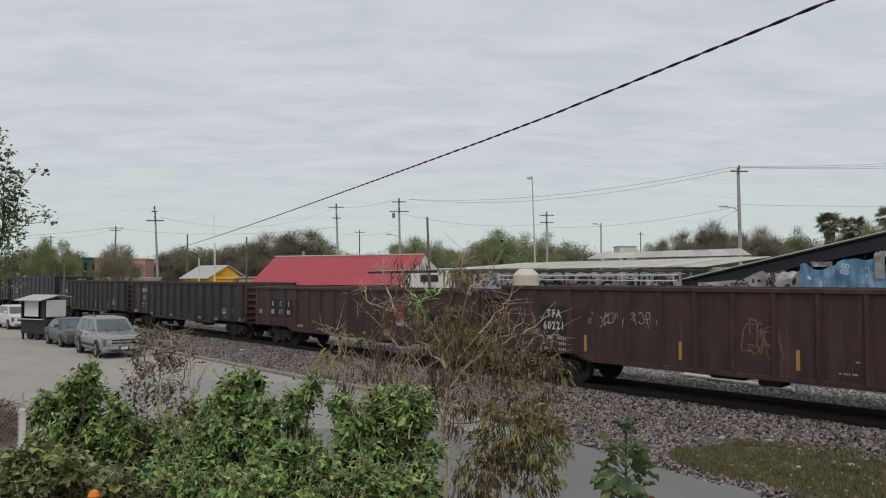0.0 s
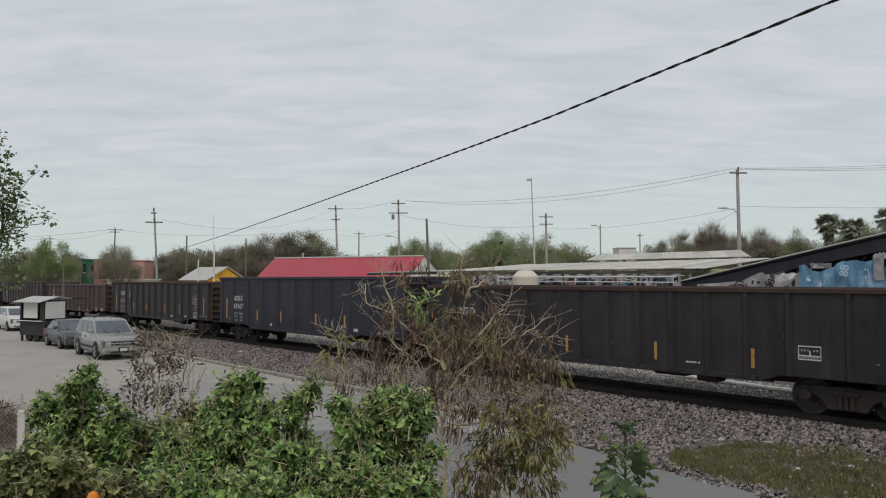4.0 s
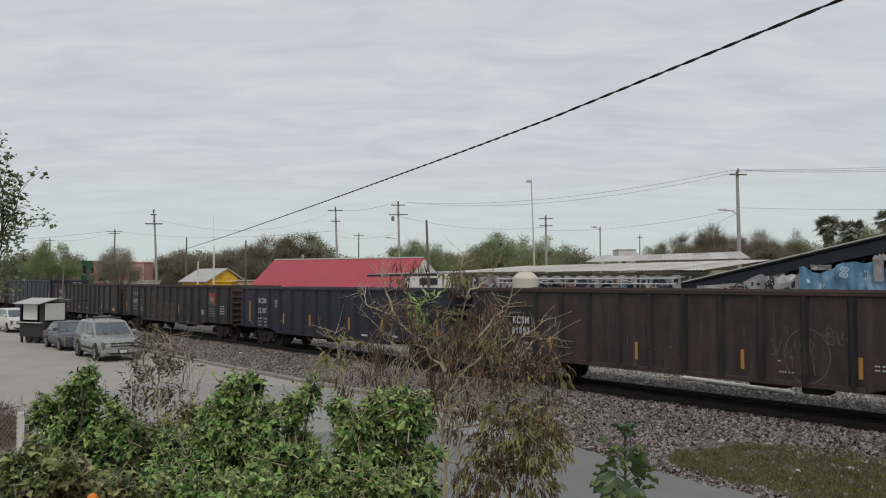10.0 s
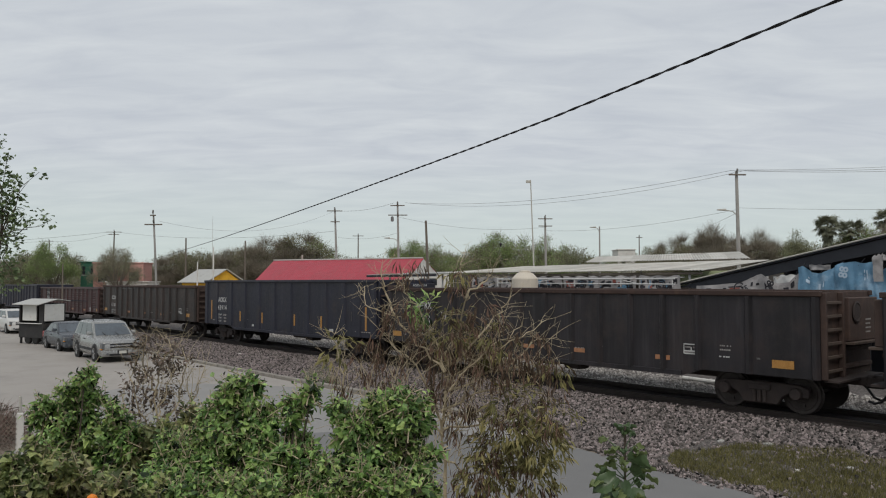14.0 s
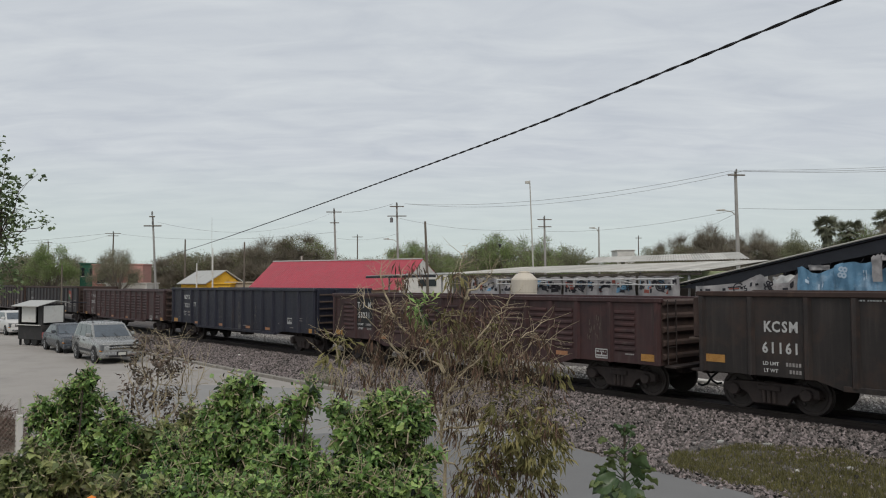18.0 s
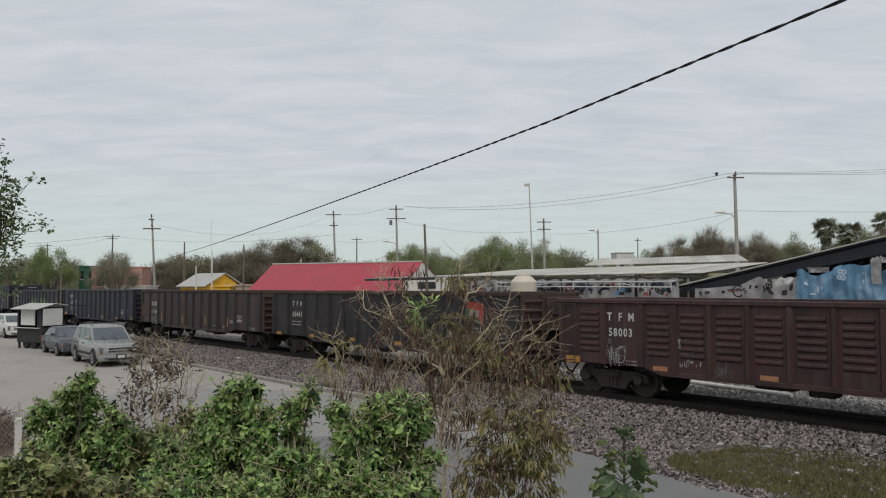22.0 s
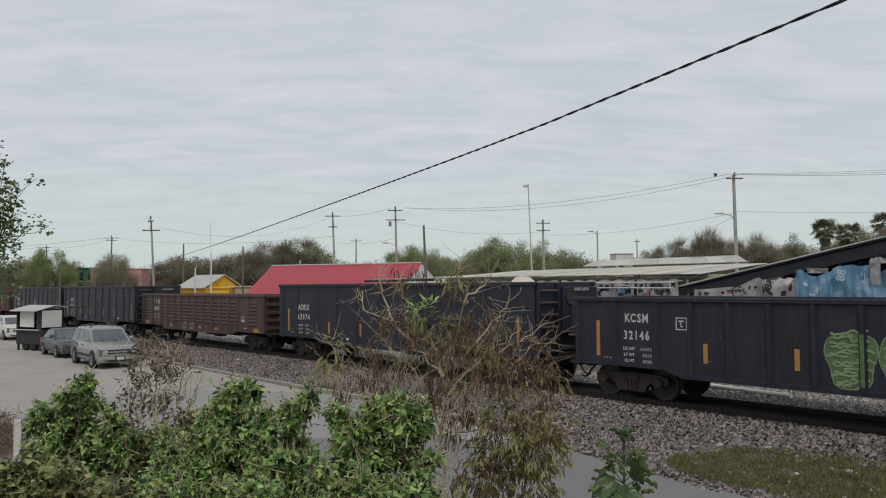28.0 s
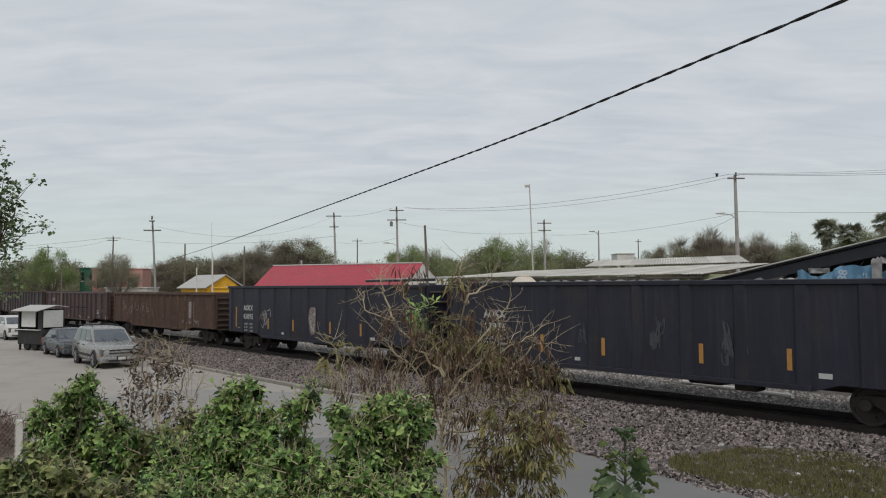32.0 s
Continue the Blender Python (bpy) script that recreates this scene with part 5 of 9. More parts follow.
SILVER = surface("silver_car_paint", (0.30, 0.30, 0.29), 0.26, metal=0.35, vary=0.06, scale=1.5, spots=(0.27, 0.27, 0.26), spot_scale=1.2, bump=0)
SLATE = surface("slate_car_paint", (0.07, 0.077, 0.088), 0.3, metal=0.3, vary=0.1, scale=1.5, bump=0)
PEARL = surface("dusty_white_car_paint", (0.55, 0.54, 0.52), 0.35, vary=0.06, scale=1.5, bump=0)
CAR_GLASS = surface("tinted_car_glass", (0.02, 0.027, 0.034), 0.08, vary=0.3, bump=0, ior=1.75)
RUBBER = surface("tyre_rubber", (0.02, 0.02, 0.02), 0.9, vary=0.2, scale=6)
ALLOY = surface("alloy_rim", (0.4, 0.4, 0.4), 0.35, metal=0.7, vary=0.15, scale=6, bump=0)
TRIM_BLACK = surface("black_plastic_trim", (0.02, 0.02, 0.021), 0.6, vary=0.2, bump=0)
# Sky reflection and the view inside are put into this paler glass colour.
CAR_SCREEN = surface("windscreen_painted_reflection", (0.06, 0.075, 0.09), 0.06, vary=0.5, scale=1.2, bump=0, ior=1.8)
LAMP_CLEAR = surface("headlamp_lens", (0.12, 0.125, 0.13), 0.12, vary=0.2, scale=8, bump=0)
LAMP_AMBER = surface("amber_lens", (0.6, 0.22, 0.02), 0.2, vary=0.1, bump=0)
PLATE = surface("pale_plate", (0.55, 0.55, 0.5), 0.6, vary=0.1, scale=6, bump=0)
CHROME = surface("bright_trim", (0.5, 0.5, 0.5), 0.25, metal=0.9, vary=0.1, bump=0)
KIOSK_BLACK = surface("black_kiosk_paint", (0.025, 0.024, 0.024), 0.65, vary=0.3, scale=2, spots=(0.06, 0.05, 0.045), spot_scale=3)
KIOSK_WHITE = surface("white_kiosk_panel", (0.62, 0.62, 0.59), 0.7, vary=0.08, scale=2, spots=(0.5, 0.48, 0.44), spot_scale=2)

# ---- vehicles ----


def wheel_part(parent, x, y, r, w, side):
    t = part("wheel", lathe([(r * 0.62, -w / 2), (r * 0.93, -w / 2), (r, -w * 0.3), (r, w * 0.3), (r * 0.93, w / 2), (r * 0.62, w / 2)], 22, "y"), RUBBER, parent, "black rubber tyre", at=(x, y, r))
    bm = lathe([(r * 0.18, side * 0.02), (r * 0.60, side * 0.0), (r * 0.64, side * w * 0.52), (r * 0.58, side * w * 0.5), (r * 0.5, side * w * 0.3), (r * 0.12, side * w * 0.38)], 20, "y")
    for k in range(5):
        a = 2 * math.pi * k / 5
        add_rod(bm, (0.1 * r * math.cos(a), side * w * 0.42, 0.1 * r * math.sin(a)), (0.56 * r * math.cos(a), side * w * 0.42, 0.56 * r * math.sin(a)), 0.035, n=5)
    part("rim", bm, ALLOY, t, "light alloy rim")


def loft(sections):
    """A skin over cross sections, each a half outline of (y, z) pairs mirrored over the middle."""
    bm = bmesh.new()
    rings = []
    for x, half in sections:
        full = [(y, z) for y, z in half] + [(-y, z) for y, z in half[::-1]]
        rings.append([bm.verts.new((x, y, z)) for y, z in full])
    n = len(rings[0])
    for a, b in zip(rings, rings[1:]):
        for k in range(n):
            bm.faces.new((a[k], a[(k + 1) % n], b[(k + 1) % n], b[k]))
    bm.faces.new(rings[0])
    bm.faces.new(rings[-1][::-1])
    bmesh.ops.recalc_face_normals(bm, faces=bm.faces)
    for f in bm.faces:
        f.smooth = True
    return bm


def vehicle(at, label, paint, length, width, height, belt, hood, base, front_over, roof, boxy, rack, tyre):
    """A parked car that faces +x. roof: x of windscreen foot, roof front, roof rear and rear-window foot, from the front bumper back."""
    car = thing("parked_car", at, label, "car", "cars parked along the street")
    hw = width / 2
    zb = tyre * 0.72
    L0 = length

    def half(w, top, crown=0.03):
        return [(0.0, zb), (w * 0.93, zb), (w, zb + 0.14), (w, (zb + top) / 2), (w * 0.985, top - 0.07), (w * 0.93, top), (0.0, top + crown)]
    ws, rf, rr, rw = roof
    secs = []
    for back, w, top in ((0.0, hw * 0.80, hood * 0.80), (0.10, hw * 0.90, hood * 0.93), (0.35, hw * 0.97, hood * 0.975), (0.6, hw * 0.985, hood), (ws * 0.8, hw, hood + (belt - hood) * 0.6), (ws, hw, belt), (rr * 0.6 + ws * 0.4, hw, belt), (rw, hw, belt), (L0 - 0.45, hw * 0.99, belt if boxy else belt - 0.02), (L0 - 0.1, hw * 0.95, belt - 0.05), (L0, hw * 0.86, belt - 0.15)):
        secs.append((-back, half(w, top)))
    part("body", loft(secs), paint, car)
    # greenhouse
    top = height
    cab = []
    for back, z, w in ((ws, belt + 0.01, hw * 0.90), (rf, top - 0.04, hw * 0.76), (rf + 0.25, top, hw * 0.76), (rr - 0.2, top, hw * 0.75), (rr, top - 0.05, hw * 0.74), (rw, belt + 0.01, hw * 0.88)):
        cab.append((back, z, w))
    bm = bmesh.new()
    lower = [bm.verts.new((-b, s * w, belt - 0.03)) for s in (1, -1) for b, w in ((ws, hw * 0.92), (rw, hw * 0.92))]
    upper = [bm.verts.new((-b, s * w, z)) for s in (1, -1) for b, z, w in ((rf, top - 0.05, hw * 0.77), (rr, top - 0.06, hw * 0.76))]
    crown = [bm.verts.new((-b, s * w, top)) for s in (1, -1) for b, w in ((rf + 0.22, hw * 0.66), (rr - 0.15, hw * 0.66))]
    lf, lr, rf_, rr_ = lower
    uf, ur, vf, vr = upper
    cf, cr, df, dr = crown
    for f in ((lf, lr, ur, uf), (rf_, vf, vr, rr_), (lf, uf, vf, rf_), (lr, rr_, vr, ur), (uf, ur, cr, cf), (vf, df, dr, vr), (uf, cf, df, vf), (ur, vr, dr, cr), (cf, cr, dr, df)):
        bm.faces.new(f)
    bmesh.ops.recalc_face_normals(bm, faces=bm.faces)
    bmesh.ops.bevel(bm, geom=[e for e in bm.edges if all(v.co.z > belt for v in e.verts)], offset=0.03, segments=2, affect="EDGES")
    part("cabin", bm, paint, car)

    def pane(name, corners, out):
        """A glass pane standing a little proud of the cabin."""
        o = Vector(out) * 0.012
        c = [Vector(p) + o for p in corners]
        b = bmesh.new()
        near = [b.verts.new(p) for p in c]
        back = [b.verts.new(p - Vector(out) * 0.02) for p in c]
        b.faces.new(near)
        for k in range(len(c)):
            j = (k + 1) % len(c)
            b.faces.new((near[k], back[k], back[j], near[j]))
        bmesh.ops.recalc_face_normals(b, faces=b.faces)
        part(name, b, CAR_SCREEN if name == "windscreen" else CAR_GLASS, car, "dark tinted glass")

    def on_side(back, f, s):
        """A point on the side of the cabin: f from the belt (0) to the roof edge (1)."""
        return Vector((-back, s * hw * (0.92 + (0.765 - 0.92) * f), belt - 0.03 + (top - 0.055 - belt + 0.03) * f))

    def edge(f, front):
        return (ws + (rf - ws) * f) if front else (rw + (rr - rw) * f)
    for s in (-1, 1):
        n_out = (0, s * 0.97, 0.2)
        f0, f1 = 0.09, 0.93
        cuts = [0.04, 0.36, 0.68, 0.96] if boxy else [0.05, 0.52, 0.95]
        for a, b2 in zip(cuts, cuts[1:]):
            q_ = []
            for f, k in ((f0, a), (f0, b2), (f1, b2), (f1, a)):
                x0, x1 = edge(f, True) + 0.06, edge(f, False) - 0.06
                kk = k + (0.012 if k == a else -0.012)
                q_.append(on_side(x0 + (x1 - x0) * kk, f, s))
            pane("side_window", q_, n_out)
    for nm, front in (("windscreen", True), ("rear_window", False)):
        q_ = []
        for f, s in ((0.1, -0.9), (0.1, 0.9), (0.9, 0.9), (0.9, -0.9)):
            w = hw * (0.92 + (0.765 - 0.92) * f) * s
            q_.append(Vector((-edge(f, front), w, belt - 0.03 + (top - 0.05 - belt + 0.03) * f)))
        pane(nm, q_, (0.5 if front else -0.6, 0, 0.8))
    # front end
    part("front_bumper", prism([(-0.32, zb), (0.05, zb), (0.07, zb + 0.12), (0.05, zb + 0.26), (-0.32, zb + 0.28)], -hw * 0.93, hw * 0.93, "y", 0.03), paint if rack else paint, car)
    part("air_intake", box((0.0, -hw * 0.6, zb + 0.04), (0.078, hw * 0.6, zb + 0.13), 0.01), TRIM_BLACK, car)
    part("number_plate", box((0.0, -0.16, zb + 0.12), (0.086, 0.16, zb + 0.25), 0.005), PLATE, car, "pale plate")
    part("grille", box((-0.12, -hw * 0.56, zb + 0.36), (0.015, hw * 0.56, hood * 0.84), 0.02), TRIM_BLACK, car)
    part("grille_bar", box((-0.02, -hw * 0.56, zb + 0.43), (0.03, hw * 0.56, zb + 0.49), 0.01), CHROME, car, "bright grille bar")
    part("licence_recess", box((0.0, -0.22, zb + 0.09), (0.082, 0.22, zb + 0.27), 0.005), TRIM_BLACK, car)
    for s in (-1, 1):
        part("fog_lamp", lathe([(0.05, 0.0), (0.06, 0.02), (0.05, 0.03)], 12, "x"), LAMP_CLEAR, car, at=(0.05, s * hw * 0.68, zb + 0.12))
    for k in (0.32, 0.62):
        part("wiper", rod((-ws - 0.02, hw * (0.9 - 2 * k), belt + 0.02), (-ws - 0.22, hw * (0.55 - 2 * k) + 0.2, belt + 0.16), 0.012, n=5), TRIM_BLACK, car)
    part("rear_bumper", box((-L0 - 0.05, -hw * 0.92, zb), (-L0 + 0.3, hw * 0.92, zb + 0.25), 0.04), paint, car)
    for s in (-1, 1):
        part("headlight", prism([(-0.32, zb + 0.34), (0.0, zb + 0.33), (-0.02, hood * 0.86), (-0.34, hood * 0.9)], s * hw * 0.55, s * hw * 0.93, "y", 0.02), LAMP_CLEAR, car, "clear headlight lens")
        part("turn_signal", box((-0.28, min(s * hw * 0.84, s * hw * 0.945), zb + 0.30), (-0.04, max(s * hw * 0.84, s * hw * 0.945), zb + 0.35), 0.01), LAMP_AMBER, car, "amber lens")
        part("wing_mirror", prism([(-0.10, -0.06), (0.10, -0.04), (0.08, 0.1), (-0.10, 0.12)], min(0, s * 0.2), max(0, s * 0.2), "y", 0.03), paint, car, at=(-ws - 0.35, s * hw * 0.93, belt + 0.1))
        part("tail_light", box((-L0 + 0.02, min(s * hw * 0.72, s * hw * 0.96), belt - 0.4), (-L0 + 0.25, max(s * hw * 0.72, s * hw * 0.96), belt - 0.06), 0.03), surface_red, car, "red tail light")
        for k in ((0.38, 0.68) if boxy else (0.45, 0.8)):
            x = -(ws + (rw - ws) * k)
            part("door_handle", box((x - 0.1, min(s * hw * 0.98, s * (hw + 0.03)), belt - 0.16), (x + 0.1, max(s * hw * 0.98, s * (hw + 0.03)), belt - 0.12), 0.008), TRIM_BLACK if rack else paint, car)
        part("sill_trim", box((-L0 + 0.9, min(s * hw * 0.95, s * (hw + 0.015)), zb + 0.2), (-1.2, max(s * hw * 0.95, s * (hw + 0.015)), zb + 0.32), 0.01), TRIM_BLACK if rack else paint, car)
        for x in (-front_over, -front_over - base):
            part("wheel_arch", lathe([(tyre * 1.16, -0.03), (tyre * 1.2, 0.0), (tyre * 1.16, 0.03), (tyre * 1.02, 0.0)], 24, "y"), TRIM_BLACK, car, at=(x, s * (hw - 0.02), tyre))
            wheel_part(car, x, s * (hw - 0.09), tyre, 0.23, s)
        if rack:
            part("roof_rail", tube([(-rf - 0.3, s * hw * 0.62, top), (-rf - 0.4, s * hw * 0.62, top + 0.07), (-rr + 0.3, s * hw * 0.62, top + 0.07), (-rr + 0.2, s * hw * 0.62, top)], 0.02, 6), TRIM_BLACK, car)
    if rack:
        for k in (0.35, 0.7):
            x = -(rf + (rr - rf) * k)
            part("cross_bar", rod((x, -hw * 0.62, top + 0.07), (x, hw * 0.62, top + 0.07), 0.018, n=6), TRIM_BLACK, car)
    return car


surface_red = surface("red_lamp_lens", (0.35, 0.02, 0.02), 0.2, vary=0.1, bump=0)
vehicle(pose(-35.35, 11.84, 0, 0, 0, -2), "dusty silver sport utility vehicle parked beside the track", SILVER, 4.85, 1.88, 1.75, 1.10, 1.0, 2.95, 0.92, (1.3, 2.1, 4.4, 4.66), True, True, 0.375)
vehicle(pose(-42.15, 12.05, 0, 0, 0, -1), "slate-grey sedan parked behind the silver car", SLATE, 4.45, 1.72, 1.43, 0.94, 0.88, 2.62, 0.9, (1.25, 2.05, 3.25, 3.95), False, False, 0.31)
vehicle(pose(-59.4, 13.2, 0, 0, 0, 1), "dusty white minivan parked beyond the kiosk", PEARL, 4.6, 1.8, 1.62, 1.05, 0.98, 2.8, 0.9, (1.0, 1.9, 4.2, 4.5), True, False, 0.33)


def kiosk():
    k = thing("food_kiosk", pose(-49.4, 11.95, 0, 0, 0, 20), "black and white food kiosk on wheels with a sloping pale roof", "kiosk")
    hx, hy = 1.13, 0.7
    part("lower_body", box((-hx, -hy, 0.35), (hx, hy, 1.2), 0.02), KIOSK_BLACK, k)
    for x, y in ((-hx + 0.06, -hy + 0.06), (hx - 0.2, -hy + 0.06), (hx - 0.06, hy - 0.06), (-hx + 0.06, hy - 0.06)):
        w = 0.2 if x > 0 and y < 0 else 0.06
        part("corner_post", box((x - w, y - 0.06, 1.2), (x + w, y + 0.06, 2.36), 0.01), KIOSK_BLACK, k)
    part("serving_hatch", box((hx - 0.04, -hy + 0.08, 1.32), (hx + 0.03, hy - 0.1, 2.30), 0.015), KIOSK_WHITE, k, "white folding serving hatch")
    part("side_panel", box((-hx + 0.36, -hy - 0.02, 1.34), (hx - 0.62, -hy + 0.05, 2.28), 0.015), KIOSK_WHITE, k, "white side panel")
    part("back_panel", box((-hx, -hy + 0.12, 1.2), (-hx + 0.05, hy - 0.12, 2.35), 0.01), KIOSK_BLACK, k)
    part("far_panel", box((-hx + 0.12, hy - 0.05, 1.2), (hx - 0.12, hy, 2.35), 0.01), KIOSK_BLACK, k)
    part("counter", box((-hx, -hy - 0.16, 1.17), (hx - 0.1, -hy, 1.21), 0.01), KIOSK_WHITE, k)
    part("roof", prism([(-1.1, 2.30), (0.1, 2.60), (0.95, 2.48), (0.95, 2.44), (0.1, 2.55), (-1.1, 2.25)], -1.2, 1.25, "x", 0.01), GREY_ROOF, k, "pale sheet roof with an overhang")
    part("awning_bar", rod((1.3, 0.9, 2.48), (1.3, 2.0, 2.42), 0.025), DARK_ROOF, k)
    for y in (-hy + 0.12, hy - 0.12):
        for x in (-0.35, 0.35):
            part("wheel", lathe([(0.05, -0.09), (0.26, -0.09), (0.29, -0.05), (0.29, 0.05), (0.26, 0.09), (0.05, 0.09)], 16, "y"), RUBBER, k, at=(x, y, 0.29))
    for x in (-hx + 0.1, hx - 0.1):
        for y in (-hy + 0.1, hy - 0.1):
            part("stand", box((x - 0.05, y - 0.05, 0), (x + 0.05, y + 0.05, 0.36)), KIOSK_BLACK, k)


kiosk()

# ---- utility poles and wires ----


def utility_pole(u, v, top, r, label, arms=(), lean=(0, 0), material=None, lamp=None, extra=None, pins=True):
    """arms: (height, half length, turn in degrees)."""
    p = thing("utility_pole", Matrix.Translation(garden(u, v)) @ pose(0, 0, 0, 0, 0, GARDEN_TURN), label, "utility pole", "poles beyond the railway")
    mat = material or POLE_CONCRETE
    n = 7
    pts = [(lean[0] * (i / (n - 1)) ** 1.3, lean[1] * i / (n - 1), top * i / (n - 1)) for i in range(n)]
    part("shaft", tube(pts, [r * (1 - 0.42 * i / (n - 1)) for i in range(n)], 10), mat, p)
    for z, half_, turn in arms:
        f = z / top
        bm = box((-half_, -0.045, z - 0.05), (half_, 0.045, z + 0.05), 0.01)
        a = part("crossarm", bm, POLE_WOOD, p, at=pose(lean[0] * f ** 1.3, lean[1] * f - r, 0, 0, 0, turn))
        if pins:
            for x in ((-half_ + 0.06, -half_ * 0.45, half_ * 0.45, half_ - 0.06) if half_ > 0.5 else (-half_ + 0.06, half_ - 0.06)):
                part("insulator", lathe([(0.03, z + 0.05), (0.04, z + 0.14), (0.08, z + 0.2), (0.06, z + 0.3), (0.08, z + 0.33), (0.04, z + 0.44)], 8), CONCRETE, a)
    if lamp:
        z, reach = lamp
        s = 1 if reach > 0 else -1
        a = part("lamp_arm", tube([(0, 0, z - 0.5), (reach * 0.4, 0, z - 0.1), (reach, 0, z)], 0.035, 6), ZINC, p)
        part("lamp_head", prism([(reach - 0.1 * s, z - 0.06), (reach + 0.5 * s, z - 0.02), (reach + 0.5 * s, z + 0.05), (reach - 0.1 * s, z + 0.09)], -0.11, 0.11, "y", 0.02), ZINC, a)
    if extra:
        z, x = extra
        part("transformer", lathe([(0.14, z - 0.25), (0.16, z - 0.22), (0.16, z + 0.2), (0.07, z + 0.28)], 12), WIRE, p, at=(x, 0, 0))
    return p


POLES = {}
for name, u, v, top, r, arms, lean, mat, lamp, extra in (
        ("r", 20.96, 54, 11.35, 0.17, ((11.08, 0.62, 4),), (-0.1, 0), None, (8.6, -1.0), None),
        ("c", -4.42, 80, 11.9, 0.16, ((11.5, 0.75, 0), (10.5, 1.0, 0)), (-0.2, 0), None, (8.1, -1.1), (10.1, -0.75)),
        ("cl", -11.52, 85, 11.7, 0.16, ((11.4, 0.85, 3), (10.2, 0.5, 3)), (-0.35, 0), None, None, None),
        ("l", -22.92, 62, 9.0, 0.115, ((8.95, 0.22, 3), (8.2, 0.7, 3)), (-0.42, 0), None, None, None),
        ("stub", -0.89, 55, 7.95, 0.135, (), (-0.25, 0), POLE_WOOD, None, None),
        ("r2", 11.58, 85, 10.8, 0.17, ((10.5, 0.8, 3), (9.7, 0.75, 3)), (-0.1, 0), None, None, None),
        ("small", 16.49, 80, 9.3, 0.12, (), (0, 0), None, (9.2, -0.5), None),
        ("far1", -14.17, 130, 11.5, 0.15, ((11.3, 0.9, 0),), (0, 0), POLE_WOOD, None, None),
        ("p434", -17.94, 70, 7.3, 0.11, (), (0, 0), POLE_WOOD, None, None),
        ("p331", -30.02, 90, 8.7, 0.14, (), (0, 0), POLE_WOOD, None, None),
        ("far2", -55.71, 130, 12.2, 0.17, ((12.0, 1.3, 0), (11.6, 0.9, 0)), (0.2, 0), POLE_WOOD, None, None),
        ("far3", -71.65, 140, 11.2, 0.15, ((11.0, 0.8, 0),), (0, 0), POLE_WOOD, None, None),
        ("far4", 32.22, 125, 11.0, 0.13, ((10.7, 0.5, 0),), (0, 0), POLE_WOOD, None, None),
        ("far5", 46.02, 100, 8.4, 0.12, (), (0, 0), POLE_WOOD, None, None)):
    POLES[name] = (u, v, top)
    lab = {True: "weathered grey timber utility pole beyond the railway", False: "tall grey concrete utility pole with crossarms"}[mat is POLE_WOOD]
    utility_pole(u, v, top, r, lab, arms, lean, mat, lamp, extra)


def slim_mast(u, v, top, r, label, name, bend=0.0, box_=False, material=None):
    m = thing(name, Matrix.Translation(garden(u, v)) @ pose(0, 0, 0, 0, 0, GARDEN_TURN), label, "mast")
    pts = [(bend * (1 - i / 8), 0.0, top * i / 8) for i in range(9)]
    part("shaft", tube(pts, [r * (1 - 0.5 * i / 8) for i in range(9)], 8), material or ZINC, m)
    if box_:
        part("head", box((-0.28, -0.05, top - 0.18), (0.0, 0.05, top - 0.02), 0.02), ZINC, m)


slim_mast(5.24, 45, 9.55, 0.06, "slender bent metal mast with a small head", "antenna_mast", 0.3, True)
slim_mast(-20.82, 70, 6.75, 0.10, "white-painted slim post near the yellow house", "white_post", 0, False, WHITE_WALL)
slim_mast(-22.27, 70, 5.4, 0.10, "short pale slim post beside the yellow house", "white_post", 0, False, WHITE_WALL)
slim_mast(-22.42, 75, 10.0, 0.025, "very thin pale antenna rod", "antenna_rod")
slim_mast(-23.19, 47, 4.7, 0.07, "thin weathered timber post near the kiosk", "timber_post", 0, False, POLE_WOOD)


def wires(pairs):
    for (a, b, sag, r) in pairs:
        pts = []
        for i in range(15):
            f = i / 14
            p = Vector(a).lerp(Vector(b), f)
            p.z -= sag * 4 * f * (1 - f)
            pts.append(p)
        tagged(part("overhead_wire", tube(pts, r * 0.72, 4), WIRE, None), "thin dark overhead line between utility poles", "wire", "overhead lines")


def pole_top(n, dz=0.0, du=0.0):
    u, v, top = POLES[n]
    return garden(u + du, v, top + dz)


wires([
    (pole_top("r", 0.05, -0.5), pole_top("c", -0.1, 0.6), 0.9, 0.018), (pole_top("r", 0.05, 0.5), pole_top("c", -0.1, 0.7), 1.2, 0.016),
    (pole_top("r", 0.05, 0.5), garden(46, 50, 12.3), 0.5, 0.016), (pole_top("r", 0.05, -0.5), garden(46, 51, 12.0), 0.5, 0.016), (pole_top("r", 0.1, 0), garden(46, 52, 12.6), 0.4, 0.014),
    (pole_top("r", -2.6), garden(46, 50, 8.8), 0.3, 0.014), (pole_top("r", -2.7), pole_top("r2", -1.6), 0.5, 0.014), (pole_top("r", -2.9), pole_top("far4", -2.0), 0.6, 0.016),
    (pole_top("c", -0.1, -0.6), pole_top("cl", -0.3, 0.6), 0.25, 0.018), (pole_top("c", -1.6), pole_top("r2", -1.2), 0.7, 0.016), (pole_top("cl", -0.4, -0.6), pole_top("l", -0.5), 1.4, 0.012),
    (pole_top("c", -3.2), pole_top("cl", -3.2), 0.4, 0.014), (pole_top("far2", -0.2, -1.0), garden(-105, 140, 10.2), 0.6, 0.03), (pole_top("far2", -0.2, 0.8), pole_top("cl", -2.5), 0.9, 0.02), (pole_top("far3", -0.2), garden(-120, 150, 10.6), 0.4, 0.02), (pole_top("far3", -0.2), pole_top("far2", -0.3), 0.6, 0.02)])


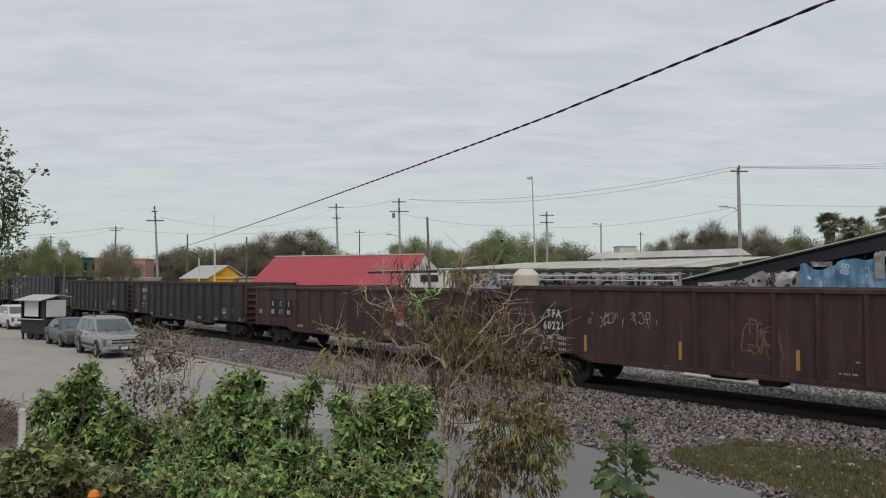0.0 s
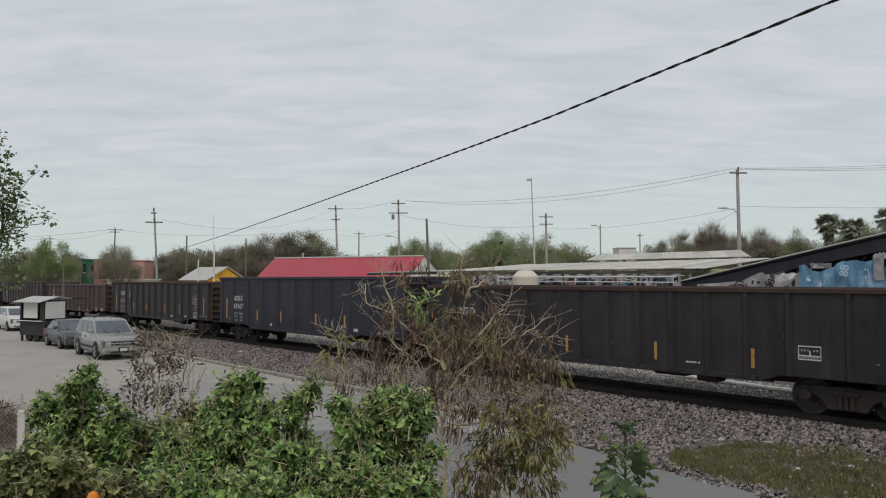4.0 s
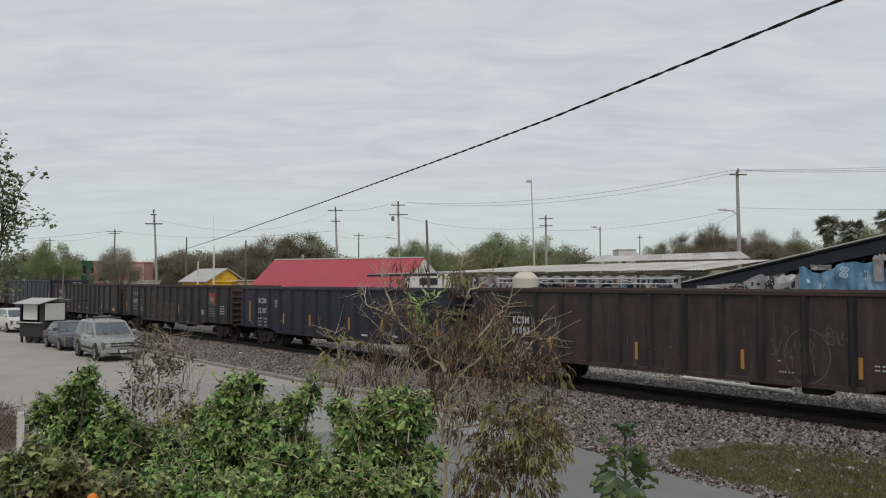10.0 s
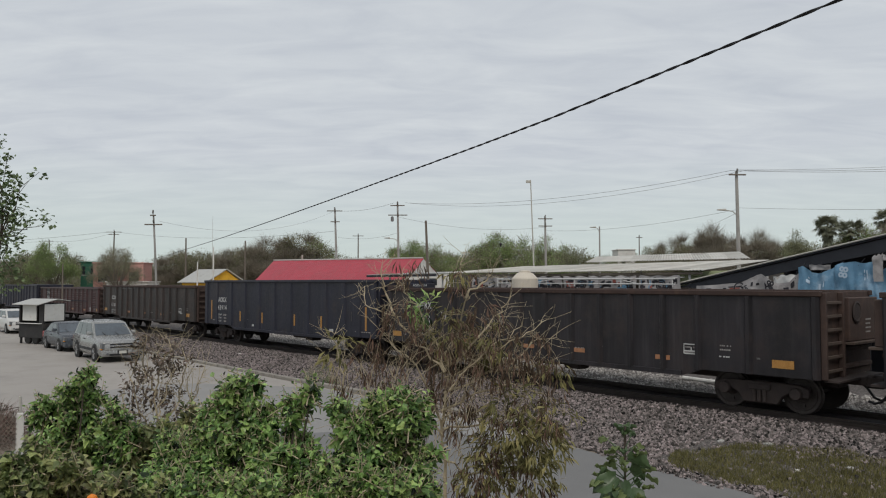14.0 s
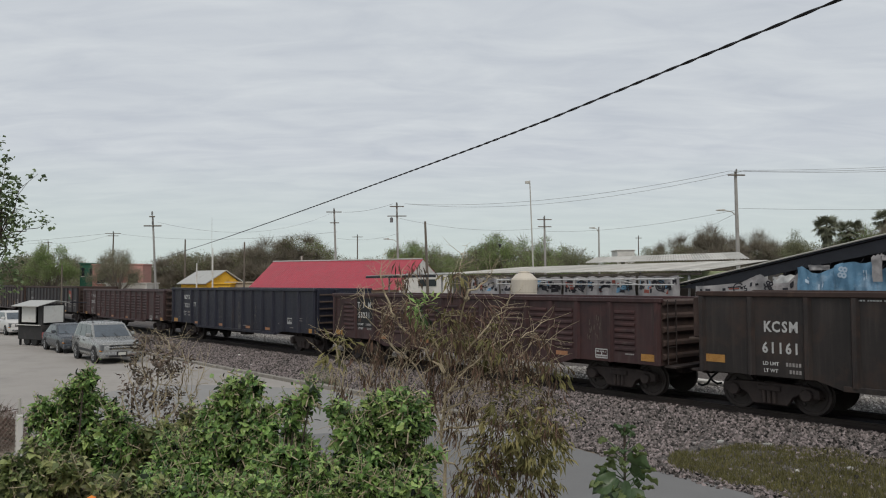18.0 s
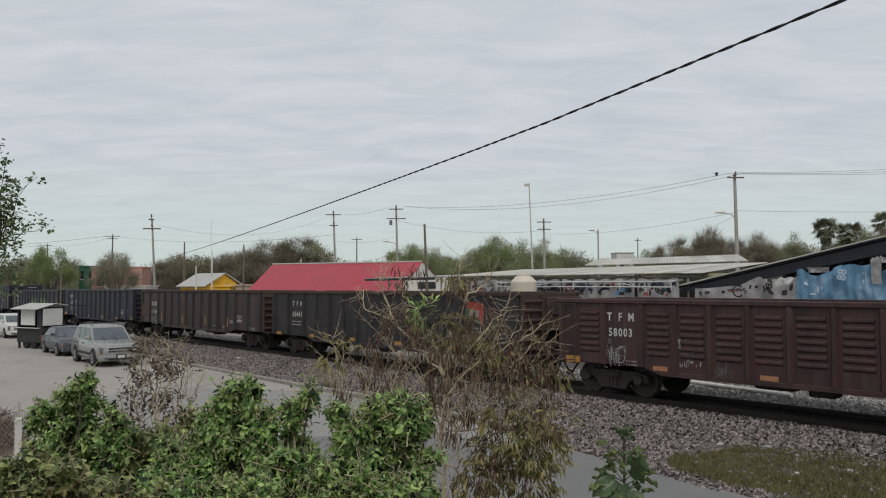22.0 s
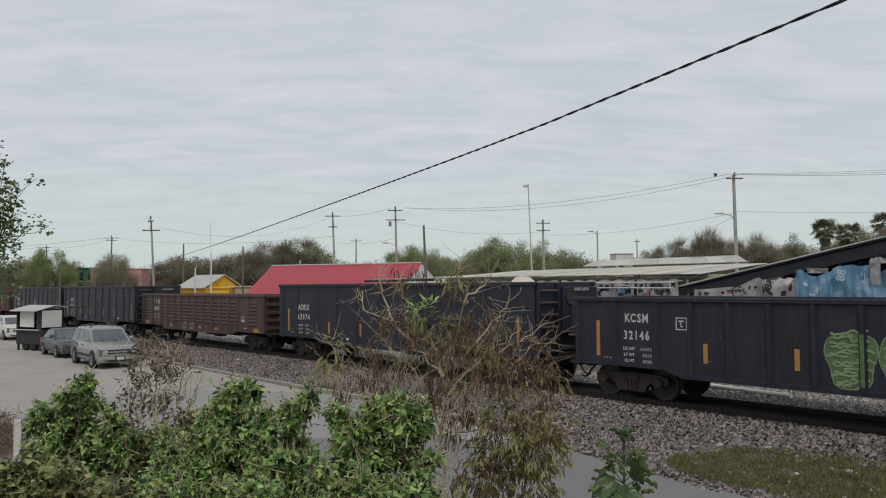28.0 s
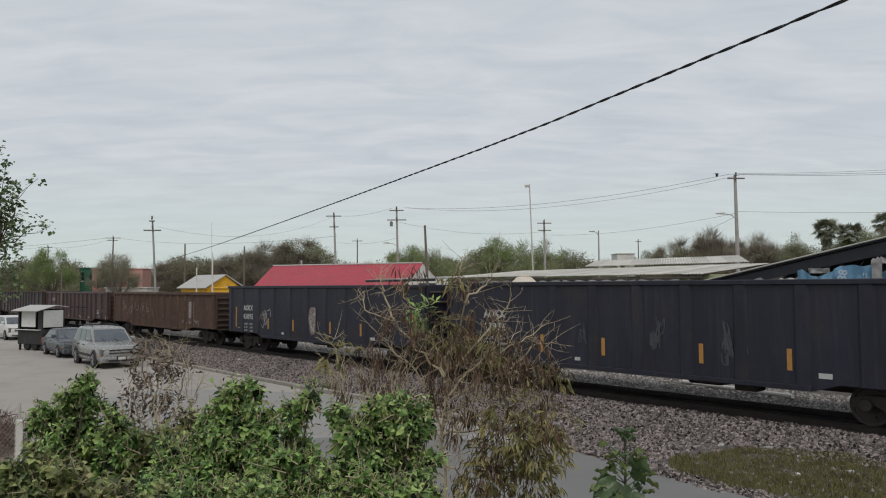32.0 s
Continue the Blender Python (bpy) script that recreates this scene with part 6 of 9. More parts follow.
def service_cable():
    """A twisted service cable that runs from above the house down the street to a pole."""
    line = []
    for i in range(41):
        f = i / 40
        v = -6.0 + 68.0 * f ** 1.5
        u = 5.85 - 0.469 * v
        z = 5.40 + 0.37 * (1 - min(1, max(0, v) / 40)) ** 2 + 0.23 * max(0, 1 - v / 10) + 0.02 * max(0, -v)
        line.append(garden(u, v, z))
    # even steps along the line
    fine = []
    for a, b in zip(line, line[1:]):
        k = max(2, int((b - a).length / 0.055))
        fine += [a.lerp(b, i / k) for i in range(k)]
    cable = thing("service_cable", (0, 0, 0), "twisted black overhead service cable", "cable")
    for phase, mat, r, off in ((0, CABLE, 0.009, 0.007), (math.pi, CABLE, 0.007, 0.008)):
        pts, dist = [], 0.0
        old = fine[0]
        for p in fine:
            dist += (p - old).length
            old = p
            a = phase + dist * 2 * math.pi / 0.55 + 0.8 * math.sin(dist * 1.7)
            way = (line[-1] - line[0]).normalized()
            side = way.cross(Vector((0, 0, 1))).normalized()
            up = side.cross(way)
            pts.append(p + side * off * math.cos(a) + up * off * math.sin(a))
        part("strand", tube(pts, r, 5), mat, cable, "black sheathed strand")


service_cable()

# ---- buildings beyond the railway ----


def slab(corners, thick):
    """A four-cornered plate with thickness; corners run round its upper face."""
    c = [Vector(p) for p in corners]
    nrm = (c[1] - c[0]).cross(c[3] - c[0]).normalized()
    if nrm.z < 0:
        nrm = -nrm
    bm = bmesh.new()
    a = [bm.verts.new(p) for p in c]
    b = [bm.verts.new(p - nrm * thick) for p in c]
    bm.faces.new(a)
    bm.faces.new(b[::-1])
    for k in range(4):
        j = (k + 1) % 4
        bm.faces.new((a[j], a[k], b[k], b[j]))
    bmesh.ops.recalc_face_normals(bm, faces=bm.faces)
    return bm


def corrugated(corners, waves, depth, thick=0.012):
    """A wavy sheet: corners 0-1 run along the waves' row, 0-3 down the slope."""
    c = [Vector(p) for p in corners]
    nrm = (c[1] - c[0]).cross(c[3] - c[0]).normalized()
    if nrm.z < 0:
        nrm = -nrm
    n = waves * 4
    pts, quads = [], []
    for i in range(n + 1):
        f = i / n
        lift = nrm * depth * math.sin(2 * math.pi * waves * f)
        top, low = c[0].lerp(c[1], f) + lift, c[3].lerp(c[2], f) + lift
        pts += [top, low, top - nrm * thick, low - nrm * thick]
    for i in range(n):
        a = 4 * i
        quads += [(a, a + 1, a + 5, a + 4), (a + 2, a + 6, a + 7, a + 3), (a + 1, a + 3, a + 7, a + 5), (a, a + 4, a + 6, a + 2)]
    quads += [(0, 2, 3, 1), (4 * n, 4 * n + 1, 4 * n + 3, 4 * n + 2)]
    return sheet(pts, quads, "roof_sheet")


def roof_sheets(parent, c0, c1, c2, c3, count, waves, depth, material):
    """A roof of overlapping corrugated sheets, each a part."""
    c0, c1, c2, c3 = (Vector(c) for c in (c0, c1, c2, c3))
    for i in range(count):
        a, b = i / count, (i + 1.03) / count
        up = Vector((0, 0, 0.006 * (i % 2) + random.uniform(0, 0.02)))
        slip = (c3 - c0).normalized() * random.uniform(-0.06, 0.08)
        part("roof_sheet", corrugated([c0.lerp(c1, a) + up, c0.lerp(c1, b) + up, c3.lerp(c2, b) + up + slip, c3.lerp(c2, a) + up + slip], waves, depth), material, parent)


def wall_on(parent, a, b, z0, z1, material, name="wall", thick=0.15):
    a, b = Vector(a), Vector(b)
    way = (b - a).normalized()
    side = Vector((-way.y, way.x, 0)) * thick
    bm = bmesh.new()
    low = [bm.verts.new((p.x, p.y, z0)) for p in (a, b, b + side, a + side)]
    top = [bm.verts.new((p.x, p.y, z1)) for p in (a, b, b + side, a + side)]
    bm.faces.new(low[::-1])
    bm.faces.new(top)
    for k in range(4):
        j = (k + 1) % 4
        bm.faces.new((low[k], low[j], top[j], top[k]))
    bmesh.ops.recalc_face_normals(bm, faces=bm.faces)
    return part(name, bm, material, parent)


def red_hall():
    h = thing("red_roofed_hall", (0, 0, 0), "long hall with a bright red metal roof and white gable", "hall")
    r0, r1 = garden(-15.2, 69.5, 5.45), garden(-1.55, 65.0, 5.52)
    e0, e1 = garden(-15.6, 61.5, 3.0), garden(-3.1, 58.6, 3.0)
    b0, b1 = garden(-14.8, 76.0, 3.2), garden(0.6, 71.0, 3.2)
    roof_sheets(h, r0, r1, e1, e0, 14, 5, 0.012, RED_ROOF)
    roof_sheets(h, r0, r1, b1, b0, 14, 3, 0.012, RED_ROOF)
    part("ridge_cap", tube([r0 + Vector((0, 0, 0.04)), r1 + Vector((0, 0, 0.04))], 0.09, 6), GREY_ROOF, h)
    wall_on(h, e0 + (r0 - e0) * 0.06, e1 + (r1 - e1) * 0.06, 0, 2.95, BEIGE_WALL)
    wall_on(h, b0, b1, 0, 3.1, BEIGE_WALL)
    for a, r, b in ((e1, r1, b1), (e0, r0, b0)):
        bm = bmesh.new()
        way = (e0 - e1).normalized() * (0.12 if a is e1 else -0.12)
        f0 = [bm.verts.new(p) for p in ((a.x, a.y, 0), a, r, b, (b.x, b.y, 0))]
        f1 = [bm.verts.new(Vector(v.co) + way) for v in f0]
        bm.faces.new(f0)
        bm.faces.new(f1[::-1])
        for k in range(5):
            j = (k + 1) % 5
            bm.faces.new((f0[k], f0[j], f1[j], f1[k]))
        bmesh.ops.recalc_face_normals(bm, faces=bm.faces)
        part("gable_wall", bm, WHITE_WALL if a is e1 else BEIGE_WALL, h)
    s = e1.lerp(b1, 0.25)
    wall_on(h, s + Vector((0.25, 0, 0)), s.lerp(b1, 0.35) + Vector((0.25, 0, 0)), 3.2, 4.1, WINDOW_DARK, "window", 0.05)
    part("vent_pipe", rod(r0.lerp(r1, 0.2), r0.lerp(r1, 0.2) + Vector((0, 0, 0.5)), 0.08), ZINC, h)
    # low white annexe against the gable
    an = thing("white_annexe", (0, 0, 0), "small white plastered building with a flat roof edge", "building")
    a0, a1 = garden(-2.6, 57.0), garden(0.6, 56.0)
    wall_on(an, a0, a1, 0, 4.1, WHITE_WALL)
    wall_on(an, a1, a1 + V_AXIS * 4, 0, 4.1, WHITE_WALL)
    wall_on(an, a0, a0 + V_AXIS * 4, 0, 4.1, WHITE_WALL)
    part("roof", slab([a0 + Vector((0, 0, 4.25)), a1 + Vector((0, 0, 4.25)), a1 + V_AXIS * 4 + Vector((0, 0, 4.3)), a0 + V_AXIS * 4 + Vector((0, 0, 4.3))], 0.12), GREY_ROOF, an)
    wall_on(an, a0.lerp(a1, 0.3) - V_AXIS * 0.04, a0.lerp(a1, 0.7) - V_AXIS * 0.04, 3.3, 3.8, WINDOW_DARK, "window", 0.05)


def gabled_house(name, label, u, v, w, d, eave, ridge, turn, wall_m, roof_m, front_m=None, windows=()):
    """A house whose ridge runs along its own x; the gable ends face +x and -x."""
    h = thing(name, Matrix.Translation(garden(u, v)) @ pose(0, 0, 0, 0, 0, turn), label, "house")
    part("wall", box((-w / 2, -d / 2, 0), (w / 2, -d / 2 + 0.15, eave)), wall_m, h)
    part("wall", box((-w / 2, d / 2 - 0.15, 0), (w / 2, d / 2, eave)), wall_m, h)
    for x in (-w / 2, w / 2 - 0.15):
        part("gable_wall", prism([(-d / 2 + 0.15, 0), (d / 2 - 0.15, 0), (d / 2 - 0.15, eave), (0, ridge - 0.05), (-d / 2 + 0.15, eave)], x, x + 0.15, "x"), front_m or wall_m, h)
    for s in (-1, 1):
        part("roof", slab([(-w / 2 - 0.3, 0, ridge), (w / 2 + 0.25, 0, ridge), (w / 2 + 0.25, s * (d / 2 + 0.3), eave - 0.1), (-w / 2 - 0.3, s * (d / 2 + 0.3), eave - 0.1)], -0.08), roof_m, h)
    for x, y, z, ww, hh, face in windows:
        if face == "x":
            part("window", box((w / 2 - 0.02, y - ww / 2, z), (w / 2 + 0.03, y + ww / 2, z + hh)), WINDOW_DARK, h)
        else:
            part("window", box((x - ww / 2, -d / 2 - 0.03, z), (x + ww / 2, -d / 2 + 0.02, z + hh)), WINDOW_DARK, h)
    return h


def block_house(name, label, u, v, w, d, top, wall_m, windows=()):
    h = thing(name, Matrix.Translation(garden(u, v)) @ pose(0, 0, 0, 0, 0, GARDEN_TURN), label, "house")
    part("wall", box((-w / 2, -d / 2, 0), (w / 2, d / 2, top), 0.02), wall_m, h)
    part("roof", box((-w / 2 - 0.12, -d / 2 - 0.12, top), (w / 2 + 0.12, d / 2 + 0.12, top + 0.14), 0.02), wall_m, h)
    for x, z, ww, hh in windows:
        win = part("window", box((x - ww / 2, -d / 2 - 0.03, z), (x + ww / 2, -d / 2 + 0.01, z + hh)), WINDOW_DARK, h)
        part("window_frame", box((x - ww / 2 - 0.06, -d / 2 - 0.05, z - 0.08), (x + ww / 2 + 0.06, -d / 2 + 0.02, z)), WHITE_WALL, win)
    return h


red_hall()
gabled_house("yellow_house", "ochre-yellow house with a grey sheet gable roof", -22.7, 76, 4.7, 3.9, 3.55, 4.75, GARDEN_TURN - 42, YELLOW_WALL, GREY_ROOF, YELLOW_WALL, ((0, 0, 1.2, 1.0, 1.0, "x"),))
block_house("yellow_lean_to", "low ochre shed with a rusty roof edge", -20.3, 72, 1.7, 2.0, 3.45, YELLOW_WALL)
block_house("beige_house", "plain beige plastered house wall", -18.8, 74, 3.0, 3, 3.55, BEIGE_WALL)
block_house("pink_house", "faded pink plastered house behind the trees", -41.9, 101, 6.5, 3, 5.95, PINK_WALL, ((-2, 3.6, 1.2, 1.2), (2, 3.6, 1.2, 1.2)))
block_house("green_house", "dark green two-storey house with small windows", -46.1, 101, 2.0, 1.6, 6.1, GREEN_WALL, ((-0.6, 4.5, 0.4, 1.1), (0.5, 4.5, 0.4, 1.1)))
block_house("white_house", "small white house among the trees", 28.0, 118, 2.6, 4, 8.3, WHITE_WALL, ((-0.5, 5.8, 0.6, 0.8),))
block_house("white_house", "pale low house wall behind the railway", -38.5, 96, 5.0, 4, 3.5, WHITE_WALL)


# ---- the market stalls behind the track ----


def market_shed():
    s = thing("market_shed", (0, 0, 0), "open market shed with a weathered corrugated zinc roof", "shed")
    roof_sheets(s, (-31.5, 34.0, 4.46), (-16.2, 33.5, 4.52), (-15.6, 26.8, 4.0), (-30.5, 26.8, 4.02), 17, 6, 0.02, ZINC)
    roof_sheets(s, (-29.6, 38.5, 5.10), (-20.0, 38.0, 5.10), (-17.4, 34.0, 4.62), (-26.9, 34.0, 4.64), 10, 6, 0.02, ZINC)
    part("eave_beam", box((-30.5, 26.9, 3.84), (-15.7, 26.98, 3.93), 0.01), POLE_WOOD, s)
    part("truss_chord", rod((-26.0, 26.15, 3.68), (-16.4, 26.15, 3.68), 0.03), STEEL_WHITE, s)
    part("truss_chord", rod((-26.0, 26.15, 3.5), (-16.4, 26.15, 3.46), 0.025), STEEL_WHITE, s)
    for x in (-26.0, -24.1, -21.3, -18.9, -16.5):
        part("truss_web", rod((x, 26.15, 3.36), (x, 26.15, 3.72), 0.022, n=6), STEEL_WHITE, s)
        part("bracket", rod((x, 26.15, 3.70), (x, 27.0, 3.74), 0.022, n=6), STEEL_WHITE, s)
    part("truss_web", rod((-24.1, 26.15, 3.46), (-22.3, 26.15, 3.69), 0.02, n=6), STEEL_WHITE, s)
    part("truss_web", rod((-19.2, 26.15, 3.69), (-17.9, 26.15, 3.45), 0.02, n=6), STEEL_WHITE, s)
    for x in (-30.2, -26.2, -22.9, -19.6, -16.3):
        part("post", rod((x, 27.05, 0.25), (x, 27.05, 3.9), 0.05), STEEL_WHITE, s)
        part("post", rod((x, 33.6, 0), (x, 33.4, 4.4), 0.05), STEEL_WHITE, s)
    # the thin canopy that reaches out beside it
    c = thing("flat_canopy", (0, 0, 0), "thin flat canopy roof with a dark underside", "canopy")
    part("roof", slab([(-40.6, 28.9, 4.02), (-30.8, 26.4, 4.04), (-30.8, 32.5, 4.25), (-38.4, 33.0, 4.2)], 0.07), GREY_ROOF, c)
    wall_on(c, (-40.6, 28.86, 0), (-30.8, 26.36, 0), 3.85, 3.98, DARK_ROOF, "fascia", 0.06)
    for x, y in ((-38.0, 28.8), (-31.2, 27.2), (-34.5, 32.0)):
        part("post", rod((x, y, 0), (x, y, 3.98), 0.05), STEEL_WHITE, c)
    # lime panel at the end of the shed
    tagged(part("lime_panel", box((-17.1, 27.5, 3.4), (-14.9, 27.54, 3.98), 0.01), LIME, None), "lime-green painted panel hanging under the shed roof", "panel")
    # the dark sloping roof
    d = thing("dark_lean_to", (0, 0, 0), "dark lean-to roof sloping up over tarpaulins", "shed")
    part("roof", slab([(-16.7, 26.6, 3.44), (-3.2, 26.6, 6.28), (-3.6, 33.5, 6.4), (-15.0, 33.0, 4.2)], 0.06), DARK_ROOF, d)
    part("fascia", prism([(-16.6, 3.36), (-3.3, 6.14), (-3.3, 5.62), (-9.6, 4.42), (-11.5, 4.06), (-15.4, 3.28)], 26.66, 26.72, "y"), DARK_ROOF, d)
    part("edge_strip", tube([(-16.7, 26.58, 3.46), (-3.2, 26.58, 6.30)], 0.03, 6), ZINC, d)
    for x, top in ((-14.2, 3.8), (-4.2, 5.9)):
        part("post", rod((x, 27.0, 0.25), (x, 27.0, top), 0.06), POLE_WOOD, d)
        part("post", rod((x, 32.6, 0.0), (x, 32.6, top + 0.15), 0.06), POLE_WOOD, d)
    # inner wall that closes the stalls; its dark colours hold the shade inside
    w = thing("stall_back_wall", (0, 0, 0), "block wall at the back of the stalls, inner shade in its colour", "wall", kind="structure")
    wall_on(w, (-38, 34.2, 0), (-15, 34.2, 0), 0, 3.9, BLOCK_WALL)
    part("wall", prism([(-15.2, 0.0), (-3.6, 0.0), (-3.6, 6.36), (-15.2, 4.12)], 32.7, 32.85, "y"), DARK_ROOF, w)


def cloth(x0, x1, y, top, low, name, label, material, seed, sag=0.25, prints=(), waves=5):
    """A hanging sheet with folds and an uneven upper edge."""
    rnd = random.Random(seed)
    ph = [rnd.uniform(0, 6.3) for _ in range(4)]
    n, m = 40, 9
    pts, quads = [], []

    def shape(fx, fz):
        x = x0 + (x1 - x0) * fx
        t = top(fx) if callable(top) else top
        droop = sag * abs(math.sin(math.pi * 2.5 * fx + ph[0])) ** 2
        z = low + (t - droop - low) * fz
        yy = y + min(0.05, 0.03 * (x1 - x0)) * math.sin(waves * 2 * math.pi * fx + ph[1] + 3 * fz) * (1 - 0.6 * fz) + 0.13 * noise.noise(Vector((x * 1.6 + z * 1.1, z * 1.3, seed))) + 0.06 * noise.noise(Vector((x * 4 - z * 2.5, z * 3, seed))) + 0.03 * noise.noise(Vector((x * 6, z * 6, seed)))
        return Vector((x, yy, z))
    for j in range(m + 1):
        for i in range(n + 1):
            pts.append(shape(i / n, j / m))
    for j in range(m):
        for i in range(n):
            a = j * (n + 1) + i
            quads.append((a, a + 1, a + n + 2, a + n + 1))
    c = thing(name, (0, 0, 0), label, "tarpaulin", "tarpaulins and banners of the stalls")
    me = sheet(pts, quads, "cloth")
    for p in me.polygons:
        p.use_smooth = True
    part("cloth", me, material, c)
    for fx, fz, w, h, mat in prints:
        pp, qq = [], []
        for j in range(4):
            for i in range(5):
                q_ = shape(fx + w * i / 4, fz + h * j / 3)
                pp.append(q_ - Vector((0, 0.015, 0)))
        for j in range(3):
            for i in range(4):
                a = j * 5 + i
                qq.append((a, a + 1, a + 6, a + 5))
        part("printed_bar", sheet(pp, qq, "print"), mat, c)
    return c


market_shed()


def edge_line(*pairs):
    """An uneven upper edge: heights at given fractions of the width."""
    def top(f):
        for (f0, z0), (f1, z1) in zip(pairs, pairs[1:]):
            if f <= f1:
                return z0 + (z1 - z0) * (f - f0) / (f1 - f0)
        return pairs[-1][1]
    return top


def hung(x0, x1, y, *rest, **more):
    """A cloth in front of the dark roof, tied back to its fascia."""
    c = cloth(x0, x1, y, *rest, **more)
    top = rest[0]
    for f in (0.05, 0.5, 0.95):
        x = x0 + (x1 - x0) * f
        z = top(f) if callable(top) else top
        part("tie_rope", rod((x, y, z - 0.12), (x, 26.68, min(3.30 + (x + 16.6) * 0.209, z + 0.12)), 0.008, n=5), DARK_ROOF, c)
    return c


PRINT_A = ((0.2, 0.74, 0.1, 0.06, TARP_PRINT), (0.24, 0.83, 0.06, 0.03, TARP_PRINT), (0.5, 0.66, 0.06, 0.12, TARP_PRINT), (0.35, 0.6, 0.12, 0.04, TARP_PRINT), (0.62, 0.7, 0.03, 0.12, TARP_PRINT))
PRINT_B = ((0.62, 0.72, 0.03, 0.05, TARP_PRINT), (0.62, 0.79, 0.03, 0.03, TARP_PRINT), (0.62, 0.84, 0.03, 0.05, TARP_PRINT), (0.68, 0.74, 0.02, 0.14, TARP_PRINT))
INK = ((0.34, 0.86, 0.1, 0.03, BANNER_RED), (0.33, 0.90, 0.13, 0.025, BANNER_INK), (0.45, 0.84, 0.03, 0.05, BANNER_INK), (0.28, 0.84, 0.03, 0.06, BANNER_INK), (0.68, 0.80, 0.025, 0.06, BANNER_INK), (0.72, 0.84, 0.03, 0.05, BANNER_INK), (0.76, 0.80, 0.02, 0.06, BANNER_INK), (0.84, 0.78, 0.05, 0.11, BANNER_INK), (0.91, 0.82, 0.03, 0.12, BANNER_INK), (0.12, 0.86, 0.05, 0.06, BANNER_INK), (0.05, 0.84, 0.03, 0.08, BANNER_INK), (0.55, 0.82, 0.02, 0.08, BANNER_INK), (0.6, 0.8, 0.03, 0.04, BANNER_INK))
hung(-11.72, -10.40, 26.25, edge_line((0, 4.06), (0.12, 4.12), (0.35, 3.88), (0.6, 3.86), (0.85, 4.02), (1, 4.16)), 2.2, "blue_tarpaulin", "creased blue tarpaulin with pale printed bars", TARP_BLUE, 1, 0.03, PRINT_A, waves=4)
tarp = hung(-10.46, -9.05, 26.15, edge_line((0, 4.08), (0.15, 4.2), (0.3, 4.22), (0.55, 4.18), (0.8, 4.2), (0.9, 4.02), (1, 3.98)), 2.2, "blue_tarpaulin", "creased blue tarpaulin with pale printed bars", TARP_BLUE, 2, 0.04, PRINT_B, waves=5)
part("printed_number", lettering("88", 0.38, TARP_PRINT), None, tarp, at=Matrix.Translation((-10.14, 25.98, 3.86)) @ pose(0, 0, 0, 0, -80, 0))
hung(-9.10, -4.3, 26.22, edge_line((0, 4.0), (0.06, 4.16), (0.12, 4.3), (0.3, 4.6), (0.6, 4.8), (1, 5.0)), 2.2, "blue_tarpaulin", "creased blue tarpaulin under the dark roof", TARP_BLUE, 3, 0.08, ((0.03, 0.66, 0.015, 0.12, TARP_PRINT), (0.06, 0.6, 0.02, 0.18, TARP_PRINT)), waves=9)
hung(-9.28, -8.98, 25.98, edge_line((0, 4.38), (1, 4.46)), 3.56, "pale_cloth_strip", "pale cloth strip hanging over the blue tarpaulin", BANNER, 4, 0.05, waves=1)
hung(-8.98, -7.7, 25.98, edge_line((0, 4.46), (0.5, 4.5), (1, 4.62)), 4.22, "pale_cloth_strip", "pale crumpled cloth tied under the dark roof", BANNER, 14, 0.1, waves=2)
hung(-12.70, -11.90, 26.45, edge_line((0, 3.74), (0.4, 3.80), (1, 3.82)), 3.3, "pale_cloth_strip", "bright white sheet behind the banner", STEEL_WHITE, 15, 0.04, waves=2)
# added strip in place of the slit of daylight at the stalls' back opening
hung(-11.45, -10.75, 26.5, edge_line((0, 4.14), (1, 4.12)), 3.95, "pale_cloth_strip", "narrow pale cloth under the dark roof", BANNER, 16, 0.02, waves=1)
ring = [(0.2 * math.cos(k * 0.4), 0.2 * math.sin(k * 0.4)) for k in range(17)]
banner = hung(-15.6, -11.66, 26.32, edge_line((0, 3.42), (0.25, 3.46), (0.45, 3.54), (0.6, 3.80), (0.66, 3.84), (0.78, 3.5), (0.9, 3.56), (1, 4.0)), 2.0, "grey_banner", "grimy white banner with black printed shapes", BANNER, 5, 0.02, INK)
part("printed_number", lettering("28", 0.36, BANNER_INK), None, banner, at=Matrix.Translation((-12.63, 26.08, 3.42)) @ pose(0, 0, 0, 0, -70, 0))
part("printed_number", lettering("5", 0.28, BANNER_INK), None, banner, at=Matrix.Translation((-13.5, 26.1, 3.32)) @ pose(0, 0, 0, 0, -20, 0))
part("printed_ring", strokes([ring[2:15]], 0.05, 0), BANNER_INK, banner, at=(-13.75, 26.09, 3.32))
rnd_b = random.Random(8)
for i in range(6):
    x0 = -28.0 + 1.95 * i
    c = cloth(x0, x0 + 1.9, 26.36 + 0.08 * (i % 2), 3.82, 1.8, "printed_banner", "faded white banner crowded with black printed shapes", BANNER, 20 + i, 0.06,
          [(rnd_b.uniform(0.02, 0.85), rnd_b.uniform(0.66, 0.86), rnd_b.uniform(0.02, 0.13), rnd_b.uniform(0.03, 0.13), rnd_b.choice((BANNER_INK,) * 8 + (BANNER_RED, TARP_BLUE))) for _ in range(30)], waves=3)
    if i in (1, 3, 5):
        part("printed_ring", strokes([ring, [(a * 0.6, b * 0.6) for a, b in ring]], 0.06, 0), BANNER_INK, c, at=(x0 + 1.2, 26.2, 3.42))


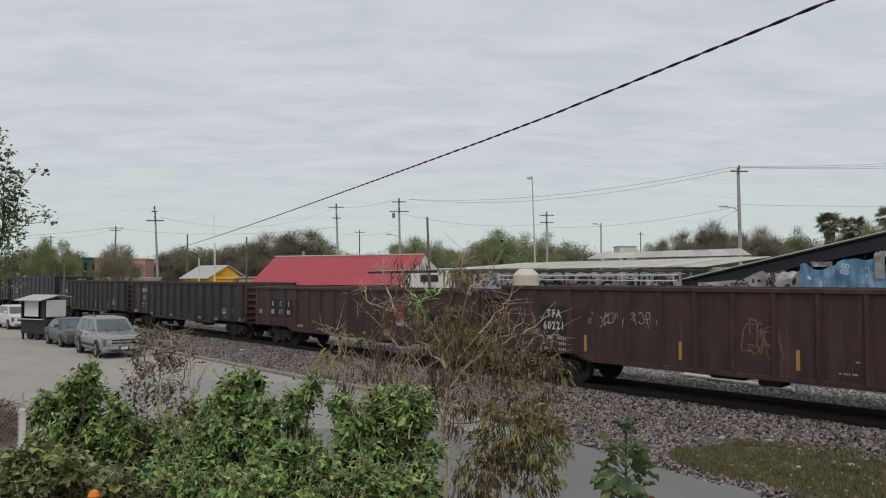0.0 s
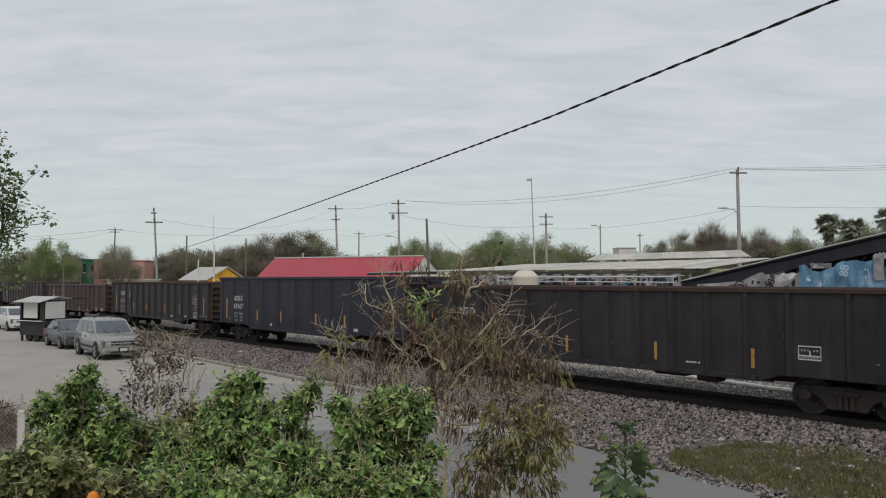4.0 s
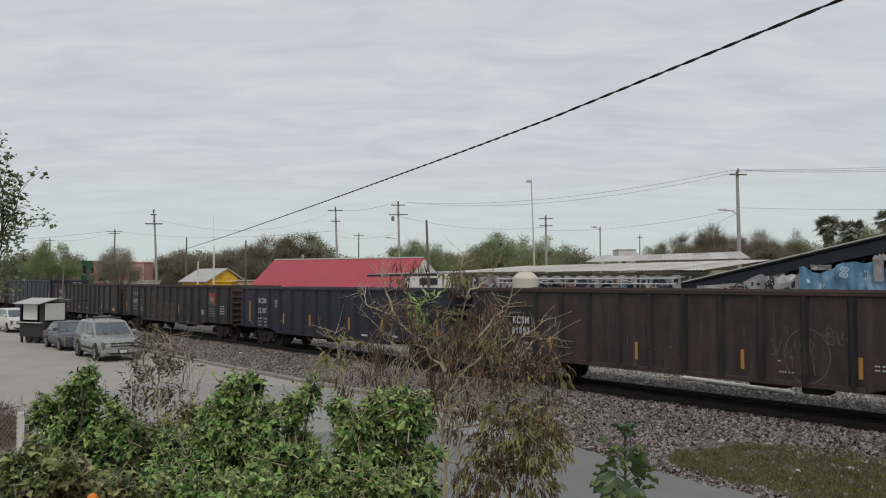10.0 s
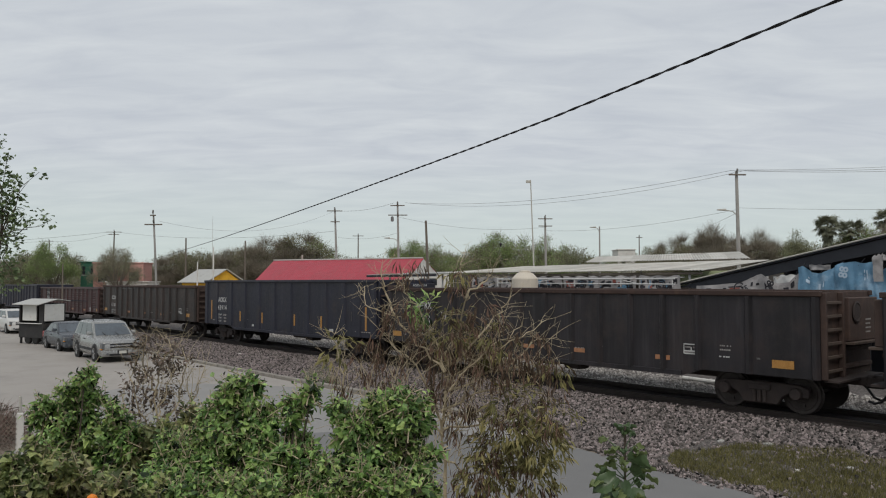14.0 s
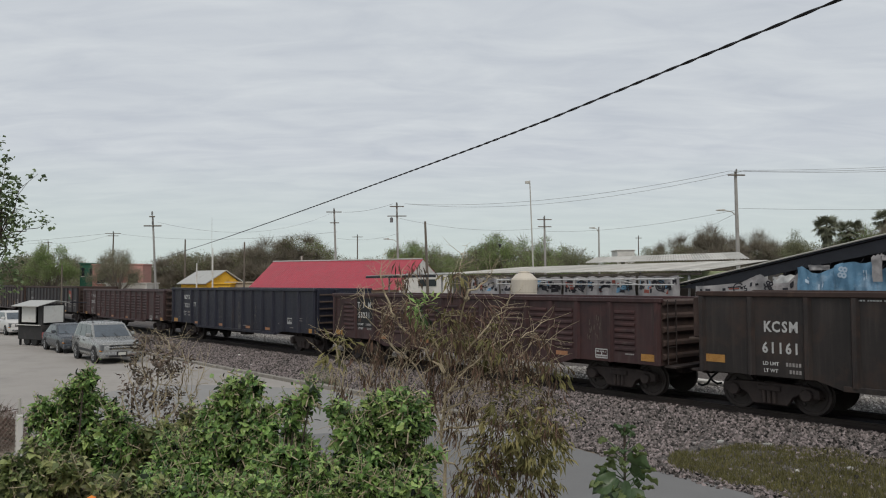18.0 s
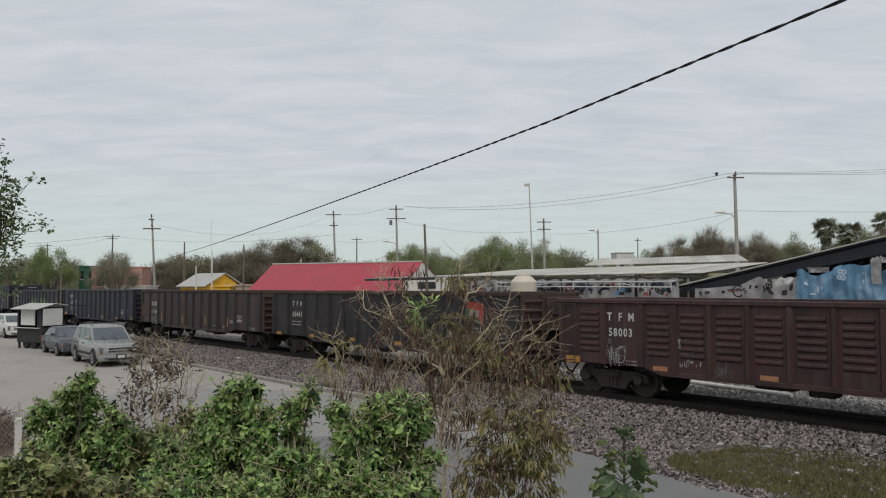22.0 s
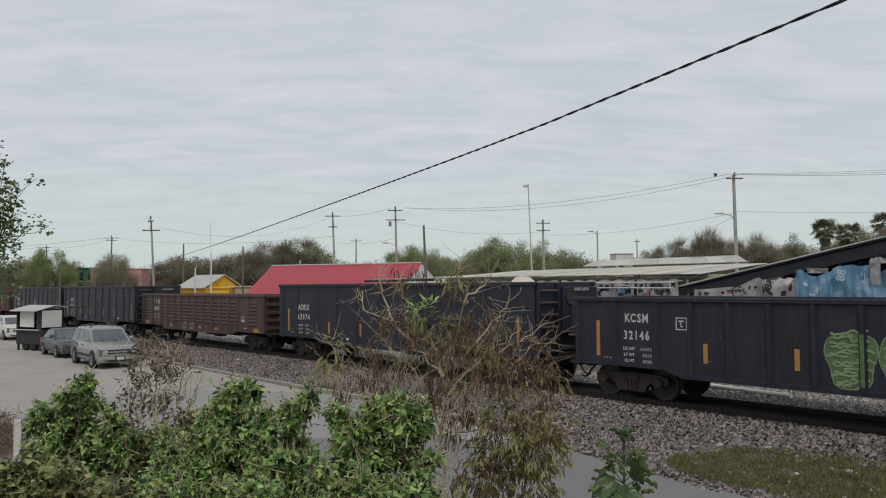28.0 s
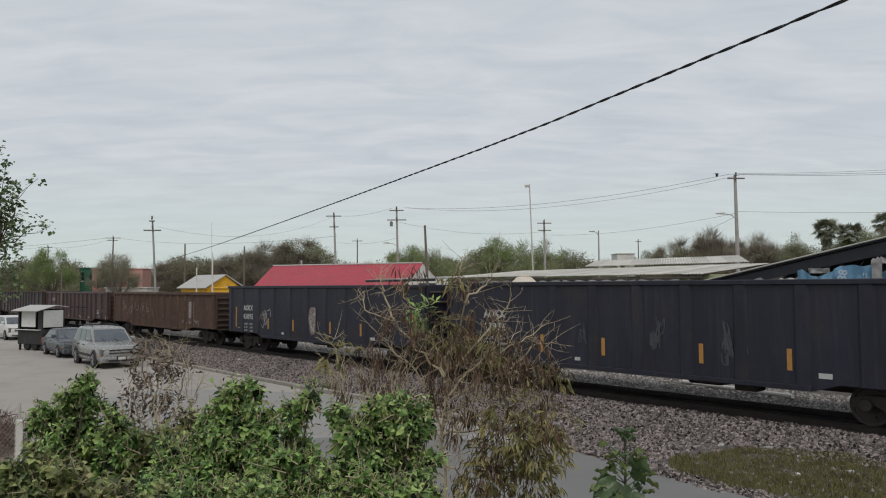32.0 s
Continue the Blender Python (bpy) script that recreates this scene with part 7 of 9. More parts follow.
def water_tank():
    t = thing("water_tank", (-22.6, 24.4, 0), "beige plastic rooftop water tank on a block stand", "water tank")
    part("stand", box((-0.55, -0.5, 0.2), (0.55, 0.5, 2.75), 0.02), CONCRETE, t)
    part("tank", lathe([(0.52, 2.75), (0.56, 2.8), (0.56, 3.05), (0.545, 3.1), (0.56, 3.15), (0.56, 3.68), (0.53, 3.74), (0.34, 3.93), (0.22, 3.97)], 28), TANK_BEIGE, t)
    part("lid", lathe([(0.24, 3.96), (0.25, 4.0), (0.22, 4.04), (0.05, 4.06)], 20), TANK_BEIGE, t)
    part("pipe", tube([(0.5, -0.2, 2.9), (0.7, -0.25, 2.9), (0.72, -0.25, 0.3)], 0.02, 6), STEEL_WHITE, t)


water_tank()

# ---- trees ----


def leaf_cloud(centres, count, size, seed, droop=0.0, slim=0.42, fold=0.2, clump=0.0):
    """Small folded leaves scattered over lobes (centre, radii), denser towards the outside, gathered in clumps."""
    rnd = random.Random(seed)
    pts, tris = [], []
    total = sum(r[0] * r[2] for _, r in centres)
    for c, r in centres:
        k = max(1, int(count * r[0] * r[2] / total))
        made = 0
        while made < k:
            d = Vector((rnd.gauss(0, 1), rnd.gauss(0, 1), rnd.gauss(0, 1))).normalized()
            rad = rnd.uniform(0.45, 1.0) ** 0.6 * (1 + 0.28 * noise.noise(d * 2.1 + Vector(c)))
            hub = Vector((c[0] + d.x * r[0] * rad, c[1] + d.y * r[1] * rad, c[2] + d.z * r[2] * rad))
            group = 1 if clump == 0 else rnd.randint(4, 9)
            for _ in range(group):
                p = hub + Vector((rnd.gauss(0, clump), rnd.gauss(0, clump), rnd.gauss(0, clump * 0.8)))
                way = (d * 0.9 + Vector((rnd.gauss(0, 0.6), rnd.gauss(0, 0.6), rnd.gauss(0.1, 0.5) - droop))).normalized()
                s = size * rnd.uniform(0.6, 1.3)
                side = way.cross(Vector((rnd.gauss(0, 0.5), rnd.gauss(0, 0.5), 1))).normalized()
                up = side.cross(way)
                i = len(pts)
                pts += [p, p + way * s * 0.5 + side * s * slim * 0.5 + up * s * fold * 0.4, p + way * s - up * s * 0.12, p + way * s * 0.5 - side * s * slim * 0.5 + up * s * fold * 0.4, p + way * s * 0.52]
                tris += [(i, i + 1, i + 4), (i + 1, i + 2, i + 4), (i + 2, i + 3, i + 4), (i + 3, i, i + 4)]
                made += 1
    return sheet(pts, tris, "leaves")


def limbs(base, tips, r, seed, wob=0.12, n=6, part_at=0.42):
    """A trunk that parts into limbs towards the tips."""
    rnd = random.Random(seed)
    base = Vector(base)
    bm = bmesh.new()
    fork = base + (sum((Vector(t) for t in tips), Vector()) / len(tips) - base) * part_at
    add_rod(bm, base, fork, r, r * 0.7, 8)
    for t in tips:
        t = Vector(t)
        old, rr = fork, r * 0.5
        for k in range(1, 5):
            f = k / 4
            p = fork.lerp(t, f) + Vector((rnd.gauss(0, wob), rnd.gauss(0, wob), rnd.gauss(0, wob * 0.5))) * (t - fork).length * 0.25 * (1 - f * 0.5)
            add_rod(bm, old, p, rr, rr * 0.7, 5)
            old, rr = p, rr * 0.7
    return bm


def twig_cloud(lobes, count, length, width, seed, up=0.6):
    """Many fine bare twigs that point outwards and up."""
    rnd = random.Random(seed)
    pts, tris = [], []
    for _ in range(count):
        c, r = rnd.choice(lobes)
        d = Vector((rnd.gauss(0, 1), rnd.gauss(0, 1), rnd.gauss(0.2, 1))).normalized()
        f = rnd.uniform(0.3, 1.0)
        p = Vector((c[0] + d.x * r[0] * f, c[1] + d.y * r[1] * f, c[2] + d.z * r[2] * f))
        way = (d + Vector((rnd.gauss(0, 0.4), rnd.gauss(0, 0.4), up + rnd.gauss(0, 0.3)))).normalized()
        l_ = length * rnd.uniform(0.5, 1.3)
        side = way.cross(Vector((rnd.gauss(0, 1), rnd.gauss(0, 1), rnd.gauss(0, 1)))).normalized() * width
        i = len(pts)
        mid = p + way * l_ * 0.5 + side * rnd.uniform(-2, 2)
        pts += [p - side, p + side, mid + side * 0.6, mid - side * 0.6, p + way * l_]
        tris += [(i, i + 1, i + 2), (i, i + 2, i + 3), (i + 3, i + 2, i + 4)]
    return sheet(pts, tris, "twigs")


def fine_leaves(lobes, count, size, seed, clump):
    """Very many tiny leaves scattered over lobes (centre, radii), for crowns that stand far off."""
    rng = np.random.default_rng(seed)
    c, r = np.array([l_[0] for l_ in lobes]), np.array([l_[1] for l_ in lobes])
    w = r[:, 0] * r[:, 2]
    pick = rng.choice(len(lobes), count, p=w / w.sum())

    def unit(v):
        return v / np.linalg.norm(v, axis=1, keepdims=True)
    d = unit(rng.normal(size=(count, 3)))
    p = c[pick] + d * r[pick] * rng.uniform(0.3, 1.0, (count, 1)) ** 0.6 + np.clip(rng.normal(0, clump, (count, 3)), -1.6 * clump, 1.6 * clump)
    way = unit(0.5 * d + rng.normal(0, 0.7, (count, 3)))
    side = unit(np.cross(way, rng.normal(size=(count, 3))))
    s = size * rng.uniform(0.6, 1.3, (count, 1))
    pts = np.stack([p, p + way * s * 0.5 + side * s * 0.3, p + way * s, p + way * s * 0.5 - side * s * 0.3], 1).reshape(-1, 3)
    return sheet(pts.tolist(), np.arange(4 * count).reshape(-1, 4).tolist(), "leaves")


CROWNS = {}
TREE_LABELS = {"green": "bushy green tree beyond the railway", "dark": "dark green tree beyond the railway", "bare": "leafless grey-brown thicket tree beyond the railway", "mixed": "thinly leaved tree with bare branches beyond the railway", "thin": "sparse tree with dark leaves in front of a pink house"}


def crown_parts(kind, seed):
    """Trunk, leaves and twigs of a tree ten metres high and four in radius."""
    if (kind, seed) not in CROWNS:
        rnd = random.Random(seed * 7 + len(kind))
        lobes = []
        for k in range(rnd.randint(34, 44)):
            a, f = rnd.uniform(0, 6.3), rnd.random() ** 0.6
            z = 10 * (0.22 + 0.64 * math.sqrt(max(0.0, 1 - 0.8 * f * f)) * rnd.uniform(0.45, 1.0))
            s = 4 * rnd.uniform(0.09, 0.23)
            lobes.append(((3.2 * f * math.cos(a), 3.2 * f * math.sin(a), z), (s, s, s * rnd.uniform(0.5, 0.9))))
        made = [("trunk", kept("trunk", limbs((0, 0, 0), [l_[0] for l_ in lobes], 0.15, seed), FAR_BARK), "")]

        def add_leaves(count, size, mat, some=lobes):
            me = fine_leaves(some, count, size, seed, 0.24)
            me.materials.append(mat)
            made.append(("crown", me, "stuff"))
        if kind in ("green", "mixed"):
            add_leaves(16000 if kind == "green" else 7500, 0.15, HAZED_LEAF)
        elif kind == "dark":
            add_leaves(12500, 0.15, HAZED_LEAF_DARK)
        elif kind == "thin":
            add_leaves(6000, 0.14, HAZED_LEAF_DARK, [l_ for l_ in lobes if l_[0][2] > 3])
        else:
            add_leaves(3000, 0.09, HAZED_LEAF_DARK)
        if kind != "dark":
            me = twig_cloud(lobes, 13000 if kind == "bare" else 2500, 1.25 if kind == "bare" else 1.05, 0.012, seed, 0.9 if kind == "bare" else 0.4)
            me.materials.append(HAZED_TWIG)
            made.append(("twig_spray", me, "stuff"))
        CROWNS[(kind, seed)] = made
    return CROWNS[(kind, seed)]


def far_tree(kind, n, u, v, height, spread):
    """One tree of the far row."""
    at = Matrix.Translation(garden(u, v)) @ pose(0, 0, 0, 0, 0, 77 * n) @ Matrix.Diagonal((spread / 4, spread / 4, height / 10, 1))
    t = thing("tree", at, TREE_LABELS[kind], "tree", "row of far trees")
    for name, me, sort in crown_parts(kind, n % 4):
        part(name, me, None, t, kind=sort)


# kind, u, v, height, spread
WEST_ROW = [("mixed", -67.2, 110, 8.5, 3.8), ("bare", -69.4, 120, 7.8, 4.4), ("green", -59.4, 112, 9.3, 3.8), ("green", -48.6, 96, 10.0, 3.5), ("mixed", -62.2, 130, 8.5, 3.8), ("thin", -42.3, 98, 9.0, 3.3), ("thin", -38.6, 92, 9.2, 3.0), ("bare", -38.1, 110, 8.8, 4.1), ("bare", -35.1, 112, 8.6, 4.4), ("bare", -29.8, 105, 8.7, 4.1), ("bare", -27.6, 112, 9.2, 3.8), ("bare", -22.8, 100, 10.1, 4.9), ("bare", -20.1, 104, 11.4, 5.4), ("mixed", -17.9, 108, 11.5, 4.4), ("bare", -17.2, 130, 8.6, 4.1), ("bare", -11.5, 130, 8.3, 4.4), ("green", -4.2, 95, 9.8, 3.8), ("mixed", -1.4, 98, 9.8, 3.8), ("mixed", 2, 92, 9, 3.6)]
EAST_ROW = [("green", 5.4, 105, 10, 3.6), ("green", 7.1, 98, 11.1, 4.2), ("mixed", 11.2, 92, 10.5, 4.1), ("green", 14.7, 100, 10.2, 4.1), ("dark", 16.6, 96, 9, 3.8), ("mixed", 26.1, 118, 8.5, 4.1), ("dark", 30.5, 120, 9, 3.8), ("dark", 31.2, 112, 10.4, 3.1), ("bare", 33.4, 110, 10.6, 4.1), ("bare", 35.6, 108, 11.6, 4.4), ("bare", 35.9, 100, 11.9, 4.1), ("mixed", 38.3, 100, 10.2, 3.8), ("bare", 39, 96, 10.8, 4.1), ("mixed", 43.4, 100, 10, 4.4), ("dark", 41, 88, 10.7, 2.8), ("mixed", 44.7, 92, 9.5, 3.8), ("bare", 49, 95, 9.7, 3.8), ("mixed", 50.5, 92, 12, 4.4), ("bare", 52.4, 90, 11.0, 4.4)]
for i, (kind, u, v, h, s) in enumerate(WEST_ROW + EAST_ROW):
    far_tree(kind, i, u, v, h, s)


def far_thicket():
    rnd = random.Random(77)
    lobes = []
    for k in range(230):
        v = rnd.uniform(112, 150)
        slope = rnd.uniform(-0.66, 0.66)
        p = garden(slope * v, v, rnd.uniform(1.5, 6.2) * (1.3 if slope > 0.30 else 1.0) * (0.8 + 0.25 * math.sin(slope * 31)))
        s = rnd.uniform(2.4, 4.2)
        lobes.append((tuple(p), (s, s, s * 0.62)))
    tagged(part("far_thicket", fine_leaves(lobes, 150000, 0.3, 6, 0.45), HAZED_LEAF_DARK, None, kind="stuff"), "dull green thicket along the horizon", "thicket")
    tagged(part("far_thicket_twigs", twig_cloud(lobes, 26000, 1.4, 0.022, 9), HAZED_TWIG, None, kind="stuff"), "grey bare twigs over the thicket", "thicket")


far_thicket()


def scrub_belt():
    """The unbroken belt of scrub behind the buildings: its height goes up and down along the row."""
    rnd = random.Random(41)
    # slope of the sight line, and height of the belt there
    crest = ((-0.58, 6.4), (-0.53, 6.8), (-0.385, 7.4), (-0.28, 8.0), (-0.235, 7.9), (-0.20, 9.6), (-0.15, 9.2), (-0.14, 7.0), (-0.08, 7.0), (-0.04, 7.8), (0.03, 7.6), (0.07, 8.8), (0.10, 7.9), (0.19, 7.6), (0.21, 6.6), (0.26, 6.6), (0.28, 7.8), (0.33, 9.0), (0.40, 8.6), (0.50, 9.0), (0.56, 9.8), (0.60, 9.6))
    lobes = []
    for _ in range(420):
        k = rnd.uniform(-0.58, 0.60)
        if -0.47 < k < -0.37:
            continue
        for (k0, z0), (k1, z1) in zip(crest, crest[1:]):
            if k0 <= k <= k1:
                top = z0 + (z1 - z0) * (k - k0) / (k1 - k0)
        v = rnd.uniform(98, 112)
        r = rnd.uniform(0.8, 1.9)
        z = max(r * 0.6, (top - 0.7 * r) * (1 - 0.75 * rnd.random() ** 1.8) + rnd.gauss(0, 0.25))
        lobes.append((tuple(garden(k * v, v, z)), (r, r, r * 0.7)))
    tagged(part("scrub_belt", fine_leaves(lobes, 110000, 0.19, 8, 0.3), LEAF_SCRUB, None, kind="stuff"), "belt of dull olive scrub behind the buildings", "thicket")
    tagged(part("scrub_twigs", twig_cloud(lobes, 34000, 1.0, 0.012, 12, 0.9), HAZED_TWIG, None, kind="stuff"), "bare grey twigs standing over the scrub", "thicket")


scrub_belt()


def palm(u, v, height, seed, label, full=1.0):
    """A fan palm: a dome of fan fronds over a skirt of hanging ones."""
    rnd = random.Random(seed)
    t = thing("palm_tree", garden(u, v), label, "palm tree", "palms beyond the stalls")
    part("trunk", tube([(0.1 * math.sin(k), 0, height * k / 6) for k in range(7)], [0.3 - 0.015 * k for k in range(7)], 8), BARK, t)
    for k in range(int(120 * full)):
        a = rnd.uniform(0, 6.3)
        skirt = k % 5 > 2
        lift = rnd.uniform(-4.5, -1.6) if skirt else rnd.uniform(-0.9, 1.6)
        way = Vector((math.cos(a), math.sin(a), lift)).normalized()
        hub = Vector((0.1, 0, height - (rnd.uniform(0.1, 2.1) if skirt else 0)))
        tip = hub + way * (rnd.uniform(0.35, 0.8) if skirt else rnd.uniform(0.6, 1.15))
        side = way.cross(Vector((0, 0, 1))).normalized()
        pts, tris = [hub + side * 0.02, hub - side * 0.02, tip], [(0, 1, 2)]
        up = side.cross(way)
        for j in range(13):
            b = -1.3 + 2.6 * j / 12
            d = (way * math.cos(b) + side * math.sin(b) - Vector((0, 0, 0.45 * abs(math.sin(b)) + 0.15))).normalized()
            w = d.cross(up).normalized() * 0.06
            i = len(pts)
            l_ = rnd.uniform(0.65, 1.05)
            pts += [tip, tip + d * l_ * 0.5 + w, tip + d * l_ * 0.5 - w, tip + d * l_ - Vector((0, 0, 0.08))]
            tris += [(i, i + 1, i + 2), (i + 1, i + 3, i + 2)]
        part("frond", sheet(pts, tris, "frond"), LEAF_PALM, t)
    return t


palm(45.3, 90, 10.05, 1, "fan palm with a shaggy round crown")
palm(49.1, 92, 9.7, 2, "thinner fan palm beside another palm", 0.8)
palm(54.6, 94, 11.1, 4, "fan palm standing behind the dark roof")

# ---- plants in front of the house ----


def shoot_cloud(lobes, shoots, size, seed):
    """Leafy shoots in uneven bunches: each a short stem set with drooping folded leaves. Returns the leaves and the stems."""
    rnd = random.Random(seed)
    pts, tris, stems = [], [], bmesh.new()
    total = sum(r[0] ** 1.7 for _, r in lobes)
    for c, r in lobes:
        for _ in range(max(5, int(shoots * r[0] ** 1.7 / total))):
            for attempt in range(14):
                d = Vector((rnd.gauss(0, 1), rnd.gauss(0, 1), rnd.gauss(0.2, 1))).normalized()
                rad = rnd.uniform(0.15, 1.0) * (1 + 0.75 * noise.noise(d * 1.9 + Vector(c) * 3))
                p = Vector((c[0] + d.x * r[0] * rad, c[1] + d.y * r[1] * rad, c[2] + d.z * r[2] * rad))
                if noise.noise(p * 6.5) > 0.2:
                    break
            way = (d * 0.6 + Vector((rnd.gauss(0, 0.45), rnd.gauss(0, 0.45), 0.6 + rnd.gauss(0, 0.35)))).normalized()
            l_ = rnd.uniform(0.08, 0.2) if rnd.random() < 0.85 else rnd.uniform(0.2, 0.34)
            p = p - way * l_ * 0.5
            add_rod(stems, p, p + way * l_, 0.005, 0.002, 4)
            n = rnd.randint(6, 10)
            big = size * rnd.uniform(0.75, 1.5)
            across = way.orthogonal().normalized()
            over = way.cross(across)
            for k in range(n):
                f = (k + 0.5) / n
                a = 2.4 * k + rnd.uniform(-0.5, 0.5)
                out = across * math.cos(a) + over * math.sin(a)
                tip = (out * (1.0 - 0.35 * f) + way * (0.1 + 0.5 * f) - Vector((0, 0, rnd.uniform(0.1, 0.6)))).normalized()
                s = big * (0.6 + 0.55 * math.sin(math.pi * min(1, f + 0.2))) * rnd.uniform(0.75, 1.25)
                side = tip.cross(way)
                side = side.normalized() if side.length > 1e-3 else over
                side = (side + over * rnd.gauss(0, 0.3)).normalized()
                up = side.cross(tip)
                q = p + way * l_ * f
                i = len(pts)
                w = s * rnd.uniform(0.22, 0.34)
                pts += [q, q + tip * s * 0.4 + side * w + up * s * 0.06, q + tip * s * 0.42 - up * s * 0.02, q + tip * s * 0.4 - side * w + up * s * 0.06, q + tip * s * 0.75 + side * w * 0.6 - up * s * 0.02, q + tip * s * 0.75 - side * w * 0.6 - up * s * 0.02, q + tip * s - up * s * 0.2]
                tris += [(i, i + 1, i + 2), (i, i + 2, i + 3), (i + 1, i + 4, i + 2), (i + 2, i + 5, i + 3), (i + 2, i + 4, i + 6), (i + 2, i + 6, i + 5)]
    return sheet(pts, tris, "shoots"), stems


def green_shrub(base, lobes, count, size, seed, label, fruit=(), leaf=None):
    """A citrus tree: limbs from the trunk into each lobe (u, v, z, radius), filled with leafy shoots."""
    s = thing("citrus_tree", base, label, "shrub", "green shrubs in front of the house")
    rnd = random.Random(seed)
    o = Vector(base)
    fork = Vector((0, 0, 1.1))
    trunk = rod((0, 0, 0), fork, 0.06, 0.045, 8)
    balls = []
    for u, v, z, r in lobes:
        t = garden(u, v, z) - o
        balls.append((tuple(t), (r * 0.88,) * 3))
        if r > 0.06 and rnd.random() < 0.4:
            for k in range(3):
                balls.append((tuple(t + Vector((rnd.gauss(0, 0.5) * r, rnd.gauss(0, 0.5) * r, r * 0.9 + 0.05 * k))), (0.03 - 0.006 * k,) * 3))
        for _ in range(3):
            d = Vector((rnd.gauss(0, 1), rnd.gauss(0, 1), rnd.gauss(0.3, 0.9))).normalized() * (r * rnd.uniform(0.7, 1.25) + 0.02)
            balls.append((tuple(t + d), (r * 0.28 + 0.012,) * 3))
        mid = fork.lerp(t, 0.5) + Vector((t.x * 0.18 + rnd.gauss(0, 0.05), t.y * 0.18 + rnd.gauss(0, 0.05), -0.05))
        line = [fork * (1 - k / 6) ** 2 + mid * 2 * (k / 6) * (1 - k / 6) + t * (k / 6) ** 2 for k in range(7)]
        for k in range(6):
            add_rod(trunk, line[k], line[k + 1], 0.018 * (1 - 0.13 * k), 0.018 * (1 - 0.13 * (k + 1)), 5)
    part("trunk", trunk, BARK, s)
    leaves, stems = shoot_cloud(balls, count, size, seed)
    part("foliage", leaves, leaf or LEAF_CITRUS, s, kind="stuff")
    part("twig_spray", stems, DRY_STEM, s, kind="stuff")
    for f in fruit:
        part("fruit", lathe([(0.005, -0.035), (0.025, -0.025), (0.036, 0), (0.025, 0.026), (0.005, 0.036)], 12), FRUIT, s, "ripe orange fruit", at=tuple(Vector(f) - o))


WEST_LOBES = [(-2.78, 6.01, 2.85, 0.032), (-2.89, 6.18, 2.75, 0.064), (-2.80, 6.16, 2.65, 0.064), (-2.92, 6.04, 2.63, 0.064), (-3.08, 6.10, 2.60, 0.048), (-3.16, 6.09, 2.52, 0.048), (-3.01, 6.14, 2.48, 0.096), (-2.81, 6.17, 2.48, 0.120), (-2.56, 6.00, 2.53, 0.064), (-2.50, 5.99, 2.41, 0.088), (-2.71, 6.18, 2.29, 0.144), (-2.92, 6.08, 2.32, 0.128), (-3.14, 6.16, 2.32, 0.072), (-2.89, 6.09, 2.17, 0.200), (-2.60, 6.15, 2.16, 0.180), (-2.41, 6.03, 2.22, 0.080)]
green_shrub(garden(-2.85, 6.10), WEST_LOBES, 980, 0.054, 31, "leafy green citrus tree with glossy leaves")
GAP_LOBES = [(-2.49, 6.40, 2.30, 0.09), (-2.27, 6.19, 2.33, 0.11), (-2.36, 6.19, 2.18, 0.15), (-2.19, 6.31, 2.20, 0.16), (-2.12, 6.41, 2.36, 0.08), (-2.51, 6.27, 2.01, 0.16), (-2.22, 6.23, 2.02, 0.17)]
green_shrub(garden(-2.35, 6.30), GAP_LOBES, 330, 0.070, 35, "lower dull green citrus growth with many bare twigs", leaf=LEAF_DULL)
MIDDLE_LOBES = [(-1.43, 5.48, 2.83, 0.033), (-1.48, 5.39, 2.79, 0.049), (-1.35, 5.43, 2.75, 0.066), (-1.58, 5.49, 2.70, 0.049), (-1.64, 5.50, 2.62, 0.049), (-1.45, 5.44, 2.66, 0.098), (-1.27, 5.44, 2.66, 0.057), (-1.20, 5.43, 2.57, 0.049), (-1.68, 5.49, 2.53, 0.066), (-1.46, 5.45, 2.50, 0.131), (-1.21, 5.39, 2.48, 0.098), (-1.08, 5.58, 2.50, 0.041), (-0.97, 5.51, 2.42, 0.033), (-1.82, 5.53, 2.40, 0.082), (-1.86, 5.42, 2.36, 0.120)]
MIDDLE_LOW = [(-1.55, 5.47, 2.36, 0.19), (-1.27, 5.44, 2.34, 0.18), (-0.98, 5.26, 2.39, 0.09), (-0.89, 5.31, 2.33, 0.06), (-1.68, 5.40, 2.21, 0.17), (-1.37, 5.40, 2.17, 0.18), (-1.06, 5.45, 2.17, 0.15), (-1.86, 5.33, 2.20, 0.14), (-1.07, 5.43, 2.71, 0.02), (-0.99, 5.39, 2.75, 0.02), (-0.89, 5.30, 2.82, 0.02), (-1.01, 5.37, 2.66, 0.02)]
green_shrub(garden(-1.39, 5.50), MIDDLE_LOBES + MIDDLE_LOW, 1650, 0.050, 32, "leafy green citrus tree with glossy leaves")
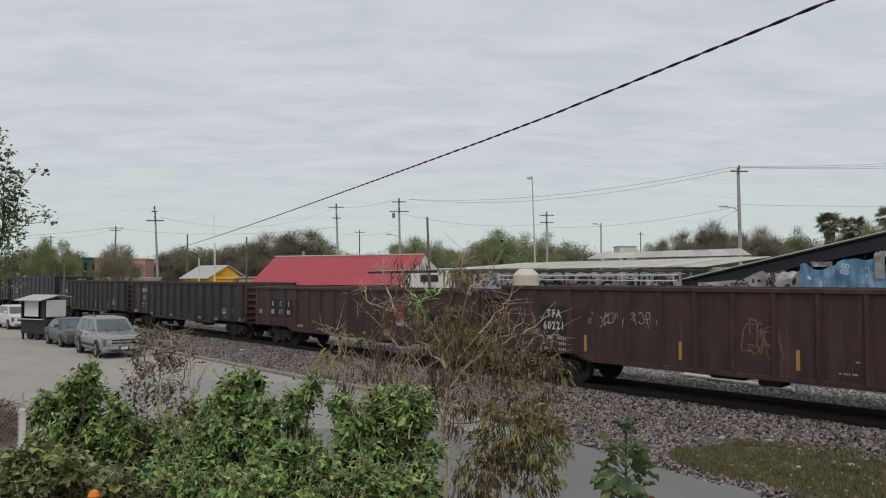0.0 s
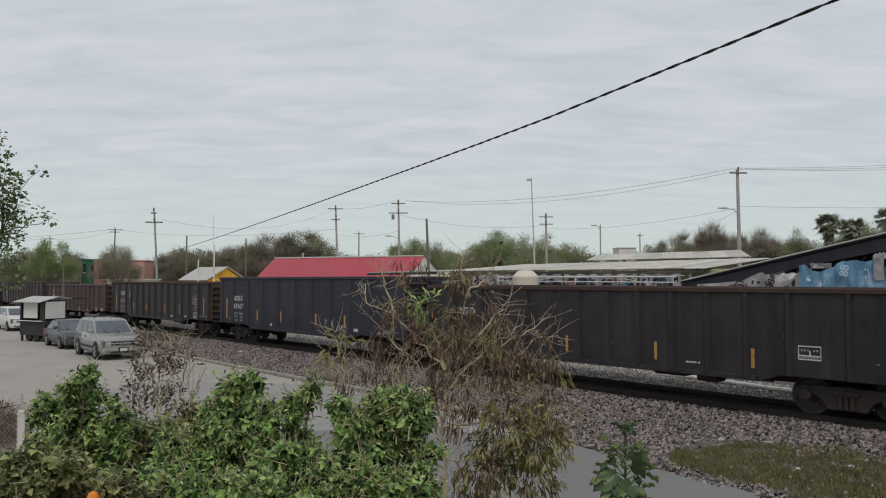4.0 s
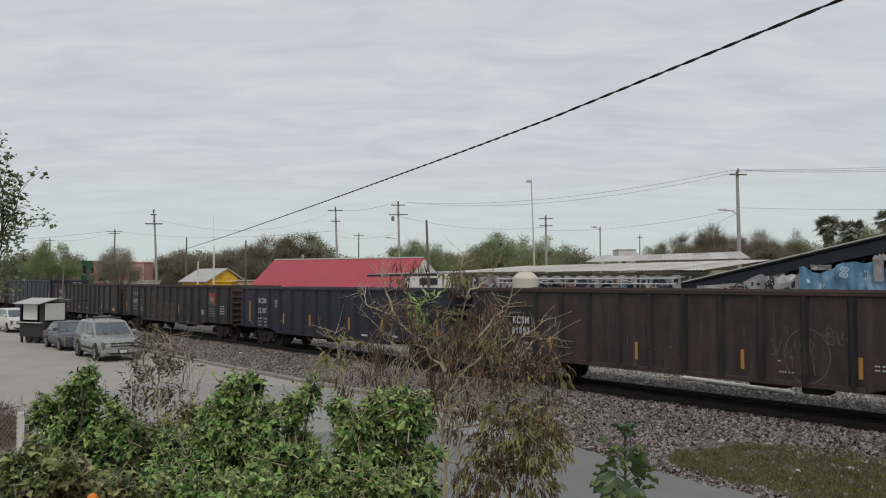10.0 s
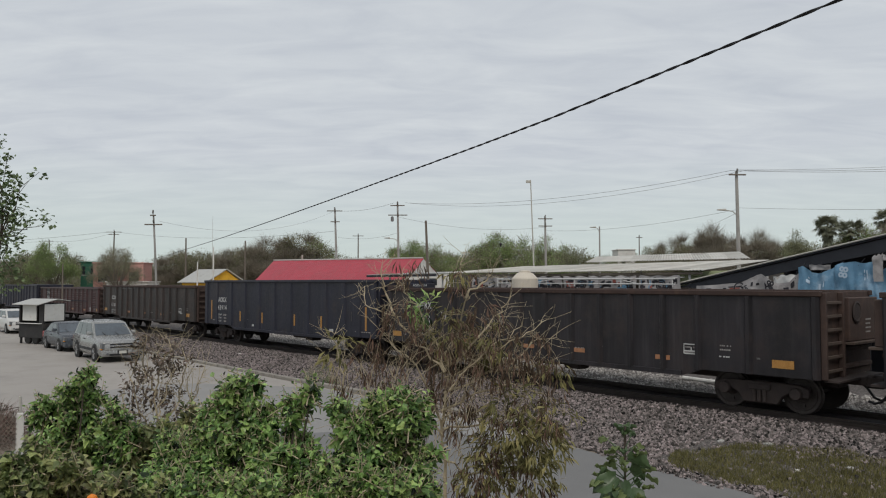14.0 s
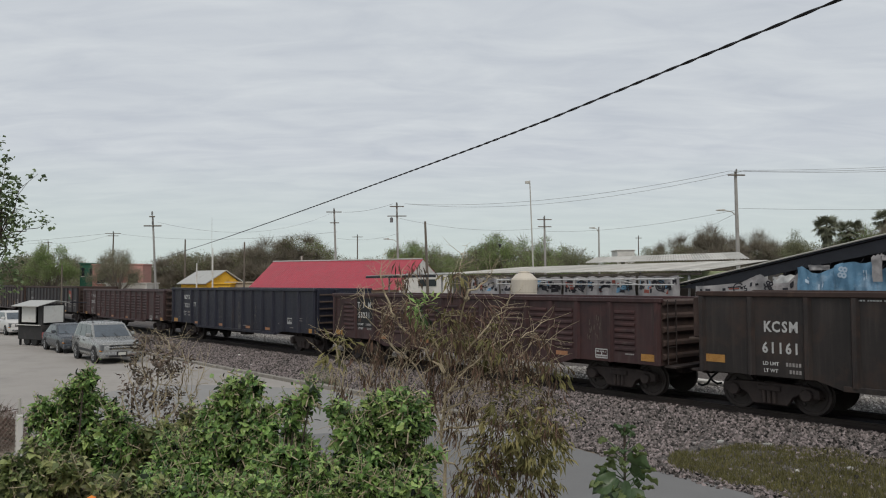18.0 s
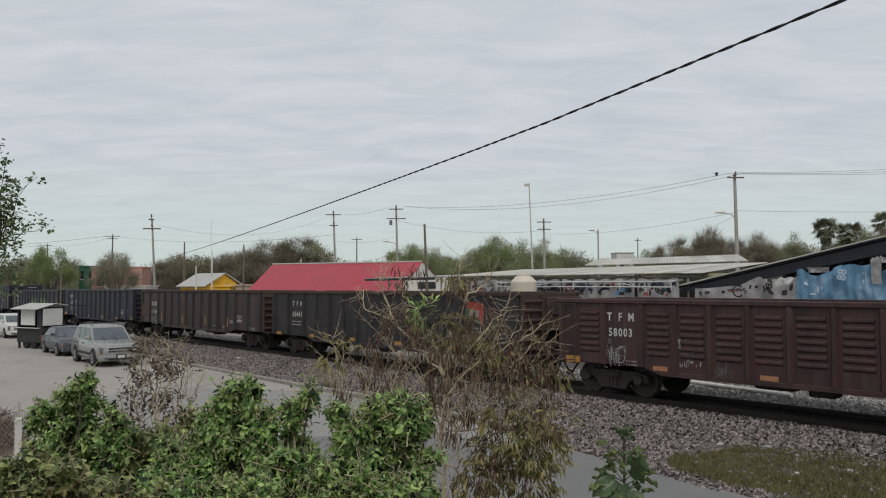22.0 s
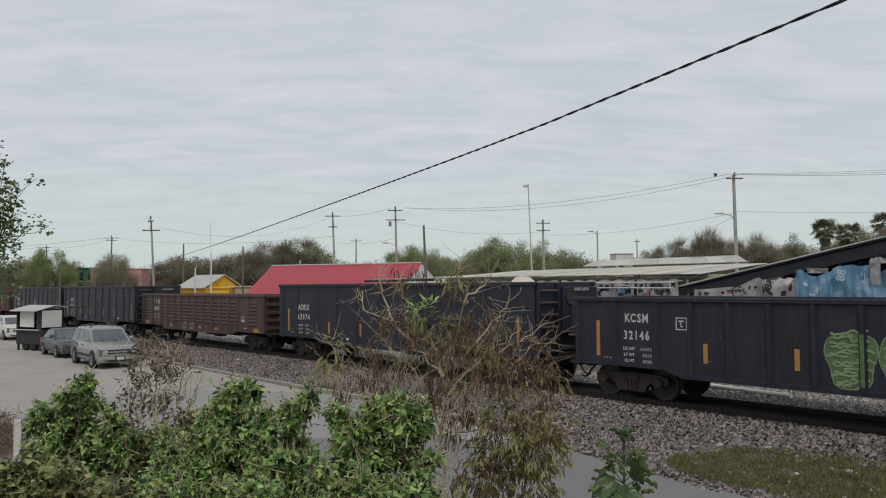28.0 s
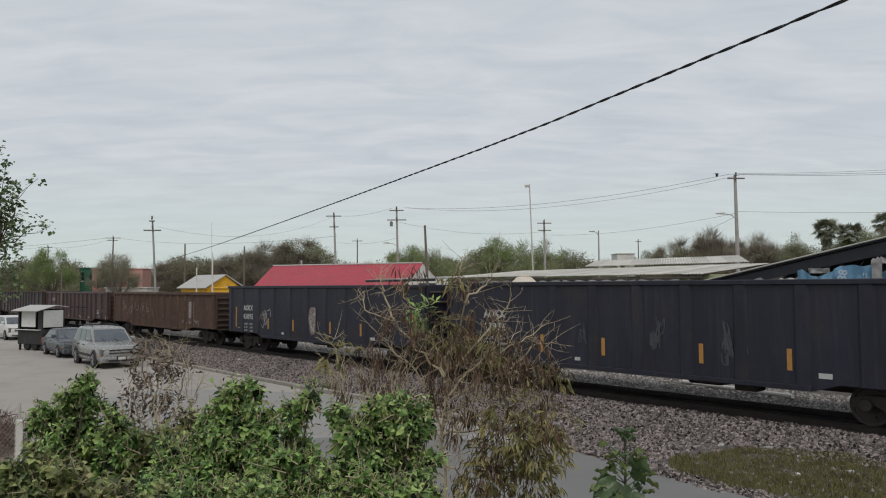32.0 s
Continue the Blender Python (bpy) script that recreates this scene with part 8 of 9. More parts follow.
EAST_LOBES = [(-0.69, 5.29, 2.72, 0.034), (-0.61, 5.28, 2.66, 0.060), (-0.47, 5.20, 2.75, 0.051), (-0.35, 5.22, 2.76, 0.043), (-0.23, 5.09, 2.78, 0.043), (-0.16, 5.14, 2.72, 0.051), (-0.11, 5.27, 2.60, 0.051), (-0.55, 5.18, 2.58, 0.085), (-0.35, 5.12, 2.63, 0.102), (-0.19, 5.21, 2.52, 0.085), (-0.68, 5.25, 2.54, 0.034), (-0.63, 5.24, 2.42, 0.068), (-0.47, 5.17, 2.41, 0.111), (-0.27, 5.19, 2.40, 0.128), (-0.10, 5.20, 2.38, 0.051), (-0.63, 5.27, 2.33, 0.100), (-0.74, 5.21, 2.28, 0.070), (-0.40, 5.17, 2.27, 0.160), (-0.17, 5.20, 2.27, 0.110)]
green_shrub(garden(-0.36, 5.20), EAST_LOBES, 1080, 0.048, 33, "leafy green citrus tree with glossy leaves")
FRONT_LOBES = [(-0.51, 4.79, 2.28, 0.11), (-0.30, 4.79, 2.26, 0.12), (-0.71, 4.95, 2.22, 0.10), (-0.11, 5.02, 2.21, 0.05), (-0.87, 4.92, 2.22, 0.09), (-1.09, 4.87, 2.22, 0.11), (-1.31, 4.82, 2.24, 0.11), (-1.57, 4.90, 2.22, 0.11), (-1.79, 5.02, 2.18, 0.10)]
green_shrub(garden(-0.9, 4.90), FRONT_LOBES, 740, 0.049, 36, "low leafy citrus growth in front of the trees")
LOW_LOBES = [(-2.77, 4.91, 2.33, 0.08), (-2.59, 4.86, 2.33, 0.11), (-2.46, 4.94, 2.29, 0.11), (-2.66, 4.79, 2.25, 0.09), (-2.52, 4.85, 2.23, 0.12), (-2.31, 4.96, 2.23, 0.13), (-2.08, 4.87, 2.26, 0.12), (-1.89, 4.84, 2.26, 0.12), (-2.31, 4.79, 2.39, 0.06)]
green_shrub(garden(-2.3, 4.85), LOW_LOBES, 470, 0.062, 34, "low brownish-green growth with an orange fruit", [garden(-2.07, 4.60, 2.29)], LEAF_DULL)


def dry_shrub(name, label, category, base):
    return thing(name, base, label, category)


def limb(shrub, points, seed, r):
    """One crooked limb with its side twigs."""
    rnd = random.Random(seed)
    o = shrub.matrix_basis.translation
    l_ = [Vector(p) - o for p in points]
    pts = []
    for a, b in zip(l_, l_[1:]):
        for k in range(4):
            pts.append(a.lerp(b, k / 4) + Vector((rnd.gauss(0, 0.012), rnd.gauss(0, 0.012), rnd.gauss(0, 0.012))))
    pts.append(l_[-1])
    n = len(pts)
    br = part("branch", tube(pts, [r * (1 - 0.75 * i / (n - 1)) for i in range(n)], 6), DRY_STEM, shrub)
    bm = bmesh.new()
    for i in range(2, n):
        for _ in range(2):
            d = Vector((rnd.gauss(0, 1), rnd.gauss(0, 1), rnd.gauss(0.45, 0.7))).normalized()
            bend = Vector((rnd.gauss(0, 0.35), rnd.gauss(0, 0.35), rnd.gauss(0.1, 0.3)))
            p, step, thin = pts[i], rnd.uniform(0.025, 0.075), min(0.0032, r * 0.2)
            for k in range(4):
                e = p + d * step
                add_rod(bm, p, e, thin * (1 - 0.2 * k), thin * (0.8 - 0.2 * k) + 0.0004, 4)
                if k in (1, 2):
                    add_rod(bm, e, e + (d + Vector((rnd.gauss(0, 0.7), rnd.gauss(0, 0.7), rnd.gauss(0, 0.7)))).normalized() * rnd.uniform(0.02, 0.07), 0.0016, 0.0007, 4)
                p, d = e, (d + bend * 0.5).normalized()
    part("twig_spray", bm, DRY_STEM, br, kind="stuff")


def hang(shrub, name, material, count, size, droop, slim, seed, lobes):
    """Leaves that hang from a shrub."""
    o = shrub.matrix_basis.translation
    part(name, leaf_cloud([((Vector(c) - o)[:], (r, r, r)) for c, r in lobes], count, size, seed, droop=droop, slim=slim, clump=0.03), material, shrub, kind="stuff")


WITHERED = garden(0.05, 6.60)
withered = dry_shrub("withered_tree", "half-dead small tree with hanging withered leaves", "tree", WITHERED)
limb(withered, [WITHERED, garden(0.03, 6.62, 1.78), garden(-0.00, 6.68, 2.26), garden(0.03, 6.71, 2.75), garden(0.04, 6.71, 2.85)], 5, 0.02)
limb(withered, [garden(0.03, 6.52, 2.82), garden(-0.21, 6.61, 3.05), garden(-0.40, 6.53, 3.28), garden(-0.62, 6.48, 3.35), garden(-0.67, 6.67, 3.54)], 6, 0.0105)
limb(withered, [garden(0.03, 6.52, 2.82), garden(-0.07, 6.71, 3.10), garden(-0.19, 6.64, 3.32), garden(-0.32, 6.71, 3.49), garden(-0.34, 6.72, 3.69)], 7, 0.0105)
limb(withered, [garden(0.04, 6.67, 2.83), garden(0.13, 6.70, 3.15), garden(0.22, 6.50, 3.45), garden(0.15, 6.57, 3.69), garden(0.18, 6.61, 3.83)], 8, 0.0105)
limb(withered, [garden(0.04, 6.67, 2.83), garden(0.32, 6.50, 3.11), garden(0.52, 6.72, 3.32), garden(0.59, 6.68, 3.44)], 9, 0.0105)
limb(withered, [garden(0.03, 6.71, 2.75), garden(0.37, 6.63, 2.91), garden(0.65, 6.49, 3.11), garden(0.91, 6.65, 3.25)], 10, 0.0105)
limb(withered, [garden(0.02, 6.49, 2.63), garden(0.42, 6.65, 2.81), garden(0.76, 6.60, 2.86), garden(1.05, 6.61, 2.79)], 11, 0.0105)
limb(withered, [garden(0.00, 6.63, 2.47), garden(0.28, 6.69, 2.60), garden(0.56, 6.56, 2.72), garden(0.87, 6.71, 2.60), garden(1.03, 6.50, 2.49)], 12, 0.0105)
limb(withered, [garden(-0.00, 6.58, 2.33), garden(0.33, 6.71, 2.33), garden(0.70, 6.49, 2.49), garden(0.98, 6.48, 2.30)], 13, 0.0105)
limb(withered, [garden(0.00, 6.67, 2.26), garden(-0.12, 6.63, 2.47), garden(-0.31, 6.56, 2.62), garden(-0.45, 6.49, 2.87)], 14, 0.0105)
limb(withered, [garden(-0.00, 6.61, 2.08), garden(0.22, 6.59, 1.94), garden(0.57, 6.72, 2.06), garden(0.84, 6.48, 1.87)], 15, 0.0105)
limb(withered, [garden(0.00, 6.72, 2.35), garden(-0.21, 6.51, 2.87), garden(-0.46, 6.71, 3.05), garden(-0.50, 6.58, 3.25)], 16, 0.0105)
limb(withered, [garden(-0.00, 6.71, 2.16), garden(0.18, 6.72, 2.35), garden(0.42, 6.62, 2.57), garden(0.51, 6.58, 2.77)], 17, 0.0105)
limb(withered, [garden(-0.40, 6.53, 3.28), garden(-0.45, 6.53, 3.45), garden(-0.52, 6.49, 3.59), garden(-0.50, 6.52, 3.73)], 18, 0.0105)
limb(withered, [garden(0.22, 6.50, 3.45), garden(0.38, 6.71, 3.59), garden(0.45, 6.70, 3.71)], 19, 0.0105)
limb(withered, [garden(0.37, 6.63, 2.91), garden(0.59, 6.61, 2.86), garden(0.77, 6.69, 3.05), garden(0.98, 6.59, 3.10)], 20, 0.0105)
limb(withered, [garden(0.00, 6.50, 2.58), garden(0.15, 6.48, 2.78), garden(0.41, 6.49, 3.02), garden(0.70, 6.72, 3.19)], 21, 0.0105)
limb(withered, [garden(-0.85, 6.60, 0.0), garden(-0.83, 6.64, 2.27), garden(-0.82, 6.48, 2.78), garden(-0.90, 6.53, 3.01), garden(-0.93, 6.49, 3.16)], 40, 0.012)


def upright_shoots(shrub, count, seed, u0, u1, z0, z1, length, v0=6.45, v1=6.75):
    """Fine bowed shoots that rise through the crown, some with withered leaves at the tip."""
    rnd = random.Random(seed)
    o = shrub.matrix_basis.translation
    bm = bmesh.new()
    for _ in range(count):
        p = garden(rnd.uniform(u0, u1), rnd.uniform(v0, v1), rnd.uniform(z0, z1)) - o
        d = (U_AXIS * rnd.gauss(0.1, 0.45) + Vector((0, 0, 1)) + V_AXIS * rnd.gauss(0, 0.2)).normalized()
        bend = U_AXIS * rnd.gauss(0, 0.16) + Vector((0, 0, rnd.gauss(-0.05, 0.08)))
        step = length * rnd.uniform(0.5, 1.2) / 6
        for k in range(6):
            e = p + d * step
            add_rod(bm, p, e, 0.0036 * (1 - 0.14 * k), 0.0036 * (0.86 - 0.14 * k), 4)
            if k > 1 and rnd.random() < 0.5:
                add_rod(bm, e, e + (d + U_AXIS * rnd.gauss(0, 0.9) + V_AXIS * rnd.gauss(0, 0.5)).normalized() * rnd.uniform(0.03, 0.09), 0.0016, 0.0008, 4)
            p, d = e, (d + bend).normalized()
    part("twig_spray", bm, DRY_STEM, shrub, kind="stuff")


upright_shoots(withered, 90, 91, -0.45, 0.85, 2.5, 3.0, 0.5)
upright_shoots(withered, 75, 92, -0.2, 1.0, 1.9, 2.5, 0.4)
upright_shoots(withered, 40, 93, -0.95, -0.35, 2.35, 2.8, 0.42)
hang(withered, "withered_leaves", LEAF_BROWN, 2700, 0.10, 2.4, 0.13, 51, [(garden(-0.62, 6.6, 2.95), 0.16), (garden(-0.75, 6.5, 2.75), 0.15), (garden(-0.5, 6.6, 2.62), 0.16), (garden(0.3, 6.4, 1.95), 0.2), (garden(0.75, 6.5, 1.9), 0.2), (garden(0.55, 6.5, 2.15), 0.22), (garden(0.23, 6.72, 3.00), 0.29), (garden(-0.07, 6.54, 3.16), 0.29), (garden(0.50, 6.44, 2.97), 0.29), (garden(-0.31, 6.49, 3.25), 0.21), (garden(0.74, 6.48, 2.97), 0.22), (garden(0.95, 6.56, 2.82), 0.15), (garden(0.36, 6.46, 3.26), 0.19), (garden(0.17, 6.59, 3.59), 0.13), (garden(-0.40, 6.79, 3.64), 0.12), (garden(-0.21, 6.40, 3.68), 0.10), (garden(0.08, 6.78, 2.54), 0.29), (garden(0.42, 6.64, 2.27), 0.34), (garden(0.83, 6.41, 2.50), 0.24), (garden(0.17, 6.59, 1.89), 0.24), (garden(-0.44, 6.42, 2.88), 0.19), (garden(0.08, 6.78, 2.84), 0.34)])
hang(withered, "olive_leaves", LEAF_OLIVE, 2100, 0.092, 1.0, 0.26, 52, [(garden(0.60, 6.43, 2.45), 0.29), (garden(0.83, 6.41, 2.22), 0.23), (garden(0.47, 6.67, 2.07), 0.29), (garden(0.74, 6.48, 1.97), 0.24), (garden(0.36, 6.46, 1.88), 0.24), (garden(0.95, 6.40, 2.41), 0.17), (garden(0.95, 6.56, 2.82), 0.11), (garden(-0.90, 6.61, 3.05), 0.08), (garden(-0.89, 6.44, 2.95), 0.07), (garden(0.12, 6.50, 3.69), 0.09), (garden(0.71, 6.80, 2.19), 0.29), (garden(0.08, 6.78, 3.14), 0.24), (garden(0.42, 6.64, 3.05), 0.19)])
hang(withered, "green_sprig", LEAF_CITRUS, 60, 0.10, 0.3, 0.3, 53, [(garden(-0.13, 6.62, 3.35), 0.09), (garden(-0.21, 6.71, 3.38), 0.06)])
DEAD = garden(-2.62, 7.20)
dead = dry_shrub("dead_shrub", "dead grey shrub with small dusty leaves", "shrub", DEAD)
limb(dead, [DEAD, garden(-2.66, 7.29, 1.61), garden(-2.64, 7.17, 2.06), garden(-2.67, 7.19, 2.48), garden(-2.65, 7.27, 2.79), garden(-2.63, 7.12, 3.01)], 60, 0.016)
limb(dead, [garden(-2.64, 7.17, 2.06), garden(-2.84, 7.28, 2.36), garden(-2.91, 7.26, 2.68), garden(-2.80, 7.13, 2.96)], 61, 0.010)
limb(dead, [garden(-2.60, 7.08, 2.18), garden(-2.50, 7.32, 2.46), garden(-2.35, 7.10, 2.81), garden(-2.42, 7.12, 3.01)], 62, 0.010)
limb(dead, [garden(-2.62, 7.11, 1.97), garden(-2.93, 7.25, 2.26), garden(-2.95, 7.12, 2.54)], 63, 0.010)
limb(dead, [garden(-2.63, 7.16, 2.01), garden(-2.42, 7.23, 2.26), garden(-2.29, 7.16, 2.54), garden(-2.18, 7.08, 2.76)], 64, 0.010)
limb(dead, [garden(-2.70, 7.32, 2.51), garden(-2.80, 7.28, 2.79), garden(-2.72, 7.11, 3.07)], 65, 0.010)
limb(dead, [garden(-2.65, 7.27, 2.79), garden(-2.52, 7.21, 2.95), garden(-2.59, 7.26, 3.08)], 66, 0.010)
limb(dead, [garden(-2.61, 7.08, 2.34), garden(-2.52, 7.08, 2.55), garden(-2.49, 7.16, 2.80)], 67, 0.010)
limb(dead, [garden(-2.68, 7.31, 1.82), garden(-2.43, 7.26, 2.04), garden(-2.34, 7.31, 2.30), garden(-2.35, 7.19, 2.53)], 68, 0.010)
upright_shoots(dead, 45, 94, -2.95, -2.2, 2.0, 2.7, 0.42, 7.1, 7.3)
hang(dead, "dusty_leaves", LEAF_GREY, 1250, 0.05, 0.3, 0.5, 54, [(garden(-2.71, 7.16, 2.90), 0.18), (garden(-2.49, 7.00, 2.92), 0.15), (garden(-2.85, 7.19, 2.69), 0.14), (garden(-2.40, 7.17, 2.80), 0.11), (garden(-2.70, 7.35, 2.62), 0.19), (garden(-2.96, 7.39, 2.45), 0.13), (garden(-2.57, 7.37, 2.45), 0.15), (garden(-2.71, 7.16, 2.27), 0.21), (garden(-2.40, 7.17, 2.27), 0.12), (garden(-2.82, 7.38, 3.02), 0.11)])



def broad_leaf(length, width, seed):
    """One broad leaf along +x, cupped and bent down."""
    pts, quads = [], []
    for i in range(7):
        f = i / 6
        w = width * math.sin(math.pi * min(1, 0.08 + 0.92 * f)) ** 0.7 * (1 if f < 1 else 0.05)
        for j in range(5):
            g = (j - 2) / 2
            pts.append((length * f, w / 2 * g, 0.25 * width * abs(g) - 0.28 * length * f * f + 0.012 * math.sin(9 * f + 5 * g)))
    for i in range(6):
        for j in range(4):
            a = i * 5 + j
            quads.append((a, a + 1, a + 6, a + 5))
    me = sheet(pts, quads, "leaf")
    for p in me.polygons:
        p.use_smooth = True
    return me


def broad_plant():
    base = garden(1.08, 4.6)
    p = thing("broad_leaf_plant", base, "tall plant with broad dark green leaves", "plant")
    top = 2.72
    part("stem", tube([(0.0, 0.0, 0.0), (0.02, 0.01, 1.2), (0.0, 0.0, 2.0), (0.01, 0, top)], [0.02, 0.017, 0.013, 0.008], 7), BARK, p)
    rnd = random.Random(12)

    def leaf(turn, reach, z, size, wide, pitch, roll, mat, k):
        """turn 0 points along the street to the right of the house."""
        a = radians(GARDEN_TURN + turn)
        hub = Vector((reach * math.cos(a), reach * math.sin(a), z))
        part("leaf", broad_leaf(size, size * wide, k), mat, p, at=pose(*hub, roll, pitch, GARDEN_TURN + turn))
        part("petiole", rod((0, 0, z - 0.35 * reach - 0.02), hub, 0.004, 0.003, 5), LEAF_BIG, p)

    for k in range(7):
        leaf(k * 52 + rnd.uniform(-15, 15), 0.012, top - 0.02 - 0.004 * k, rnd.uniform(0.05, 0.075), 0.6, rnd.uniform(-60, -10), rnd.uniform(-30, 30), LEAF_BIG, k)
    for k in range(34):
        f = k / 33
        leaf(180 + rnd.uniform(-80, 80) if k % 3 else rnd.uniform(-60, 60), rnd.uniform(0.02, 0.15), top - 0.08 - 0.36 * f, rnd.uniform(0.055, 0.095), 0.66, rnd.uniform(-40, 35), rnd.uniform(-60, 60), LEAF_BIG_PALE if k % 4 else LEAF_BIG, 20 + k)
    for turn, reach, z, size, wide, pitch, roll in ((-25, 0.02, 2.52, 0.14, 0.85, 5, -50), (20, 0.04, 2.47, 0.12, 0.8, 30, -40), (200, 0.05, 2.42, 0.17, 0.7, 20, -45), (165, 0.03, 2.33, 0.15, 0.8, 35, -30), (-60, 0.05, 2.36, 0.14, 0.8, 40, 0), (-110, 0.04, 2.40, 0.15, 0.8, 35, 10), (30, 0.05, 2.29, 0.14, 0.75, 25, -40), (215, 0.06, 2.26, 0.15, 0.75, 30, -20), (-15, 0.05, 2.22, 0.14, 0.8, 20, -50), (185, 0.03, 2.18, 0.16, 0.8, 25, -40), (-80, 0.05, 2.2, 0.16, 0.8, 30, 0)):
        leaf(turn, reach, z, size, wide, pitch, roll, LEAF_BIG, 60 + int(z * 100))
    leaf(-10, 0.13, 2.27, 0.11, 0.6, 15, -60, LEAF_RUSTY, 99)


broad_plant()


def edge_tree():
    """The street tree whose crown reaches into view."""
    base = garden(-9.55, 14.2)
    t = thing("street_tree", base, "street tree with small dark green leaves in loose sprays", "tree")
    o = Vector(base)
    lobes = []
    for u, z, r in ((-8.30, 5.59, 0.36), (-8.04, 5.22, 0.27), (-8.41, 4.86, 0.50), (-7.99, 4.96, 0.25), (-8.20, 4.33, 0.40), (-7.73, 4.80, 0.21), (-7.41, 4.77, 0.17), (-7.24, 4.73, 0.09), (-8.11, 5.99, 0.15), (-7.97, 5.46, 0.17), (-8.46, 3.91, 0.44), (-8.01, 4.12, 0.23), (-8.15, 4.54, 0.31), (-8.35, 6.16, 0.21), (-7.49, 5.62, 0.08), (-7.73, 5.48, 0.08), (-8.62, 5.27, 0.63), (-8.25, 3.60, 0.27), (-7.88, 3.60, 0.15)):
        lobes.append((tuple(garden(u, 14.2, z) - o), (r,) * 3))
    part("trunk", limbs((0, 0, 0), [c for c, r in lobes], 0.032, 4, 0.3, part_at=0.9), BARK, t)
    part("crown", leaf_cloud(lobes, 1900, 0.085, 15, clump=0.05, slim=0.85, droop=0.25), LEAF_DARK, t, kind="stuff")


edge_tree()

# ---- fence, dry heap, weeds and litter ----


MESH_WIRE = surface("rust_tinged_wire", (0.23, 0.185, 0.15), 0.7, metal=0.3, vary=0.3, scale=6, bump=0)


def fence():
    base = garden(-8.77, 16.1)
    f = thing("chain_link_fence", base, "rusty chain-link fence on a white concrete post", "fence")
    post = bmesh.new()
    add_box(post, (-0.065, -0.065, 0.0), (0.065, 0.065, 0.86), 0.02)
    part("post", post, WHITE_WALL, f, "white-washed concrete post")
    part("post_foot", prism([(-0.2, 0.0), (0.2, 0.0), (0.17, 0.06), (-0.17, 0.06)], -0.16, 0.16, "y", 0.02), CONCRETE, f)
    part("post_pipe", rod((0, 0, 0.8), (0, 0, 1.2), 0.03), ZINC, f)
    a, b = Vector((0, 0, 0)), garden(-10.8, 11.5) - base
    way = (b - a).normalized()
    length, h, pitch = (b - a).length, 0.95, 0.11
    bm = bmesh.new()
    n = int(length / pitch)
    for i in range(-int(h / pitch), n):
        for s in (1, -1):
            x0 = i * pitch if s > 0 else i * pitch + h
            p0, p1 = Vector((x0, 0.03)), Vector((x0 + s * h, h))
            xs0, xs1 = p0.x, p1.x
            lo, hi = min(xs0, xs1), max(xs0, xs1)
            if hi < 0 or lo > length:
                continue
            t0, t1 = 0.0, 1.0
            for bound, keep in ((0.0, 1), (length, -1)):
                d = p1.x - p0.x
                tb = (bound - p0.x) / d
                if (d * keep) > 0:
                    t0 = max(t0, tb)
                else:
                    t1 = min(t1, tb)
            if t1 - t0 < 0.02:
                continue
            q0, q1 = p0.lerp(p1, t0), p0.lerp(p1, t1)
            add_rod(bm, way * q0.x + Vector((0, 0, q0.y)), way * q1.x + Vector((0, 0, q1.y)), 0.006, n=4)
    part("wire_mesh", bm, MESH_WIRE, f, "rusty diamond wire mesh", kind="stuff")
    part("top_wire", rod(a + Vector((0, 0, 0.98)), b + Vector((0, 0, 0.98)), 0.008, n=5), RUST_STEEL, f)
    heap_c = garden(-9.85, 17.0)
    heap = thing("dry_brush_heap", heap_c, "heap of dead reddish brush behind the fence", "brush heap")
    rnd = random.Random(3)
    lobes = [((rnd.uniform(-0.6, 0.6), rnd.uniform(-0.6, 0.6), rnd.uniform(0.1, 0.55)), (0.4, 0.4, 0.3)) for _ in range(7)]
    part("dead_leaves", leaf_cloud(lobes, 2200, 0.07, 5, clump=0.05), LEAF_GREY, heap, kind="stuff")
    part("twig_spray", twig_cloud(lobes, 700, 0.3, 0.005, 6, 0.2), surface("reddish_dry_twigs", (0.16, 0.09, 0.075), 0.9, vary=0.3, per_island=0.4, bump=0), heap, kind="stuff")


fence()


def blades(name, count, zone, h, material, label, seed, width=0.008):
    rnd = random.Random(seed)
    pts, tris = [], []
    for _ in range(count):
        x, y, z = zone(rnd)
        a = rnd.uniform(0, 6.3)
        l_ = h * rnd.uniform(0.5, 1.4)
        w = Vector((math.cos(a), math.sin(a), 0)) * width
        tip = Vector((x + rnd.gauss(0, 0.4) * l_, y + rnd.gauss(0, 0.4) * l_, z + l_))
        i = len(pts)
        b = Vector((x, y, z - 0.01))
        pts += [b - w, b + w, tip]
        tris.append((i, i + 1, i + 2))
    return tagged(part(name, sheet(pts, tris, name), material, None, kind="stuff"), label, "grass")


def grass_zone(rnd):
    while True:
        x, y = rnd.uniform(-9.2, 4.0), rnd.uniform(12.0, 16.6)
        lo, hi = near_edge(x) + 0.35, 15.75 + 0.2 * (x + 8)
        k = noise.noise(Vector((x * 0.9, y * 0.9, 2))) * 0.5
        if x < -9 + 0.6 * abs(y - 14.3) + k or not lo + k * 0.5 < y < min(hi, 16.6) + k:
            continue
        if noise.noise(Vector((x * 1.6, y * 1.6, 8))) < -0.28 and rnd.random() < 0.7:
            continue
        return x, y, bed_height(x, y)


blades("grass_patch", 60000, grass_zone, 0.085, GRASS, "short dry olive grass beside the ballast", 5, 0.009)


